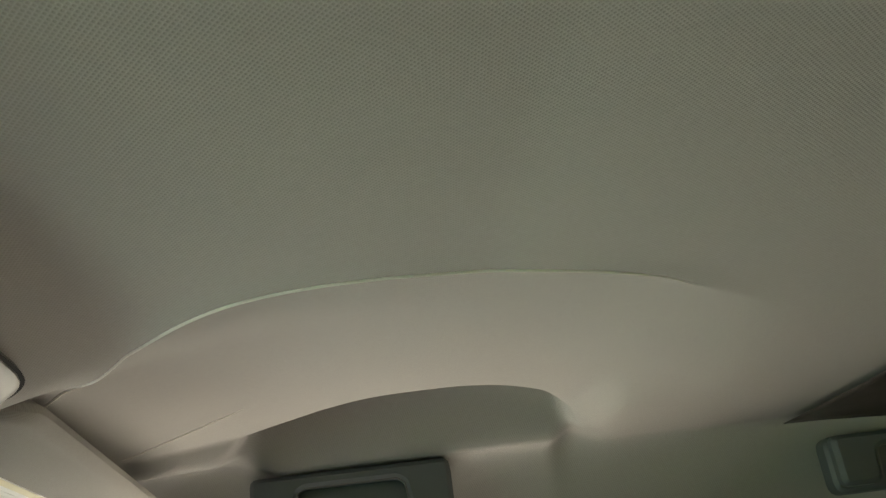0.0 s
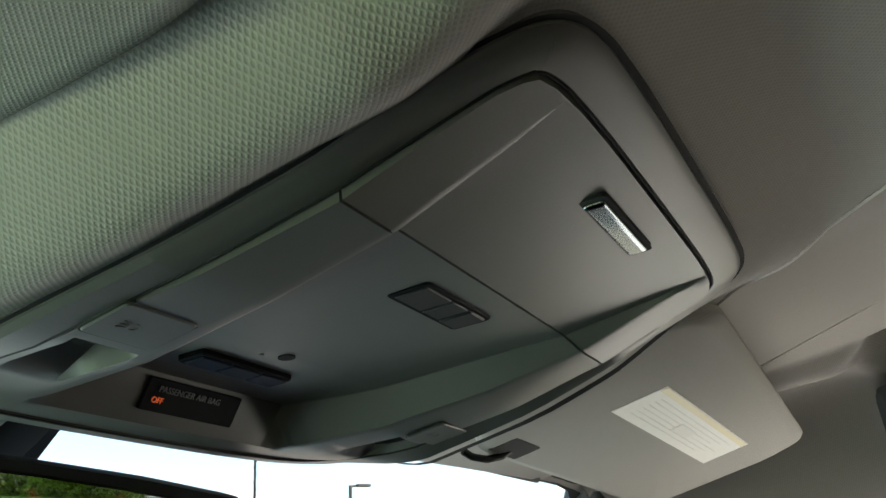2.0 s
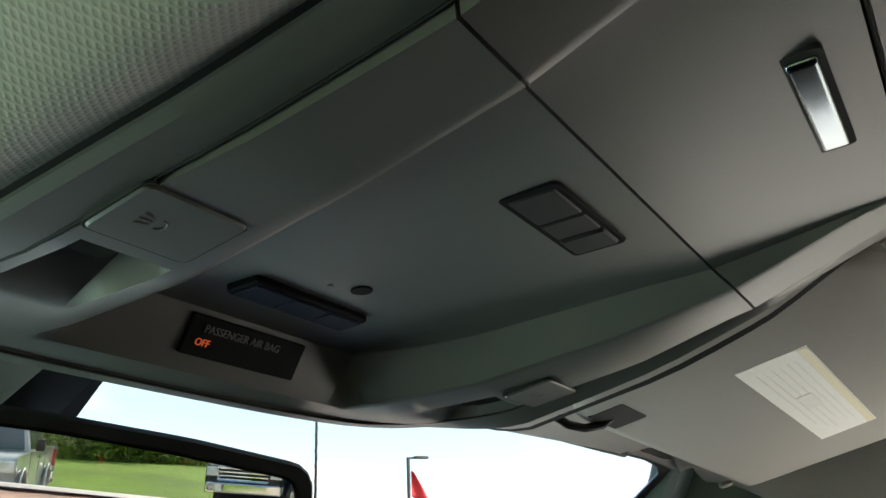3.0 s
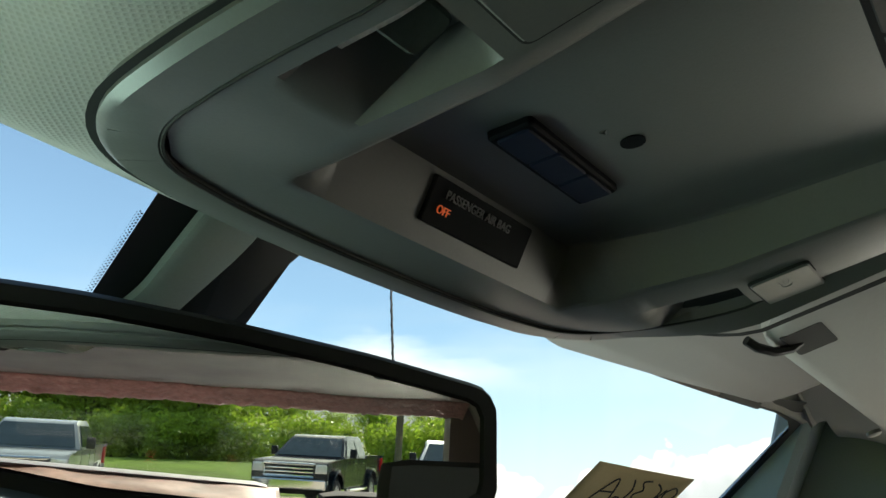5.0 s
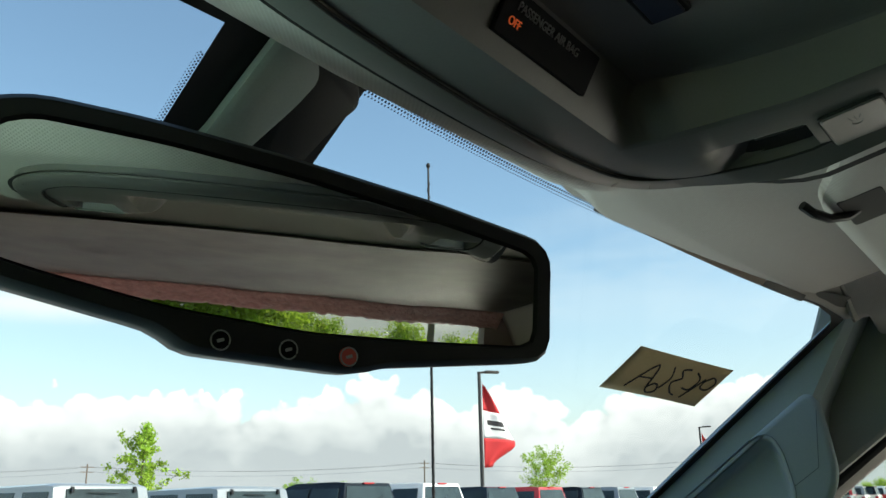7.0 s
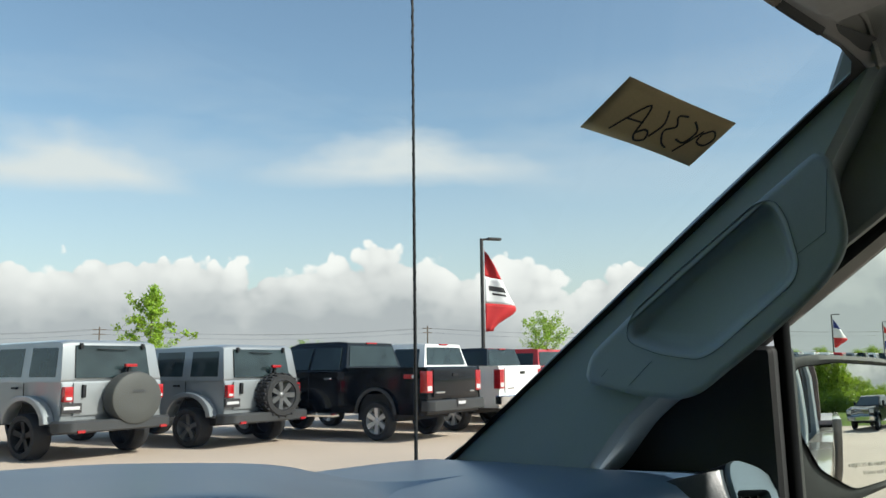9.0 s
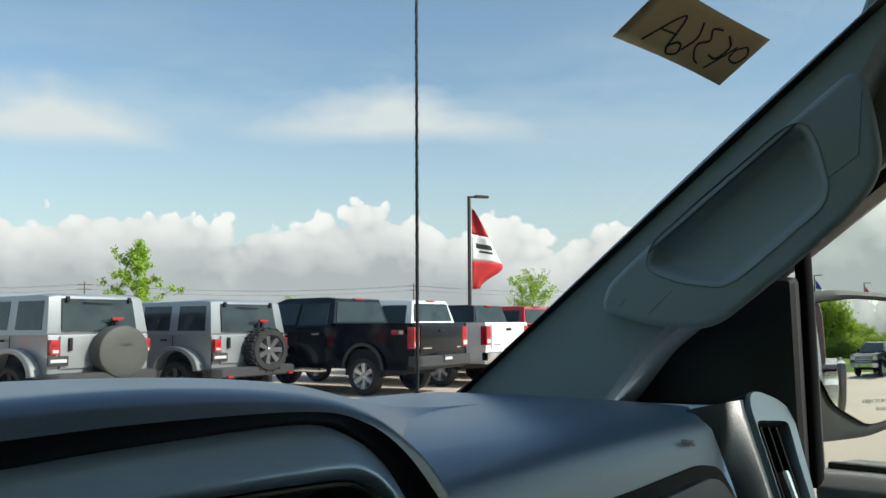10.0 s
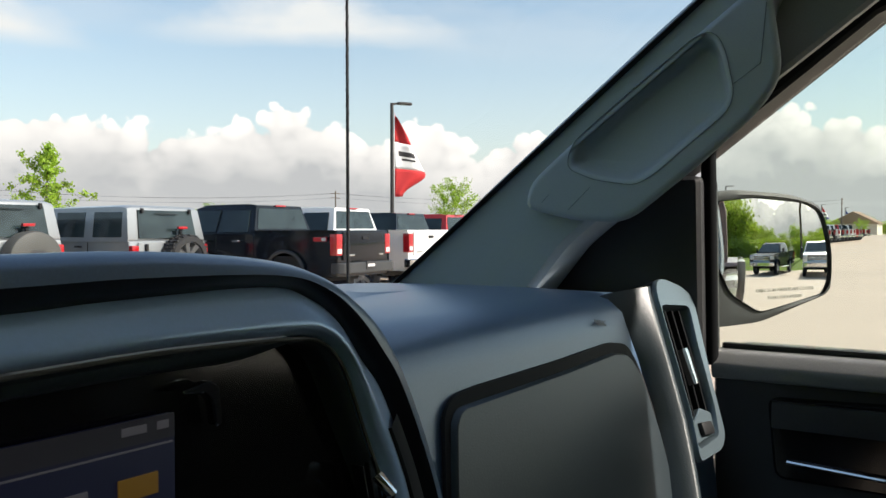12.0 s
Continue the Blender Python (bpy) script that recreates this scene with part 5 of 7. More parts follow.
prism(bm, rounded([(0.092, 1.3790), (0.107, 1.3812), (0.1120, 1.3785), (0.1140, 1.3600), (0.1095, 1.3605), (0.1075, 1.3720), (0.103, 1.3765), (0.092, 1.3775)], 0.0015, 3), "xz", 0.405, 0.399, 0.0008)
part("chrome_corner", bm, CHROME, radio, "bright chrome corner piece")
bm = bmesh.new()
tube(bm, [(0.206, 0.385, 1.318), (0.209, 0.378, 1.309), (0.213, 0.385, 1.300)], 0.0035, 8)
part("chrome_knob", bm, CHROME, dash, "bright chrome vent knob")
for i in range(3):
    bm = bmesh.new()
    box(bm, (0.211 + i * 0.005, 0.396, 1.275), (0.0012, 0.008, 0.09), 0.0004, Matrix.Translation((0.199, 0.387, 1.29)) @ Matrix.Rotation(radians(-14), 4, "Y") @ Matrix.Translation((-0.199, -0.387, -1.29)))
    part("vent_slat", bm, BLACK, dash)

# upper glove box on the sloping face
def face_pt(x, z, off=0.0):
    return Vector((x, 0.4305 - 0.31 * (1.36 - z) - off, z))
glove = thing("glove_box", "dark vinyl upper glove box door with a deep shadow gap", "glove box")
gp = [(0.297, 1.281), (0.316, 1.327), (0.331, 1.3360), (0.357, 1.3380), (0.49, 1.3395), (0.600, 1.3425), (0.637, 1.337), (0.652, 1.308), (0.657, 1.249), (0.640, 1.13), (0.24, 1.13)]
gpr = rounded(gp, 0.012, 3)
bm = bmesh.new()
loft(bm, [[face_pt(p[0], p[1], 0.0015) for p in gpr], [face_pt(p[0], p[1], 0.0045) for p in inset(gpr, 0.0)]], True, True, True)
part("gap_frame", bm, GAP, glove)
bm = bmesh.new()
dp = rounded([(0.302, 1.281), (0.3205, 1.3215), (0.331, 1.3285), (0.485, 1.3305), (0.595, 1.3335), (0.623, 1.3290), (0.638, 1.306), (0.6435, 1.251), (0.628, 1.13), (0.246, 1.13)], 0.010, 3)
loft(bm, [[face_pt(p[0], p[1], 0.002) for p in dp], [face_pt(p[0], p[1], 0.0085) for p in dp], [face_pt(p[0], p[1], 0.0100) for p in inset(dp, 0.0011)]], True, True, True)
part("lid", bm, DASH_FACE, glove)
text_m = facing(face_pt(0.596, 1.3605, 0.0016), (1, -0.03, -0.16), (0.1, 0.31, 1))
words("airbag_mark", "AIRBAG", 0.0075, text_m, PRINT_FAINT, dash, "faint moulded letters")

# passenger side vent
vent = thing("air_vent", "tall satin silver framed dashboard air vent with black slats", "air vent")
vm = facing((0.6585, 0.3585, 1.2170), (0.099, -0.016, -0.008), (0.046, 0.066, 0.171))
vo = rounded([(-0.004, 0.006), (0.050, 0.014), (0.066, 0.028), (0.074, 0.079), (0.0876, 0.140), (0.096, 0.1755), (0.074, 0.188), (0.040, 0.1955), (0.024, 0.1915), (0.0165, 0.178), (0.0122, 0.108), (0.0070, 0.05)], 0.008, 4)
vi = rounded([(0.003, 0.020), (0.050, 0.029), (0.0605, 0.0577), (0.0690, 0.1246), (0.0775, 0.1635), (0.0204, 0.1640), (0.0165, 0.108), (0.0115, 0.05)], 0.005, 4)
n = 72
o, h = [Vector(p) for p in ring(vo, n)], [Vector(p) for p in ring(vi, n)]
near = lambda lp: min(range(n), key=lambda i: (lp[i] - Vector((0.0, 0.0))).length)
a, b = near(o), near(h)
o, h = o[a:] + o[:a], h[b:] + h[:b]
put = lambda lp, z: [vm @ Vector((p[0], p[1], z)) for p in lp]
bm = bmesh.new()
loft(bm, [put(o, -0.05), put(o, 0.0045)])
part("housing", bm, DASH, vent)
bm = bmesh.new()
loft(bm, [put(o, 0.0045), put(o, 0.0070), put(inset(o, 0.0012), 0.0098), put(inset(h, -0.0016), 0.0095), put(h, 0.006), put(h, -0.02)])
part("surround", bm, VENT_TRIM, vent, "satin silver surround")
bm = bmesh.new()
bm.faces.new([bm.verts.new(p) for p in put(h, -0.018)])
part("duct", bm, GAP, vent)
for i in range(3):
    bm = bmesh.new()
    xt, xb = 0.034 + i * 0.0145, 0.021 + i * 0.0140
    blade = lambda x, y: [vm @ Vector((x + dx, y, dz)) for dx, dz in ((-0.0012, -0.013), (0.0012, -0.013), (0.0012, 0.004), (-0.0012, 0.004))]
    loft(bm, [blade(xb, 0.034), blade(xt - 0.004, 0.10), blade(xt, 0.161)], True, True, True)
    part("slat", bm, DISPLAY_BLACK, vent)
bm = bmesh.new()
box(bm, (0.040, 0.100, 0.006), (0.0055, 0.038, 0.010), 0.0024, vm)
part("tab", bm, CHROME, vent, "chrome direction tab")
bm = bmesh.new()
prism(bm, rounded([(0.004, 0.0235), (0.050, 0.031), (0.0545, 0.052), (0.034, 0.058), (0.012, 0.044)], 0.003), "xy", 0.0, 0.007, 0.001, vm)
wheel_plate = part("thumb_wheel_plate", bm, VENT_TRIM, vent, "pale satin plate of the thumb wheel")
bm = bmesh.new()
box(bm, (0.030, 0.037, 0.008), (0.022, 0.013, 0.008), 0.003, vm)
part("thumb_wheel", bm, BLACK, wheel_plate)
bm = bmesh.new()
loops = []
for y in steps(-0.03, 0.186, 30):
    wide = smooth(0.10, 0.17, y)
    edge = interp(y, [(-0.03, -0.014), (0.006, -0.003), (0.05, 0.0072), (0.108, 0.0124), (0.178, 0.0168), (0.186, 0.0200)])
    loops.append([vm @ Vector((edge + dx, y, dz)) for dx, dz in ((0.002, -0.006), (-0.0006, 0.0035), (-0.0045, 0.0062), (-0.010, 0.0045), (-0.017 - 0.008 * wide, -0.004), (-0.023 - 0.025 * wide, -0.018), (-0.028 - 0.030 * wide, -0.040))])
loft(bm, loops, False)
part("shoulder", bm, DASH_FACE, vent, "rolled vinyl edge beside the slats", sharp=70)

# ---- passenger door ----
door = thing("door_panel", "black vinyl passenger door trim with sunlit sill and pull pocket", "door trim")
bm = bmesh.new()
prism(bm, [(0.385, 1.294), (0.385, 0.70), (-0.56, 0.70), (-0.56, 1.294)], "yz", 0.800, 0.850, 0.006)
part("panel", bm, DOOR_BLACK, door)
bm = bmesh.new()
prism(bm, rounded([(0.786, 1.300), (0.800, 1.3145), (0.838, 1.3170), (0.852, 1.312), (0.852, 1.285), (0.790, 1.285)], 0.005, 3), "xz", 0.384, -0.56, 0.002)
part("sill", bm, SILL_SUNLIT, door)
bm = bmesh.new()
box(bm, (0.822, -0.09, 1.3185), (0.012, 0.94, 0.006), 0.002)
part("seal", bm, RUBBER, door)
bm = bmesh.new()
prism(bm, rounded([(0.326, 1.270), (-0.15, 1.285), (-0.15, 1.180), (0.318, 1.185)], 0.012, 4), "yz", 0.792, 0.803, 0.003)
pocket = part("pull_pocket", bm, BLACK_GLOSS, door, "glossy black pull pocket")
bm = bmesh.new()
box(bm, (0.789, 0.08, 1.2535), (0.010, 0.48, 0.028), 0.003)
part("armrest_top", bm, DOOR_BLACK, pocket)
bm = bmesh.new()
tube(bm, [(0.790, 0.305, 1.205), (0.786, 0.20, 1.200), (0.786, -0.12, 1.204)], 0.0025, 8)
part("bright_strip", bm, CHROME, pocket, "thin chrome strip")
bm = bmesh.new()
prism(bm, [(0.385, 1.294), (0.385, 0.70), (-0.56, 0.70), (-0.56, 1.294)], "yz", -0.800, -0.850, 0.006)
tagged(part("driver_door_panel", bm, DOOR_BLACK, None), "black vinyl driver door trim", "door trim")

# ---- passenger side mirror ----
smir = thing("side_mirror", "black door mirror with convex glass and printed warning", "mirror")
SN = Vector((-0.575, -0.818, 0.014)).normalized()
sm = facing((0.9080, 0.4370, 1.41), (0.8, -0.6, 0), (0, 0, 1))
ho = rounded([(0.0, -0.01), (0.003, 0.080), (0.05, 0.0870), (0.14, 0.082), (0.190, 0.068), (0.2065, 0.012), (0.2060, -0.046), (0.094, -0.081), (0.022, -0.086)], 0.014, 4)
gl = rounded([(0.022, 0.0), (0.022, 0.071), (0.08, 0.0765), (0.16, 0.071), (0.191, 0.058), (0.2050, 0.012), (0.2048, -0.044), (0.09, -0.068), (0.046, -0.044)], 0.010, 4)
n = 80
o, h = [Vector(p) for p in ring(ho, n)], [Vector(p) for p in ring(gl, n)]
near = lambda lp: min(range(n), key=lambda i: (lp[i] - Vector((0.0, 0.09))).length)
a, b = near(o), near(h)
o, h = o[a:] + o[:a], h[b:] + h[:b]
put = lambda lp, z: [sm @ Vector((p[0], p[1], z)) for p in lp]
bm = bmesh.new()
loft(bm, [put(inset(h, -0.0005), -0.012), put(inset(h, -0.001), 0.001), put([p.lerp(q, 0.5) for p, q in zip(h, o)], 0.0025), put(o, 0.0), put(o, -0.03), put(inset(o, 0.02), -0.075), put(inset(o, 0.05), -0.095)], True, False, True)
part("shell", bm, GREY_PLASTIC, smir)
bm = bmesh.new()
R = 1.35
cen = Vector((0.112, 0.008))
to_n = sm.to_3x3().inverted() @ SN
def cap(p):
    d = p - cen
    return sm @ Vector((p.x, p.y, 0.0045 - (d.length_squared) / (2 * R) - (to_n.x * d.x + to_n.y * d.y) / to_n.z))
loops = [[cap(cen + (p - cen) * k) for p in h] for k in (1.0, 0.85, 0.7, 0.55, 0.4, 0.25, 0.1)]
loft(bm, loops, True, False, True)
part("reflector", bm, MIRROR, smir, "convex silvered glass", sharp=180)
for k, (txt, y) in enumerate((("OBJECTS IN MIRROR ARE CLOSER", -0.040), ("THAN THEY APPEAR", -0.0495))):
    words("warning_text", txt, 0.0062, Matrix.Translation(SN * 0.0004) @ facing(cap(Vector((0.130, y))), Vector((0, 0, 1)).cross(SN) + Vector((0, 0, 0.02)), (0, 0, 1)), MIRROR_PRINT, smir)
bm = bmesh.new()
loft(bm, [[Vector(p) for p in ((0.845, 0.40, 1.30), (0.845, 0.50, 1.30), (0.845, 0.50, 1.40), (0.845, 0.40, 1.42))], [Vector(p) for p in ((0.915, 0.43, 1.325), (0.95, 0.50, 1.33), (0.95, 0.50, 1.39), (0.915, 0.435, 1.42))]], True, True, True)
part("arm", bm, GREY_PLASTIC, smir)

# ---- seats, seen only in the mirror ----
def seat(x, y, width, group):
    s = thing("seat", "dark cloth seat with headrest", "seat", group)
    bm = bmesh.new()
    box(bm, (x, y + 0.18, 0.86), (width, 0.50, 0.16), 0.04)
    part("cushion", bm, SEAT, s)
    bm = bmesh.new()
    box(bm, (x, y - 0.10, 1.12), (width, 0.14, 0.56), 0.05, Matrix.Translation((x, y, 1.0)) @ Matrix.Rotation(radians(12), 4, "X") @ Matrix.Translation((-x, -y, -1.0)))
    part("backrest", bm, SEAT, s)
    for hx in ((x,) if width < 0.7 else (x - 0.42, x + 0.42)):
        bm = bmesh.new()
        up = 0.085 if width < 0.7 else 0.0
        box(bm, (hx, y - 0.18, 1.47 + up), (0.27, 0.10, 0.19), 0.045)
        part("headrest", bm, SEAT, s)
        bm = bmesh.new()
        tube(bm, [(hx, y - 0.17, 1.30), (hx, y - 0.18, 1.42 + up)], 0.010, 8)
        part("headrest_post", bm, BLACK, s)
    return s


seat(0.42, -0.52, 0.52, "front seats")
seat(-0.42, -0.62, 0.52, "front seats")
seat(0.0, -1.16, 1.38, "rear seat")
bm = bmesh.new()
tilt = Matrix.Translation((-0.25, -1.40, 1.512)) @ Matrix.Rotation(radians(3), 4, "Y")
box(bm, (0, 0, 0), (0.86, 0.10, 0.17), 0.03, tilt)
seat_cover = tagged(part("seat_cover", bm, TONNEAU, None), "pale lilac plastic film over the rear seat back", "seat cover")
bm = bmesh.new()
grid(bm, steps(-0.45, 0.45, 40), steps(0, 1, 14), lambda x, v: tilt @ Vector((x, 0.040 + 0.20 * v, 0.078 - 0.060 * v + 0.006 * noise.noise((x * 9, v * 4, 1)))))
part("loose_fold", bm, FOLD, seat_cover, "rust brown fold of the film", sharp=180).modifiers.new("thickness", "SOLIDIFY").thickness = 0.0006

# ---- own truck outside: bonnet, wings, load bed ----
own = thing("own_truck_body", "pewter pickup body: bonnet, wings and covered load bed", "truck body")
bm = bmesh.new()
grid(bm, steps(-0.95, 0.95, 16), steps(0.86, 2.3, 12), lambda x, y: Vector((x, y, 1.285 - 0.10 * smooth(0.9, 2.3, y) - 0.10 * smooth(0.7, 0.95, abs(x)))))
part("bonnet", bm, PEWTER, own).modifiers.new("thickness", "SOLIDIFY").thickness = 0.01
for s in (1, -1):
    bm = bmesh.new()
    box(bm, (s * 0.965, 1.5, 0.93), (0.07, 1.75, 0.55), 0.03)
    part("wing", bm, PEWTER, own)
    bm = bmesh.new()
    box(bm, (s * 0.97, -2.60, 1.05), (0.07, 2.05, 0.62), 0.03)
    part("bed_side", bm, PEWTER, own)
bm = bmesh.new()
box(bm, (0, -2.60, 1.335), (1.88, 2.05, 0.03), 0.012)
part("bed_cover", bm, TONNEAU, own, "smooth vinyl bed cover")
bm = bmesh.new()
box(bm, (0, -3.64, 1.06), (1.85, 0.06, 0.58), 0.02)
part("tailgate", bm, PEWTER, own)
bm = bmesh.new()
box(bm, (0, -0.9, 0.55), (1.7, 6.0, 0.22), 0.05)
part("chassis", bm, BLACK, own)
for sx in (1, -1):
    for yy in (1.55, -2.75):
        bm = bmesh.new()
        lathe(bm, [(0.24, -0.11), (0.38, -0.13), (0.41, -0.09), (0.41, 0.09), (0.38, 0.13), (0.24, 0.11)], Matrix.Translation((sx * 0.86, yy, 0.41)) @ Matrix.Rotation(radians(90), 4, "Y"), 28)
        part("tyre", bm, RUBBER, own)
antenna = thing("antenna", "thin black whip antenna on the front wing", "antenna")
bm = bmesh.new()
tube(bm, [(1.0, 1.078, z) for z in steps(1.22, 2.217, 14)], 0.0033, 8, taper=0.62)
part("mast", bm, BLACK, antenna)
bm = bmesh.new()
k = 0
pts = []
for i in range(161):
    z = 1.26 + i * 0.0058
    pts.append((1.0 + 0.0030 * math.cos(i * 1.3), 1.078 + 0.0030 * math.sin(i * 1.3), z))
tube(bm, pts, 0.0008, 4)
part("spiral_wrap", bm, BLACK, antenna)
bm = bmesh.new()
lathe(bm, [(0.018, -0.02), (0.018, 0.0), (0.010, 0.015), (0.006, 0.035)], Matrix.Translation((1.0, 1.078, 1.205)), 16)
part("base", bm, BLACK, antenna)
bm = bmesh.new()
lathe(bm, [(0.002, 0), (0.0042, 0.003), (0.0042, 0.008), (0.002, 0.011)], Matrix.Translation((1.0, 1.078, 2.214)), 10)
part("tip", bm, BLACK, antenna)

# ---- ground ----
bm = bmesh.new()
grid(bm, [-2500, -300, -60, -20, 0, 20, 60, 140, 400, 2500], [-2500, -300, -26, 0, 30, 80, 400, 2500], lambda x, y: Vector((x, y, 0.0)))
tagged(part("ground", bm, CONCRETE, None), "pale concrete lot reaching to the horizon", "ground", kind="structure")
bm = bmesh.new()
grid(bm, steps(-200, 200, 80), steps(-27, -120, 24), lambda x, y: Vector((x, y, 0.012 + 0.6 * smooth(-27, -33, y) + 0.18 * noise.noise((x * 0.2, y * 0.2, 0)) * smooth(-27, -30, y))))
tagged(part("lawn", bm, LAWN, None), "grassy verge behind the lot", "grass", kind="structure")
bm = bmesh.new()
grid(bm, steps(-6.0, -90, 30), steps(-26, 60, 30), lambda x, y: Vector((x, y, 0.012 + 0.10 * smooth(-6.0, -7.0, x) + 0.05 * noise.noise((x * 0.3, y * 0.3, 3)))))
tagged(part("lawn_side", bm, LAWN, None), "mown lawn beside the lot", "grass", kind="structure")
bm = bmesh.new()
grid(bm, steps(-30, 260, 60), steps(34, 120, 12), lambda x, y: Vector((x, y, 0.012 + 0.05 * noise.noise((x * 0.2, y * 0.2, 7)))))
tagged(part("lawn_far", bm, LAWN, None), "grass field beyond the parked row", "grass", kind="structure")


# ---- vehicles ----
def wheel(parent, x, y, r, width, rim_mat, spokes, side, z=None, axis="Y"):
    """A wheel with its tyre and spoked rim; side +1 faces +x."""
    m = Matrix.Translation((x, y, z if z else r)) @ (Matrix.Rotation(radians(90 * side), 4, "Y") if axis == "Y" else Matrix.Rotation(radians(90), 4, "X"))
    bm = bmesh.new()
    w = width / 2
    lathe(bm, [(r * 0.68, -w), (r * 0.90, -w), (r * 0.985, -w * 0.7), (r, 0), (r * 0.985, w * 0.7), (r * 0.91, w), (r * 0.70, w), (r * 0.66, w * 0.6), (r * 0.66, -w)], m, 32, False)
    tyre = part("tyre", bm, RUBBER, parent)
    bm = bmesh.new()
    lathe(bm, [(r * 0.68, w * 0.80), (r * 0.655, w * 0.90), (r * 0.61, w * 0.45), (r * 0.57, -w * 0.3)], m, 28, False)
    for i in range(spokes):
        a = 2 * math.pi * i / spokes
        sp = m @ Matrix.Rotation(a, 4, "Z")
        loft(bm, [[sp @ Vector(p) for p in ((0.03, -0.034, w * 0.66), (0.03, 0.034, w * 0.66), (r * 0.64, 0.046, w * 0.84), (r * 0.64, -0.046, w * 0.84))],
                  [sp @ Vector(p) for p in ((0.03, -0.040, w * 0.2), (0.03, 0.040, w * 0.2), (r * 0.64, 0.054, w * 0.3), (r * 0.64, -0.054, w * 0.3))]], True, True, True)
    lathe(bm, [(0.055, w * 0.3), (0.055, w * 0.72), (0.03, w * 0.82)], m, 14)
    part("rim", bm, rim_mat, tyre, "spoked alloy rim")
    bm = bmesh.new()
    lathe(bm, [(r * 0.62, -w * 0.30), (r * 0.58, -w * 0.12), (0.05, -w * 0.05), (0.05, w * 0.2)], m, 24, False)
    part("brake_drum", bm, GREY_PLASTIC, tyre)
    return tyre


def car_side(y0, y1, z_low, top, wheels, r):
    """Closed outline: along the sill with arches, then back over the given top line."""
    pts = []
    y = y0
    for wy in sorted(wheels):
        pts.append((wy - r - 0.02, z_low))
        for k in range(13):
            a = math.pi * (1 - k / 12)
            pts.append((wy + r * math.cos(a), max(z_low, 0.0) + r * math.sin(a) * 0.98))
        pts.append((wy + r + 0.02, z_low))
    return [(y0, z_low)] + pts + [(y1, z_low)] + top


def pickup(name, label, paint, cab_rim=ALLOY, chrome_front=True, glass_mat=CAR_GLASS, detail=True, group="parked vehicles", bumper=CHROME, badge=False):
    """A crew-cab pickup, nose along +y, its tail at y = 0."""
    t = thing(name, label, "pickup truck", group)
    L, W, wr = 5.85, 2.0, 0.37
    wheels = (1.22, 4.86)
    top = [(L, 0.75), (L, 1.12), (L - 0.12, 1.20), (L - 1.45, 1.27), (L - 1.6, 1.29), (2.05, 1.30), (2.03, 1.37), (0.02, 1.37), (0.0, 1.33), (0.0, 0.72)]
    bm = bmesh.new()
    outl = car_side(0.02, L - 0.05, 0.50, top, wheels, 0.46)
    x0, x1 = -W / 2, W / 2
    loft(bm, [[Vector((x0 + 0.07, p[0], p[1])) for p in outl], [Vector((x0 + 0.015, p[0], p[1])) for p in outl], [Vector((x0, p[0], min(p[1], 1.02))) if p[1] > 1.02 else Vector((x0, p[0], p[1])) for p in outl][:0] or [Vector((x0, p[0], p[1])) for p in outl],
              [Vector((x1, p[0], p[1])) for p in outl], [Vector((x1 - 0.07, p[0], p[1])) for p in outl]], True, True, True)
    part("body", bm, paint, t)
    # cab
    bm = bmesh.new()
    ca = [(1.98, 1.29), (4.42, 1.28), (3.72, 1.80), (3.45, 1.875), (2.34, 1.89), (2.10, 1.865)]
    loops = []
    for x in (-0.98, -0.74, -0.60, 0.60, 0.74, 0.98):
        lp = []
        for yy, zz in ca:
            lift = 0.0
            xs_ = x
            if zz > 1.5:
                xs_ = x * (0.78 if abs(x) > 0.9 else 1.0)
                if abs(x) > 0.9:
                    lift = -0.035
            lp.append(Vector((xs_, yy, zz + lift)))
        loops.append(lp)
    loft(bm, loops, True, True, True)
    cab = part("cab", bm, paint, t)
    # panes: sides, windshield, back
    for s in (1, -1):
        for (ya, yb, yc, yd), n in (((2.16, 2.92, 2.92, 2.22), "rear"), ((3.00, 4.16, 3.64, 3.00), "front")):
            bm = bmesh.new()
            f = lambda yy, zz: Vector((s * (0.988 - 0.225 * smooth(1.28, 1.86, zz) * (zz - 1.28) / 0.58), yy, zz))
            loft(bm, [[f(ya, 1.335), f(yb, 1.335), f(yc, 1.765), f(yd, 1.765)], [f(ya, 1.335) * 0.98 + Vector((0, 0.02 * ya, 0.02 * 1.335)), f(yb, 1.335) * 0.98 + Vector((0, 0.02 * yb, 0.02 * 1.335)), f(yc, 1.765) * 0.98 + Vector((0, 0.02 * yc, 0.02 * 1.765)), f(yd, 1.765) * 0.98 + Vector((0, 0.02 * yd, 0.02 * 1.765))]], True, True, True)
            part("side_window", bm, glass_mat, cab)
    bm = bmesh.new()
    loft(bm, [[Vector(p) for p in ((-0.84, 1.995, 1.40), (0.84, 1.995, 1.40), (0.72, 2.078, 1.80), (-0.72, 2.078, 1.80))], [Vector(p) for p in ((-0.84, 2.05, 1.40), (0.84, 2.05, 1.40), (0.72, 2.14, 1.80), (-0.72, 2.14, 1.80))]], True, True, True)
    part("back_window", bm, glass_mat, cab)
    bm = bmesh.new()
    loft(bm, [[Vector(p) for p in ((-0.88, 4.385, 1.325), (0.88, 4.385, 1.325), (0.70, 3.76, 1.79), (-0.70, 3.76, 1.79))], [Vector(p) for p in ((-0.88, 4.32, 1.30), (0.88, 4.32, 1.30), (0.70, 3.68, 1.76), (-0.70, 3.68, 1.76))]], True, True, True)
    part("windshield", bm, CAR_GLASS_CLEAR, cab)
    bm = bmesh.new()
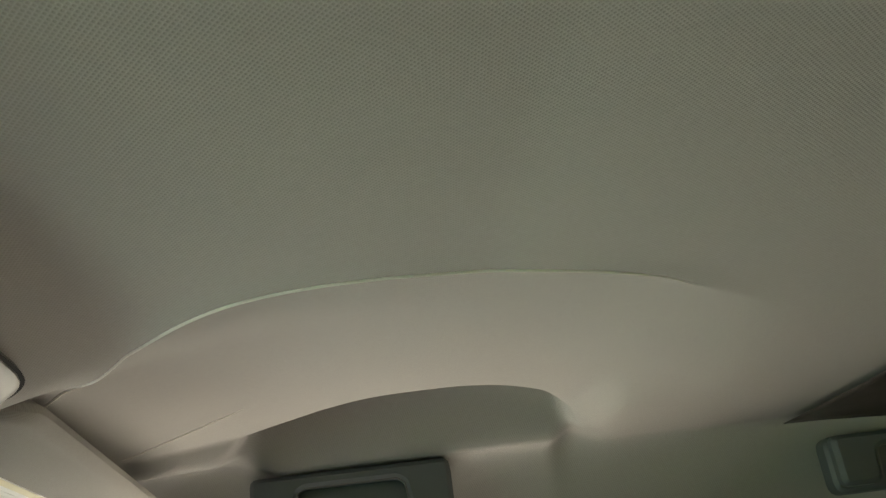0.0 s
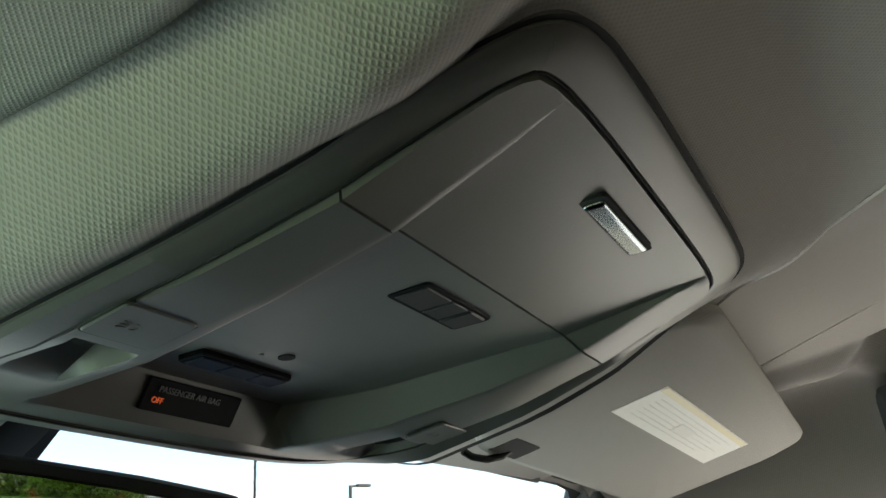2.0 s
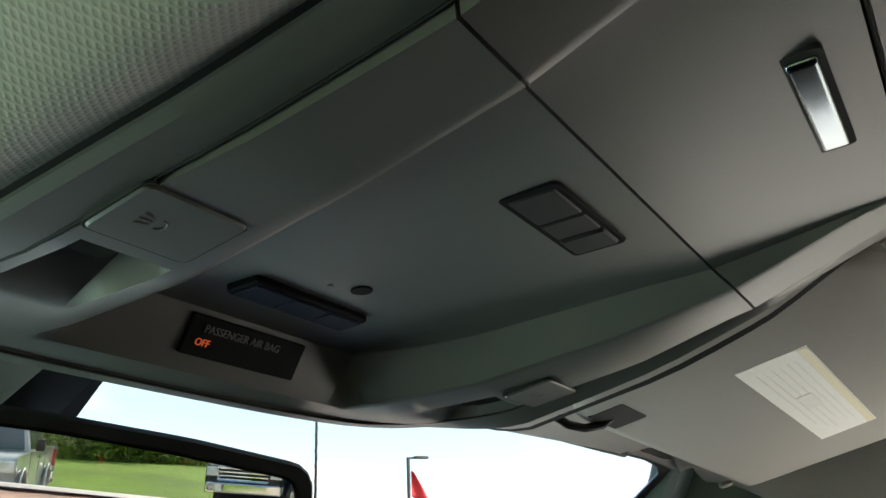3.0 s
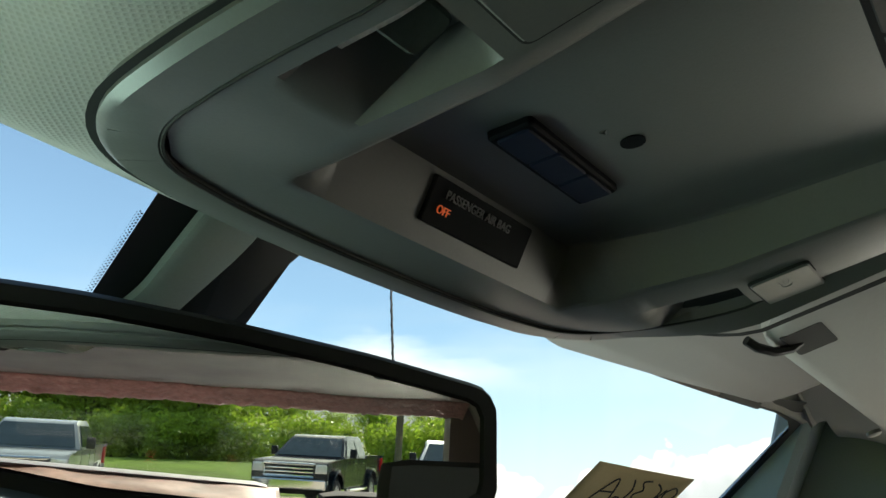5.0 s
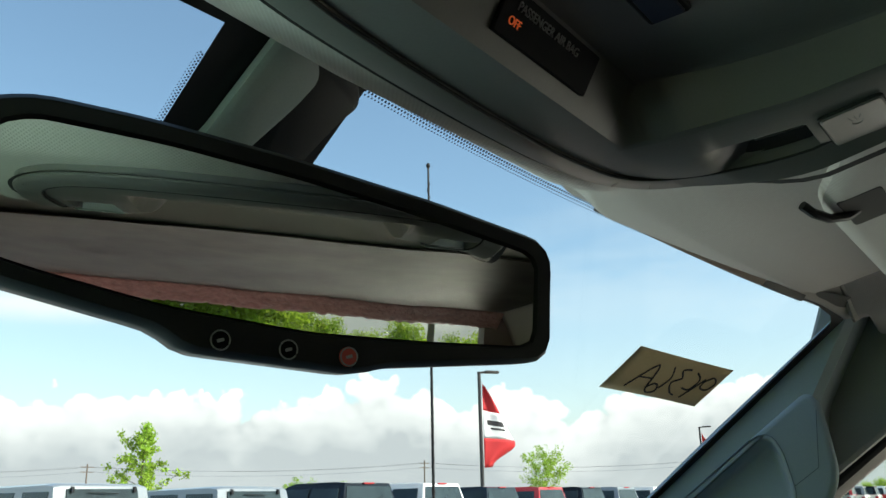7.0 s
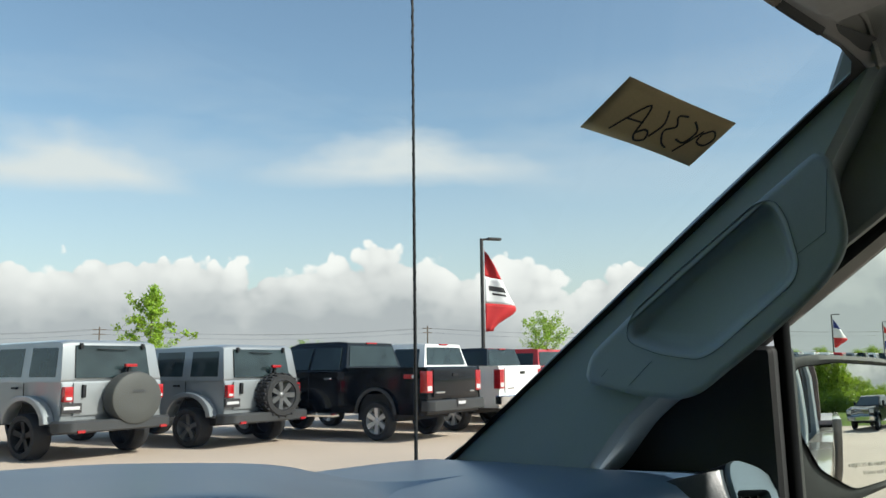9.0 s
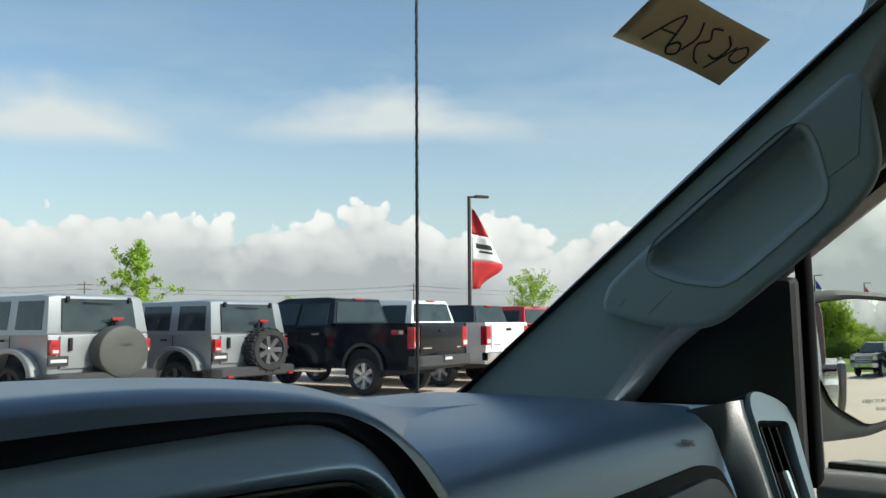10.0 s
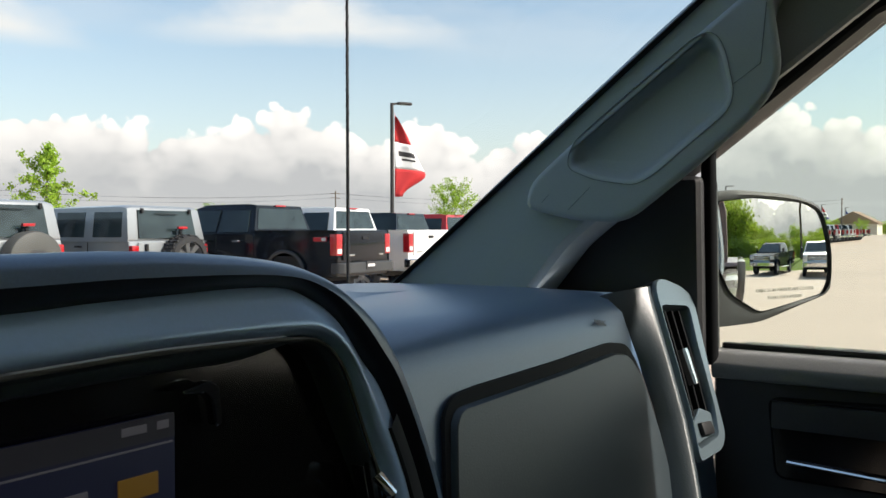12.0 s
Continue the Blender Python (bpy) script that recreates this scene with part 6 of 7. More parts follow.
    box(bm, (0, 2.085, 1.862), (0.34, 0.05, 0.032), 0.008)
    part("high_brake_lamp", bm, TAIL_RED, cab)
    # tail
    bm = bmesh.new()
    box(bm, (0, -0.012, 1.075), (1.56, 0.05, 0.52), 0.02)
    gate = part("tailgate", bm, paint, t)
    bm = bmesh.new()
    box(bm, (0, -0.045, 1.22), (0.22, 0.02, 0.06), 0.008)
    part("gate_handle", bm, BLACK, gate)
    for x, w in ((-0.55, 0.30), (0.62, 0.16)):
        bm = bmesh.new()
        box(bm, (x, -0.040, 0.90), (w, 0.008, 0.03), 0.003)
        part("badge_bar", bm, CHROME, gate)
    for s in (1, -1):
        bm = bmesh.new()
        box(bm, (s * 0.905, 0.05, 1.10), (0.20, 0.16, 0.40), 0.02)
        lamp = part("tail_lamp", bm, TAIL_RED, t)
        bm = bmesh.new()
        box(bm, (s * 0.905, -0.025, 0.98), (0.15, 0.02, 0.09), 0.006)
        part("reverse_lens", bm, LAMP_WHITE, lamp)
    bm = bmesh.new()
    prism(bm, rounded([(-1.0, -0.06), (-0.9, -0.17), (0.9, -0.17), (1.0, -0.06), (1.0, 0.12), (-1.0, 0.12)], 0.04, 3), "xy", 0.56, 0.76, 0.02)
    rb = part("rear_bumper", bm, bumper, t)
    bm = bmesh.new()
    box(bm, (0, -0.175, 0.70), (0.34, 0.02, 0.15), 0.006)
    plate = part("plate_panel", bm, INK, rb, "dark plate with pale print")
    bm = bmesh.new()
    box(bm, (0, -0.187, 0.70), (0.26, 0.006, 0.055), 0.002)
    part("plate_bar", bm, PLATE, plate)
    # nose
    bm = bmesh.new()
    box(bm, (0, L - 0.01, 0.98), (1.30, 0.08, 0.36), 0.03)
    grille = part("grille", bm, GAP, t)
    for zz in (0.84, 0.93, 1.02, 1.11):
        bm = bmesh.new()
        box(bm, (0, L + 0.035, zz), (1.26, 0.03, 0.035), 0.008)
        part("grille_bar", bm, CHROME, grille)
    bm = bmesh.new()
    tube(bm, [(-0.65, L + 0.03, 0.82), (-0.66, L + 0.03, 1.13), (0.66, L + 0.03, 1.13), (0.65, L + 0.03, 0.82), (-0.65, L + 0.03, 0.82)], 0.03, 8)
    part("grille_surround", bm, CHROME, grille)
    for s in (1, -1):
        bm = bmesh.new()
        box(bm, (s * 0.83, L - 0.03, 1.02), (0.30, 0.12, 0.22), 0.03)
        part("head_lamp", bm, LAMP_WHITE, t)
    bm = bmesh.new()
    prism(bm, rounded([(-1.0, L - 0.15), (-0.97, L + 0.05), (-0.7, L + 0.16), (0.7, L + 0.16), (0.97, L + 0.05), (1.0, L - 0.15)], 0.05, 3), "xy", 0.52, 0.76, 0.03)
    part("front_bumper", bm, CHROME, t)
    for s in (1, -1):
        bm = bmesh.new()
        box(bm, (s * 1.12, 3.98, 1.42), (0.18, 0.09, 0.24), 0.03)
        part("door_mirror", bm, BLACK if chrome_front else paint, t)
        for yy in (2.42, 3.30):
            bm = bmesh.new()
            box(bm, (s * 1.012, yy, 1.16), (0.03, 0.20, 0.035), 0.008)
            part("door_handle", bm, CHROME, t)
        for yy in (2.10, 2.97, 4.25):
            bm = bmesh.new()
            box(bm, (s * 1.0, yy, 0.94), (0.006, 0.012, 0.66))
            part("door_seam", bm, GAP, t)
        bm = bmesh.new()
        tube(bm, [(s * 1.03, 2.1, 0.48), (s * 1.05, 2.2, 0.46), (s * 1.05, 4.1, 0.46), (s * 1.03, 4.2, 0.48)], 0.045, 8)
        part("side_step", bm, CHROME, t)
        for wy in wheels:
            bm = bmesh.new()
            arc = [(s * 1.0, wy + 0.48 * math.cos(a), 0.50 + 0.47 * math.sin(a)) for a in steps(0, math.pi, 14)]
            tube(bm, arc, 0.035, 6)
            part("arch_lip", bm, GREY_PLASTIC if badge else paint, t)
            wheel(t, s * 0.86, wy, wr, 0.27, cab_rim, 6, s)
    for wy in wheels:
        bm = bmesh.new()
        box(bm, (0, wy, 0.62), (1.80, 1.0, 0.50))
        part("wheel_well", bm, GAP, t)
    if badge:
        for s in (1, -1):
            bm = bmesh.new()
            box(bm, (s * 1.003, 0.36, 1.20), (0.008, 0.30, 0.085), 0.02)
            part("side_badge", bm, TAIL_RED, t)
            bm = bmesh.new()
            box(bm, (s * 1.008, 0.27, 1.20), (0.008, 0.09, 0.06), 0.01)
            part("side_badge_inset", bm, PLATE, t)
    return t


def jeep(covered):
    """A boxy four-door off-roader, nose along +y, tail at y = 0."""
    t = thing("off_road_wagon", "silver boxy off-road wagon with " + ("a covered spare wheel" if covered else "a bare spare wheel") + " on its tail", "off-road vehicle", "parked vehicles")
    L, W, wr = 4.25, 1.62, 0.36
    wheels = (0.72, 3.66)
    top = [(L, 0.75), (L, 1.08), (L - 1.25, 1.18), (2.9, 1.20), (0.02, 1.20), (0.0, 1.16), (0.0, 0.66)]
    bm = bmesh.new()
    outl = car_side(0.02, L - 0.05, 0.53, top, wheels, 0.43)
    loft(bm, [[Vector((-W / 2 + 0.02, p[0], p[1])) for p in outl], [Vector((-W / 2, p[0], p[1])) for p in outl], [Vector((W / 2, p[0], p[1])) for p in outl], [Vector((W / 2 - 0.02, p[0], p[1])) for p in outl]], True, True, True)
    part("body", bm, SILVER, t)
    bm = bmesh.new()
    ca = rounded([(0.01, 1.19), (2.95, 1.19), (2.60, 1.76), (2.45, 1.815), (0.30, 1.845), (0.10, 1.82)], 0.05, 3)
    loft(bm, [[Vector((x * (1 - 0.085 * (p[1] - 1.19) / 0.65), p[0], p[1] - (0.03 if abs(x) > 0.8 and p[1] > 1.7 else 0))) for p in ca] for x in (-0.81, -0.70, 0.70, 0.81)], True, True, True)
    top_ob = part("hard_top", bm, SILVER, t)
    for s in (1, -1):
        for ya, yb in ((0.16, 0.80), (1.00, 1.66), (1.88, 2.60)):
            bm = bmesh.new()
            f = lambda yy, zz: Vector((s * (0.814 - 0.070 * (zz - 1.19) / 0.65), yy, zz))
            yt = yb - (0.30 if yb > 2.5 else 0.0)
            q = [f(ya, 1.27), f(yb, 1.27), f(yt, 1.72), f(ya + (0.03 if ya < 0.2 else 0), 1.72)]
            loft(bm, [q, [Vector((p.x - s * 0.02, p.y, p.z)) for p in q]], True, True, True)
            part("side_window", bm, CAR_GLASS, top_ob)
        for yy in (0.90, 1.78, 2.68):
            bm = bmesh.new()
            box(bm, (s * 0.812, yy, 0.93), (0.008, 0.012, 0.50))
            part("door_seam", bm, GAP, t)
        for yy in (1.10, 1.98):
            bm = bmesh.new()
            box(bm, (s * 0.83, yy, 1.10), (0.03, 0.14, 0.035), 0.008)
            part("door_handle", bm, BLACK, t)
        for wy in wheels:
            bm = bmesh.new()
            arc_o = [(wy + 0.57 * math.cos(a), 0.55 + 0.44 * math.sin(a)) for a in steps(0.05, math.pi - 0.05, 14)]
            arc_i = [(wy + 0.46 * math.cos(a), 0.53 + 0.38 * math.sin(a)) for a in steps(0.05, math.pi - 0.05, 14)]
            poly = arc_o + arc_i[::-1]
            prism(bm, poly, "yz", s * 0.79, s * 0.945, 0.012)
            part("fender_flare", bm, SILVER, t)
            wheel(t, s * 0.80, wy, wr, 0.26, BLACK if covered else ALLOY_DARK, 5, s)
        bm = bmesh.new()
        box(bm, (s * 0.735, -0.03, 1.01), (0.13, 0.09, 0.23), 0.015)
        lamp = part("tail_lamp", bm, TAIL_RED, t)
        bm = bmesh.new()
        box(bm, (s * 0.735, -0.078, 0.945), (0.085, 0.012, 0.045), 0.004)
        part("reverse_lens", bm, LAMP_WHITE, lamp)
        bm = bmesh.new()
        box(bm, (s * 0.50, 0.045, 1.745), (0.045, 0.04, 0.09), 0.01)
        part("glass_hinge", bm, BLACK, top_ob)
        bm = bmesh.new()
        box(bm, (s * 0.95, 2.55, 1.30), (0.18, 0.09, 0.16), 0.03)
        part("door_mirror", bm, BLACK, t)
        bm = bmesh.new()
        box(bm, (s * 0.66, -0.275, 0.455), (0.11, 0.03, 0.045), 0.01)
        part("bumper_reflector", bm, TAIL_RED, t)
    for wy in wheels:
        bm = bmesh.new()
        box(bm, (0, wy, 0.62), (1.50, 0.92, 0.46))
        part("wheel_well", bm, GAP, t)
    bm = bmesh.new()
    loft(bm, [[Vector(p) for p in ((-0.60, -0.010, 1.25), (0.60, -0.010, 1.25), (0.565, 0.070, 1.755), (-0.565, 0.070, 1.755))], [Vector(p) for p in ((-0.60, 0.05, 1.25), (0.60, 0.05, 1.25), (0.565, 0.12, 1.755), (-0.565, 0.12, 1.755))]], True, True, True)
    part("back_window", bm, CAR_GLASS, top_ob)
    bm = bmesh.new()
    tube(bm, [(-0.25, 0.03, 1.70), (0.05, 0.02, 1.69), (0.22, 0.025, 1.685)], 0.008, 6)
    part("wiper", bm, BLACK, top_ob)
    bm = bmesh.new()
    box(bm, (0, -0.018, 0.93), (1.28, 0.03, 0.50), 0.015)
    part("tail_door", bm, SILVER, t)
    for zz in (0.80, 1.05):
        bm = bmesh.new()
        box(bm, (0.60, -0.045, zz), (0.14, 0.03, 0.06), 0.01)
        part("door_hinge", bm, BLACK, t)
    bm = bmesh.new()
    box(bm, (-0.50, -0.05, 1.05), (0.05, 0.05, 0.20), 0.015)
    part("door_handle", bm, BLACK, t)
    bm = bmesh.new()
    box(bm, (-0.68, -0.055, 0.80), (0.30, 0.02, 0.15), 0.006)
    plate = part("number_plate", bm, INK, t, "dark plate with pale print")
    bm = bmesh.new()
    box(bm, (-0.68, -0.068, 0.80), (0.24, 0.006, 0.05), 0.004)
    part("plate_bar", bm, PLATE, plate)
    bm = bmesh.new()
    prism(bm, rounded([(-0.90, -0.10), (-0.78, -0.26), (0.78, -0.26), (0.90, -0.10), (0.90, 0.10), (-0.90, 0.10)], 0.05, 3), "xy", 0.43, 0.61, 0.025)
    part("rear_bumper", bm, GREY_PLASTIC, t)
    # spare wheel carried on the tail door
    if covered:
        bm = bmesh.new()
        m = Matrix.Translation((0.20, -0.16, 0.92)) @ Matrix.Rotation(radians(90), 4, "X")
        lathe(bm, [(0.37, -0.12), (0.418, -0.08), (0.425, 0.06), (0.405, 0.12), (0.37, 0.138), (0.20, 0.146), (0.01, 0.147)], m, 40)
        cov = part("spare_cover", bm, COVER, t, "grey vinyl spare wheel cover")
        bm = bmesh.new()
        box(bm, (0.20, -0.307, 1.03), (0.20, 0.004, 0.045), 0.006)
        part("cover_mark", bm, GREY_PLASTIC, cov)
    else:
        spare = wheel(t, 0.20, -0.16, 0.405, 0.27, ALLOY_DARK, 7, 1, z=0.90, axis="X")
        bm = bmesh.new()
        for k in range(34):
            a = 2 * math.pi * k / 34
            turn = Matrix.Translation((0.20, -0.16, 0.90)) @ Matrix.Rotation(a, 4, "Y")
            box(bm, (0, -0.075 + 0.03 * (k % 2), 0.402), (0.044, 0.10, 0.034), 0.006, turn, 1)
            box(bm, (0, 0.05 + 0.03 * (k % 2), 0.402), (0.044, 0.08, 0.034), 0.006, turn, 1)
        part("tread_blocks", bm, RUBBER, spare)
    bm = bmesh.new()
    box(bm, (0.20, -0.10, 1.44), (0.19, 0.05, 0.05), 0.01)
    part("high_brake_lamp", bm, TAIL_RED, t)
    bm = bmesh.new()
    box(bm, (0.20, -0.06, 1.36), (0.05, 0.05, 0.20), 0.01)
    part("lamp_bracket", bm, BLACK, t)
    return t


HEAD = 7.0   # the parked row's heading, degrees left of straight ahead


def park(v, x, y, head=HEAD, lift=0.0):
    """Sets a vehicle so that the rear left corner stands at x, y."""
    w = 0.82 if v.name.startswith("off") else 0.98
    v.matrix_basis = pose(x, y, lift, 0, 0, head) @ Matrix.Translation((w, 0, 0))
    return v


for v, x, y in ((jeep(True), 6.82, 13.85), (jeep(False), 9.70, 13.5)):
    park(v, x, y)
    v.matrix_basis = v.matrix_basis @ Matrix.Diagonal((1.21, 1.16, 1.065 if x < 8 else 1.03, 1))
black_truck = park(pickup("pickup", "black crew-cab pickup with flared arches and five-spoke wheels", BLACK_PAINT, badge=True, bumper=GREY_PLASTIC), 12.40, 11.05)
white_truck = park(pickup("pickup", "white crew-cab pickup with chrome rear bumper", WHITE_PAINT), 15.15, 11.35)
navy_truck = park(pickup("pickup", "dark blue crew-cab pickup in the parked row", NAVY_PAINT, badge=True), 18.0, 11.7)
red_truck = park(pickup("pickup", "bright red crew-cab pickup in the parked row", RED_PAINT), 20.8, 12.0)
silver_truck = park(pickup("pickup", "silver crew-cab pickup in the parked row", SILVER), 26.4, 12.6)
park(copy_thing(black_truck, Matrix()), 23.6, 12.3)
for v in (black_truck, white_truck):
    v.matrix_basis = v.matrix_basis @ Matrix.Diagonal((1, 1, 1.045, 1))
cycle = (white_truck, red_truck, silver_truck, black_truck, white_truck, navy_truck, silver_truck, white_truck)
for i in range(30):
    park(copy_thing(cycle[i % 8], Matrix()), 29.2 + i * 3.1, 12.7 + i * 0.12, HEAD + random.uniform(-1, 1))
for i, v in enumerate((silver_truck, white_truck, black_truck)):
    park(copy_thing(v, Matrix()), 5.1 - i * 2.9, 16.2 + i * 0.6)

# trucks behind, facing this way
behind = pickup("pickup", "dark pickup with bright chrome grille standing behind on the lot", NAVY_PAINT, glass_mat=CAR_GLASS, group="vehicles behind")
park(behind, 4.35, -27.5, 26)
b2 = copy_thing(silver_truck, Matrix())
park(b2, -3.8, -23.5, 2)
b3 = copy_thing(white_truck, Matrix())
park(b3, 6.9, -25.5, 14)

# ---- poles, flags, wires ----
def lamp_pole(x, y, height, colours, turn):
    p = thing("lamp_pole", "dark bronze car-park lamp pole", "lamp post", "lamp poles")
    bm = bmesh.new()
    tube(bm, [(x, y, 0), (x, y, height * 0.5), (x, y, height)], 0.085, 10, taper=0.85)
    part("pole", bm, POLE, p)
    bm = bmesh.new()
    c, s = math.cos(turn), math.sin(turn)
    m = Matrix.Translation((x, y, height)) @ Matrix.Rotation(turn, 4, "Z")
    tube(bm, [m @ Vector((0, 0, -0.04)), m @ Vector((0.35, 0, 0.0))], 0.045, 8)
    prism(bm, rounded([(0.25, -0.17), (0.85, -0.14), (0.92, 0.0), (0.85, 0.14), (0.25, 0.17)], 0.05, 3), "xy", -0.05, 0.05, 0.02, m)
    part("lamp_head", bm, POLE, p)
    f = thing("flag", ("red and white" if colours[0] is FLAG_RED else "red, white and blue") + " banner flying from a lamp pole", "flag", "flags")
    top, drop, reach = height - 0.40, 3.5, 1.45
    m2 = Matrix.Translation((x, y, 0)) @ Matrix.Rotation(turn, 4, "Z")
    def cloth(u, v):
        r = reach * (0.05 + 0.95 * min(1.0, v * 1.45)) * (1 - 0.72 * smooth(0.72, 1.0, v))
        return m2 @ Vector((0.12 + r * u, 0.16 * math.sin(5.0 * u + 3.0 * v) * u, top - drop * v - 0.25 * u * (1 - v) + 0.05 * math.sin(9 * v) * u))
    cuts = (0.0, 0.34, 0.66, 1.0)
    for k in range(3):
        bm = bmesh.new()
        grid(bm, steps(0, 1, 14), steps(cuts[k], cuts[k + 1], 8), cloth)
        ob = part("stripe", bm, colours[k], f)
        ob.modifiers.new("thickness", "SOLIDIFY").thickness = 0.004
        if k == 1 and colours[0] is FLAG_RED:
            for (ua, ub, va, vb) in ((0.18, 0.86, 0.44, 0.50), (0.28, 0.80, 0.525, 0.55)):
                bm = bmesh.new()
                grid(bm, steps(ua, ub, 10), steps(va, vb, 3), lambda u, v: cloth(u, v) + m2.to_3x3() @ Vector((0, -0.012, 0)))
                part("lettering_bar", bm, INK, ob)
    return p


lamp_pole(-0.09 + 36 * 0.7939, 0.11 + 36 * 0.6080, 6.70, (FLAG_RED, FLAG_WHITE, FLAG_RED), -0.55)
for dx, dy, r in ((0.9164, 0.4003, 72), (0.9618, 0.2737, 112), (0.9737, 0.2277, 140), (0.9798, 0.2002, 172), (0.9838, 0.1794, 206), (0.9875, 0.157, 240)):
    lamp_pole(-0.09 + r * dx, 0.11 + r * dy, 6.7, (FLAG_BLUE, FLAG_WHITE, FLAG_RED) if r in (112, 172, 240) else (FLAG_RED, FLAG_WHITE, FLAG_BLUE), -1.2)


def utility_pole(x, y, h):
    u = thing("utility_pole", "weathered wooden utility pole with crossarm", "utility pole", "utility poles")
    bm = bmesh.new()
    tube(bm, [(x, y, 0), (x, y, h)], 0.16, 8, taper=0.7)
    part("post", bm, WOOD_POLE, u)
    for d in (0.5, 1.3):
        bm = bmesh.new()
        box(bm, (x, y, h - d), (2.4, 0.14, 0.14), 0.02)
        part("crossarm", bm, WOOD_POLE, u)
    return (x, y, h - 0.45)


line = [utility_pole(*p) for p in ((30, 150, 8.5), (75, 140, 8.5), (120, 105, 8.5), (165, 70, 8.5), (215, 35, 8.5))]
for dz, dx in ((0.0, -1.0), (0.0, 1.0), (-0.8, 0.0)):
    cable = thing("overhead_cable", "thin dark overhead power cable between poles", "cable", "cables")
    for (xa, ya, za), (xb, yb, zb) in zip(line, line[1:]):
        bm = bmesh.new()
        tube(bm, [(xa + (xb - xa) * t + dx, ya + (yb - ya) * t, za + (zb - za) * t + dz - 1.1 * 4 * t * (1 - t)) for t in steps(0, 1, 10)], 0.014, 4)
        part("span", bm, POLE, cable)
# a lone pole and wire in the woods behind
utility_pole(8.4, -34, 11.0)

# ---- trees ----
def leaf_clump(verts, faces, c, spread, count, size, rng):
    for _ in range(count):
        d = Vector((rng.gauss(0, 1), rng.gauss(0, 1), rng.gauss(0, 0.8)))
        p = c + d * spread * 0.5
        a = Vector((rng.gauss(0, 1), rng.gauss(0, 1), rng.gauss(0, 1))).normalized()
        b = a.cross(Vector((rng.gauss(0, 1), rng.gauss(0, 1), rng.gauss(0, 1)))).normalized()
        s = size * rng.uniform(0.6, 1.3)
        k = len(verts)
        verts += [p - a * s, p + b * s * 0.55, p + a * s, p - b * s * 0.55]
        faces.append((k, k + 1, k + 2, k + 3))


def tree(seed, height, crown_r, trunk_r, base, limbs, leaves, leaf, leaf_mat, label, group, upright=0.5, clump=0.5, cone=0.0):
    """A tapered trunk with limbs and a loose crown of single leaves round the twig ends."""
    rng = random.Random(seed)
    t = thing("tree", label, "tree", group)
    bm = bmesh.new()
    stem = [Vector((0.10 * height * 0.1 * math.sin(i * 1.1 + seed), 0.10 * height * 0.1 * math.cos(i * 0.9 + seed), height * 0.93 * i / 7)) for i in range(8)]
    stem[0] = Vector((0, 0, 0))
    tube(bm, stem, trunk_r, 8, taper=0.15)
    tips = []
    for i in range(limbs):
        h = base + (0.97 - base) * (i + rng.random()) / limbs
        o = stem[0].lerp(stem[-1], h)
        k = min(6, int(h * 7))
        o = stem[k].lerp(stem[k + 1], h * 7 - k)
        a = i * 2.4 + rng.uniform(-0.4, 0.4)
        reach = crown_r * (0.35 + 0.75 * math.sin(math.pi * min(1, (1.0 - h) / (1 - base) * 0.85 + 0.12))) * rng.uniform(0.7, 1.15)
        reach = reach * (1 - cone) + cone * crown_r * (0.18 + 0.95 * (1.0 - h) / (1 - base)) * rng.uniform(0.6, 1.2)
        end = o + Vector((math.cos(a) * reach, math.sin(a) * reach, reach * upright * rng.uniform(0.6, 1.4)))
        bend = o.lerp(end, 0.5) + Vector((0, 0, -0.06 * reach))
        tube(bm, [o, bend, end], trunk_r * 0.35 * (1.1 - h * 0.6), 5, taper=0.25)
        tips += [end, o.lerp(end, 0.65), bend]
        for _ in range(2):
            q = o.lerp(end, rng.uniform(0.4, 0.9))
            e2 = q + Vector((rng.uniform(-1, 1), rng.uniform(-1, 1), rng.uniform(0.0, 1.2))) * reach * 0.35
            tube(bm, [q, e2], trunk_r * 0.12, 4, taper=0.3)
            tips.append(e2)
    tips.append(stem[-1])
    part("trunk", bm, BARK, t)
    verts, faces = [], []
    for p in tips:
        leaf_clump(verts, faces, p, clump * rng.uniform(0.6, 1.3), leaves // len(tips), leaf, rng)
    me = bpy.data.meshes.new("crown")
    me.from_pydata([tuple(v) for v in verts], [], faces)
    me.materials.append(leaf_mat)
    c = new("crown", me)
    c.parent = t
    return t


young = tree(3, 4.25, 0.98, 0.045, 0.36, 22, 4300, 0.054, LEAF_SPRING, "slim young tree in fresh spring leaf behind the cars", "young trees", 0.60, 0.15, 1.0)
young.matrix_basis = pose(-0.09 + 28.5 * 0.5187, 0.11 + 28.5 * 0.8550, 0, 0, 0, 40)
low = tree(8, 3.5, 1.15, 0.05, 0.36, 17, 4000, 0.060, LEAF_SPRING, "spreading young tree in fresh spring leaf behind the cars", "young trees", 0.75, 0.28)
low.matrix_basis = pose(-0.09 + 46 * 0.8347, 0.11 + 46 * 0.5507, 0, 0, 0, 10)
for r, px, py, rot in ((60, 0.655, 0.755, 30), (75, 0.70, 0.714, 90), (80, 0.52, 0.854, 10), (150, 0.985, 0.171, 50), (170, 0.99, 0.141, 120), (185, 0.978, 0.208, 170)):
    copy_thing(low, pose(-0.09 + r * px, 0.11 + r * py, -1.0, 0, 0, rot))

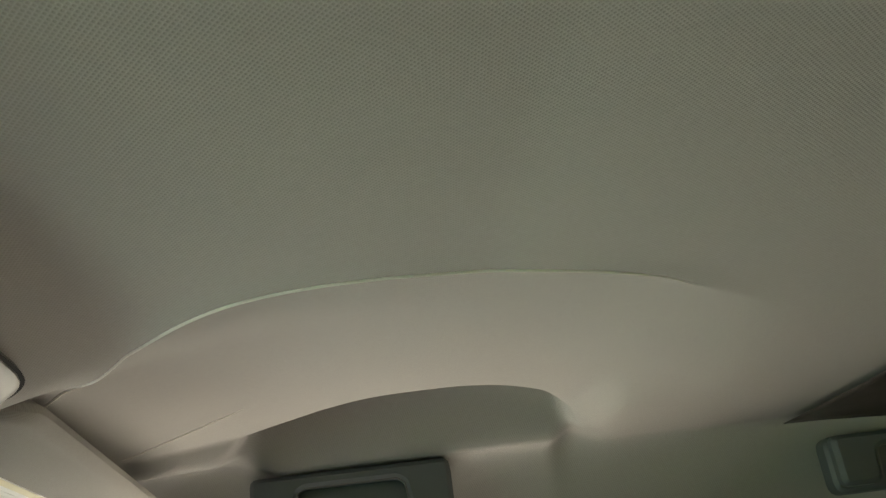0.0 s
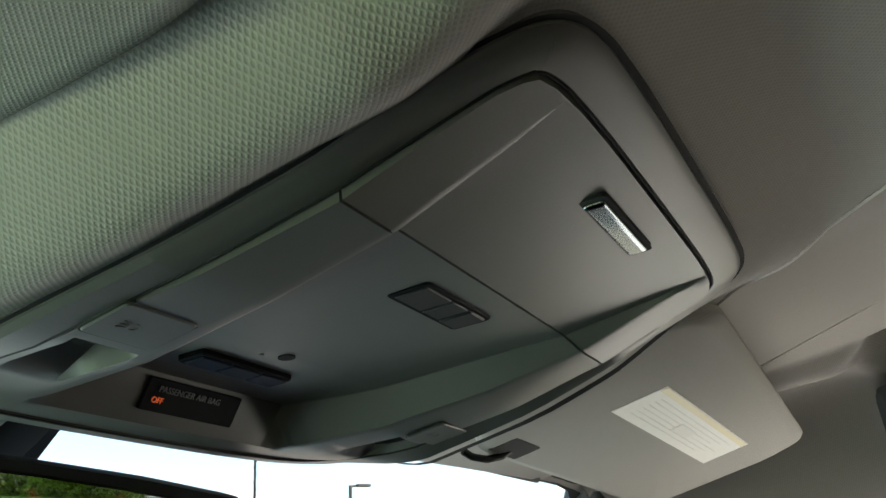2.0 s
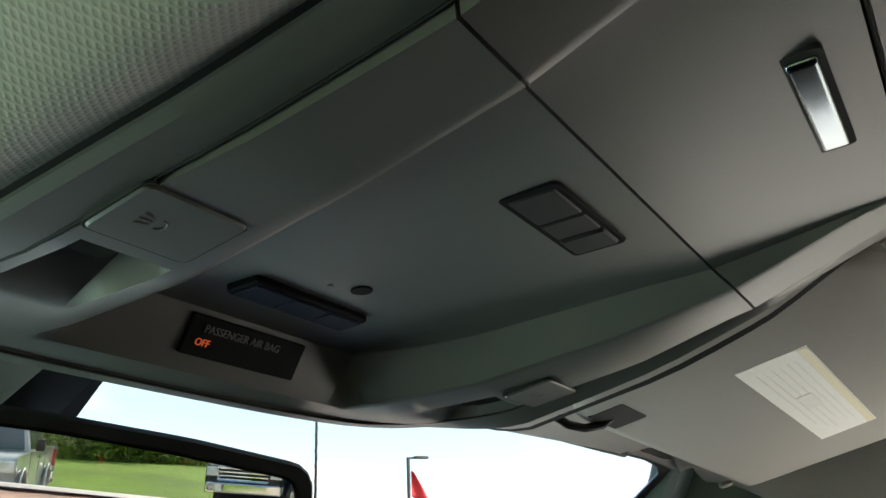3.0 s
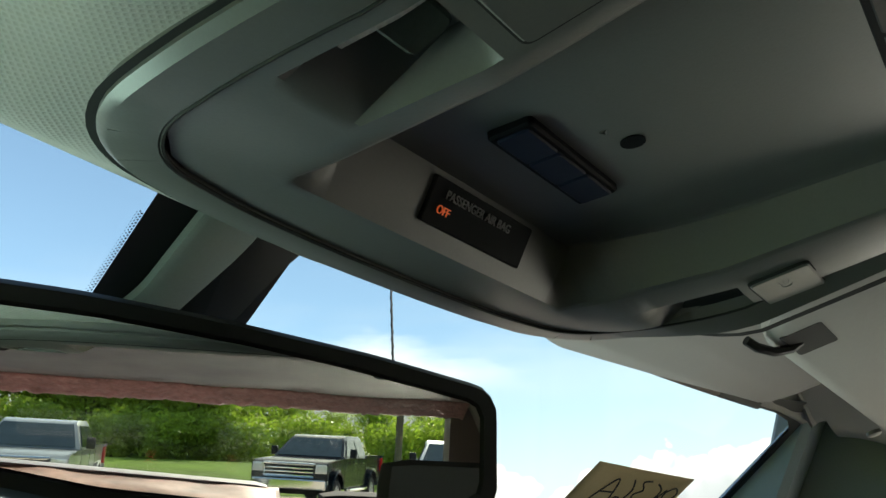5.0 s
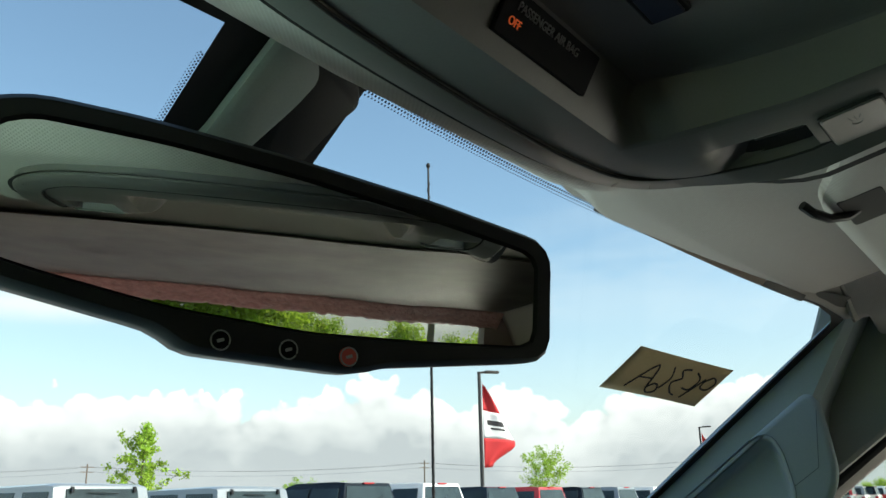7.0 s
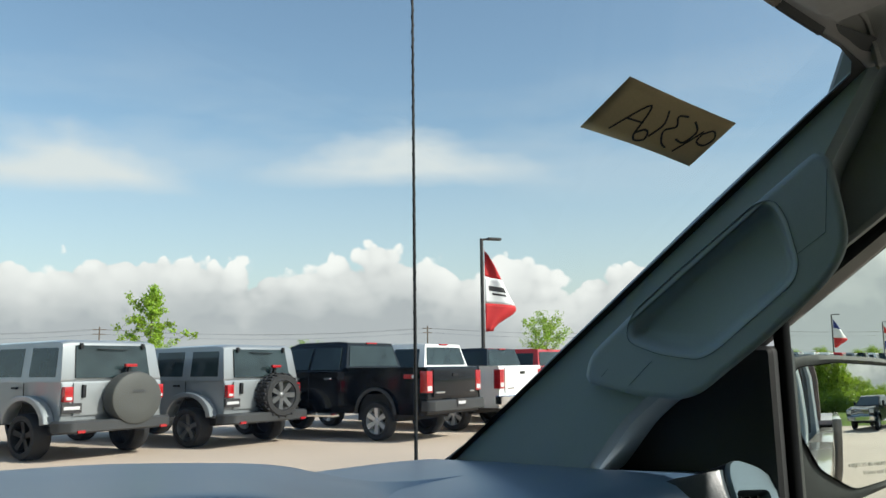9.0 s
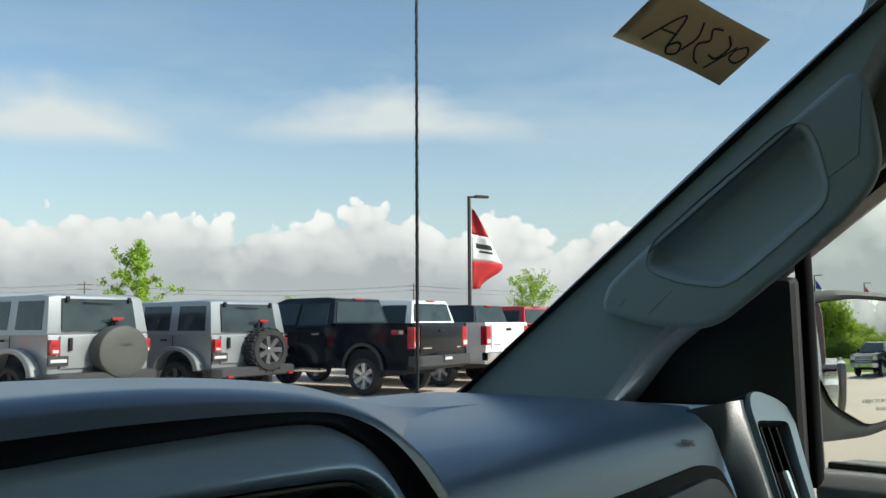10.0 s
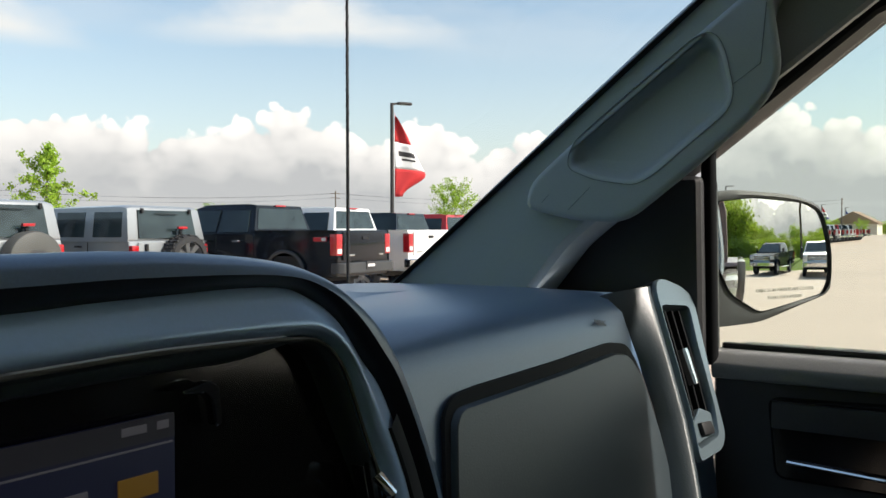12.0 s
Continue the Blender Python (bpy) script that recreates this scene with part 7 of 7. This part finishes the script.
# woods behind: a few kinds of tree, copied along the verge
kinds = [tree(20 + k, h, r, 0.16, 0.08, 30, 5200, 0.20, LEAF_WOOD, "leafy woodland tree behind the grassy verge", "woodland edge", 0.55, 1.25)
         for k, (h, r) in enumerate(((8.0, 2.6), (6.2, 2.4), (9.5, 2.8)))]
bush = tree(31, 3.0, 1.9, 0.06, 0.05, 22, 2600, 0.18, LEAF_WOOD, "low leafy bush at the woodland edge", "woodland edge", 0.5, 1.0)
rng = random.Random(5)
spots = []
for row in range(3):
    x = -48 + row * 0.9
    while x < 62:
        spots.append((x + rng.uniform(-0.7, 0.7), -46 - row * 4.2 + rng.uniform(-1.6, 1.6), row))
        x += rng.uniform(2.3, 4.0)
used = set()
for i, (x, y, row) in enumerate(spots):
    src = bush if row == 0 and rng.random() < 0.6 else rng.choice(kinds)
    s = rng.uniform(0.6, 0.98) * (1 - 0.48 * smooth(0.5, 4.0, x))
    m = pose(x, y, 0.45, 0, 0, rng.uniform(0, 360)) @ Matrix.Diagonal((s, s, s, 1))
    if src not in used:
        used.add(src)
        src.matrix_basis = m
    else:
        ob = copy_thing(src, m)
        ob.matrix_basis = m
for x in steps(-40, 46, 40):
    copy_thing(bush, pose(x + rng.uniform(-1, 1), -42.5 + rng.uniform(-1, 1), 0.35, 0, 0, rng.uniform(0, 360)))
# unseen trees on the driver's side lawn, added to screen sky from the window
for i in range(9):
    copy_thing(kinds[i % 3], pose(-9.5 + rng.uniform(-1, 1), -6 + i * 2.8, 0, 0, 0, rng.uniform(0, 360)))

# far tree belt and a tan-roofed house beyond the end of the row
for i in range(26):
    copy_thing(kinds[i % 3], pose(250 + rng.uniform(-8, 8), -30 + i * 4.6, -2.5, 0, 0, rng.uniform(0, 360)))
house = thing("house", "far cream house with a tan gabled roof", "house")
bm = bmesh.new()
box(bm, (222, 33, 1.3), (9, 10, 2.6))
part("wall", bm, WALL_CREAM, house)
bm = bmesh.new()
prism(bm, [(27.5, 2.5), (33, 5.4), (38.5, 2.5)], "yz", 217, 227, 0.05)
part("roof", bm, ROOF_TAN, house)
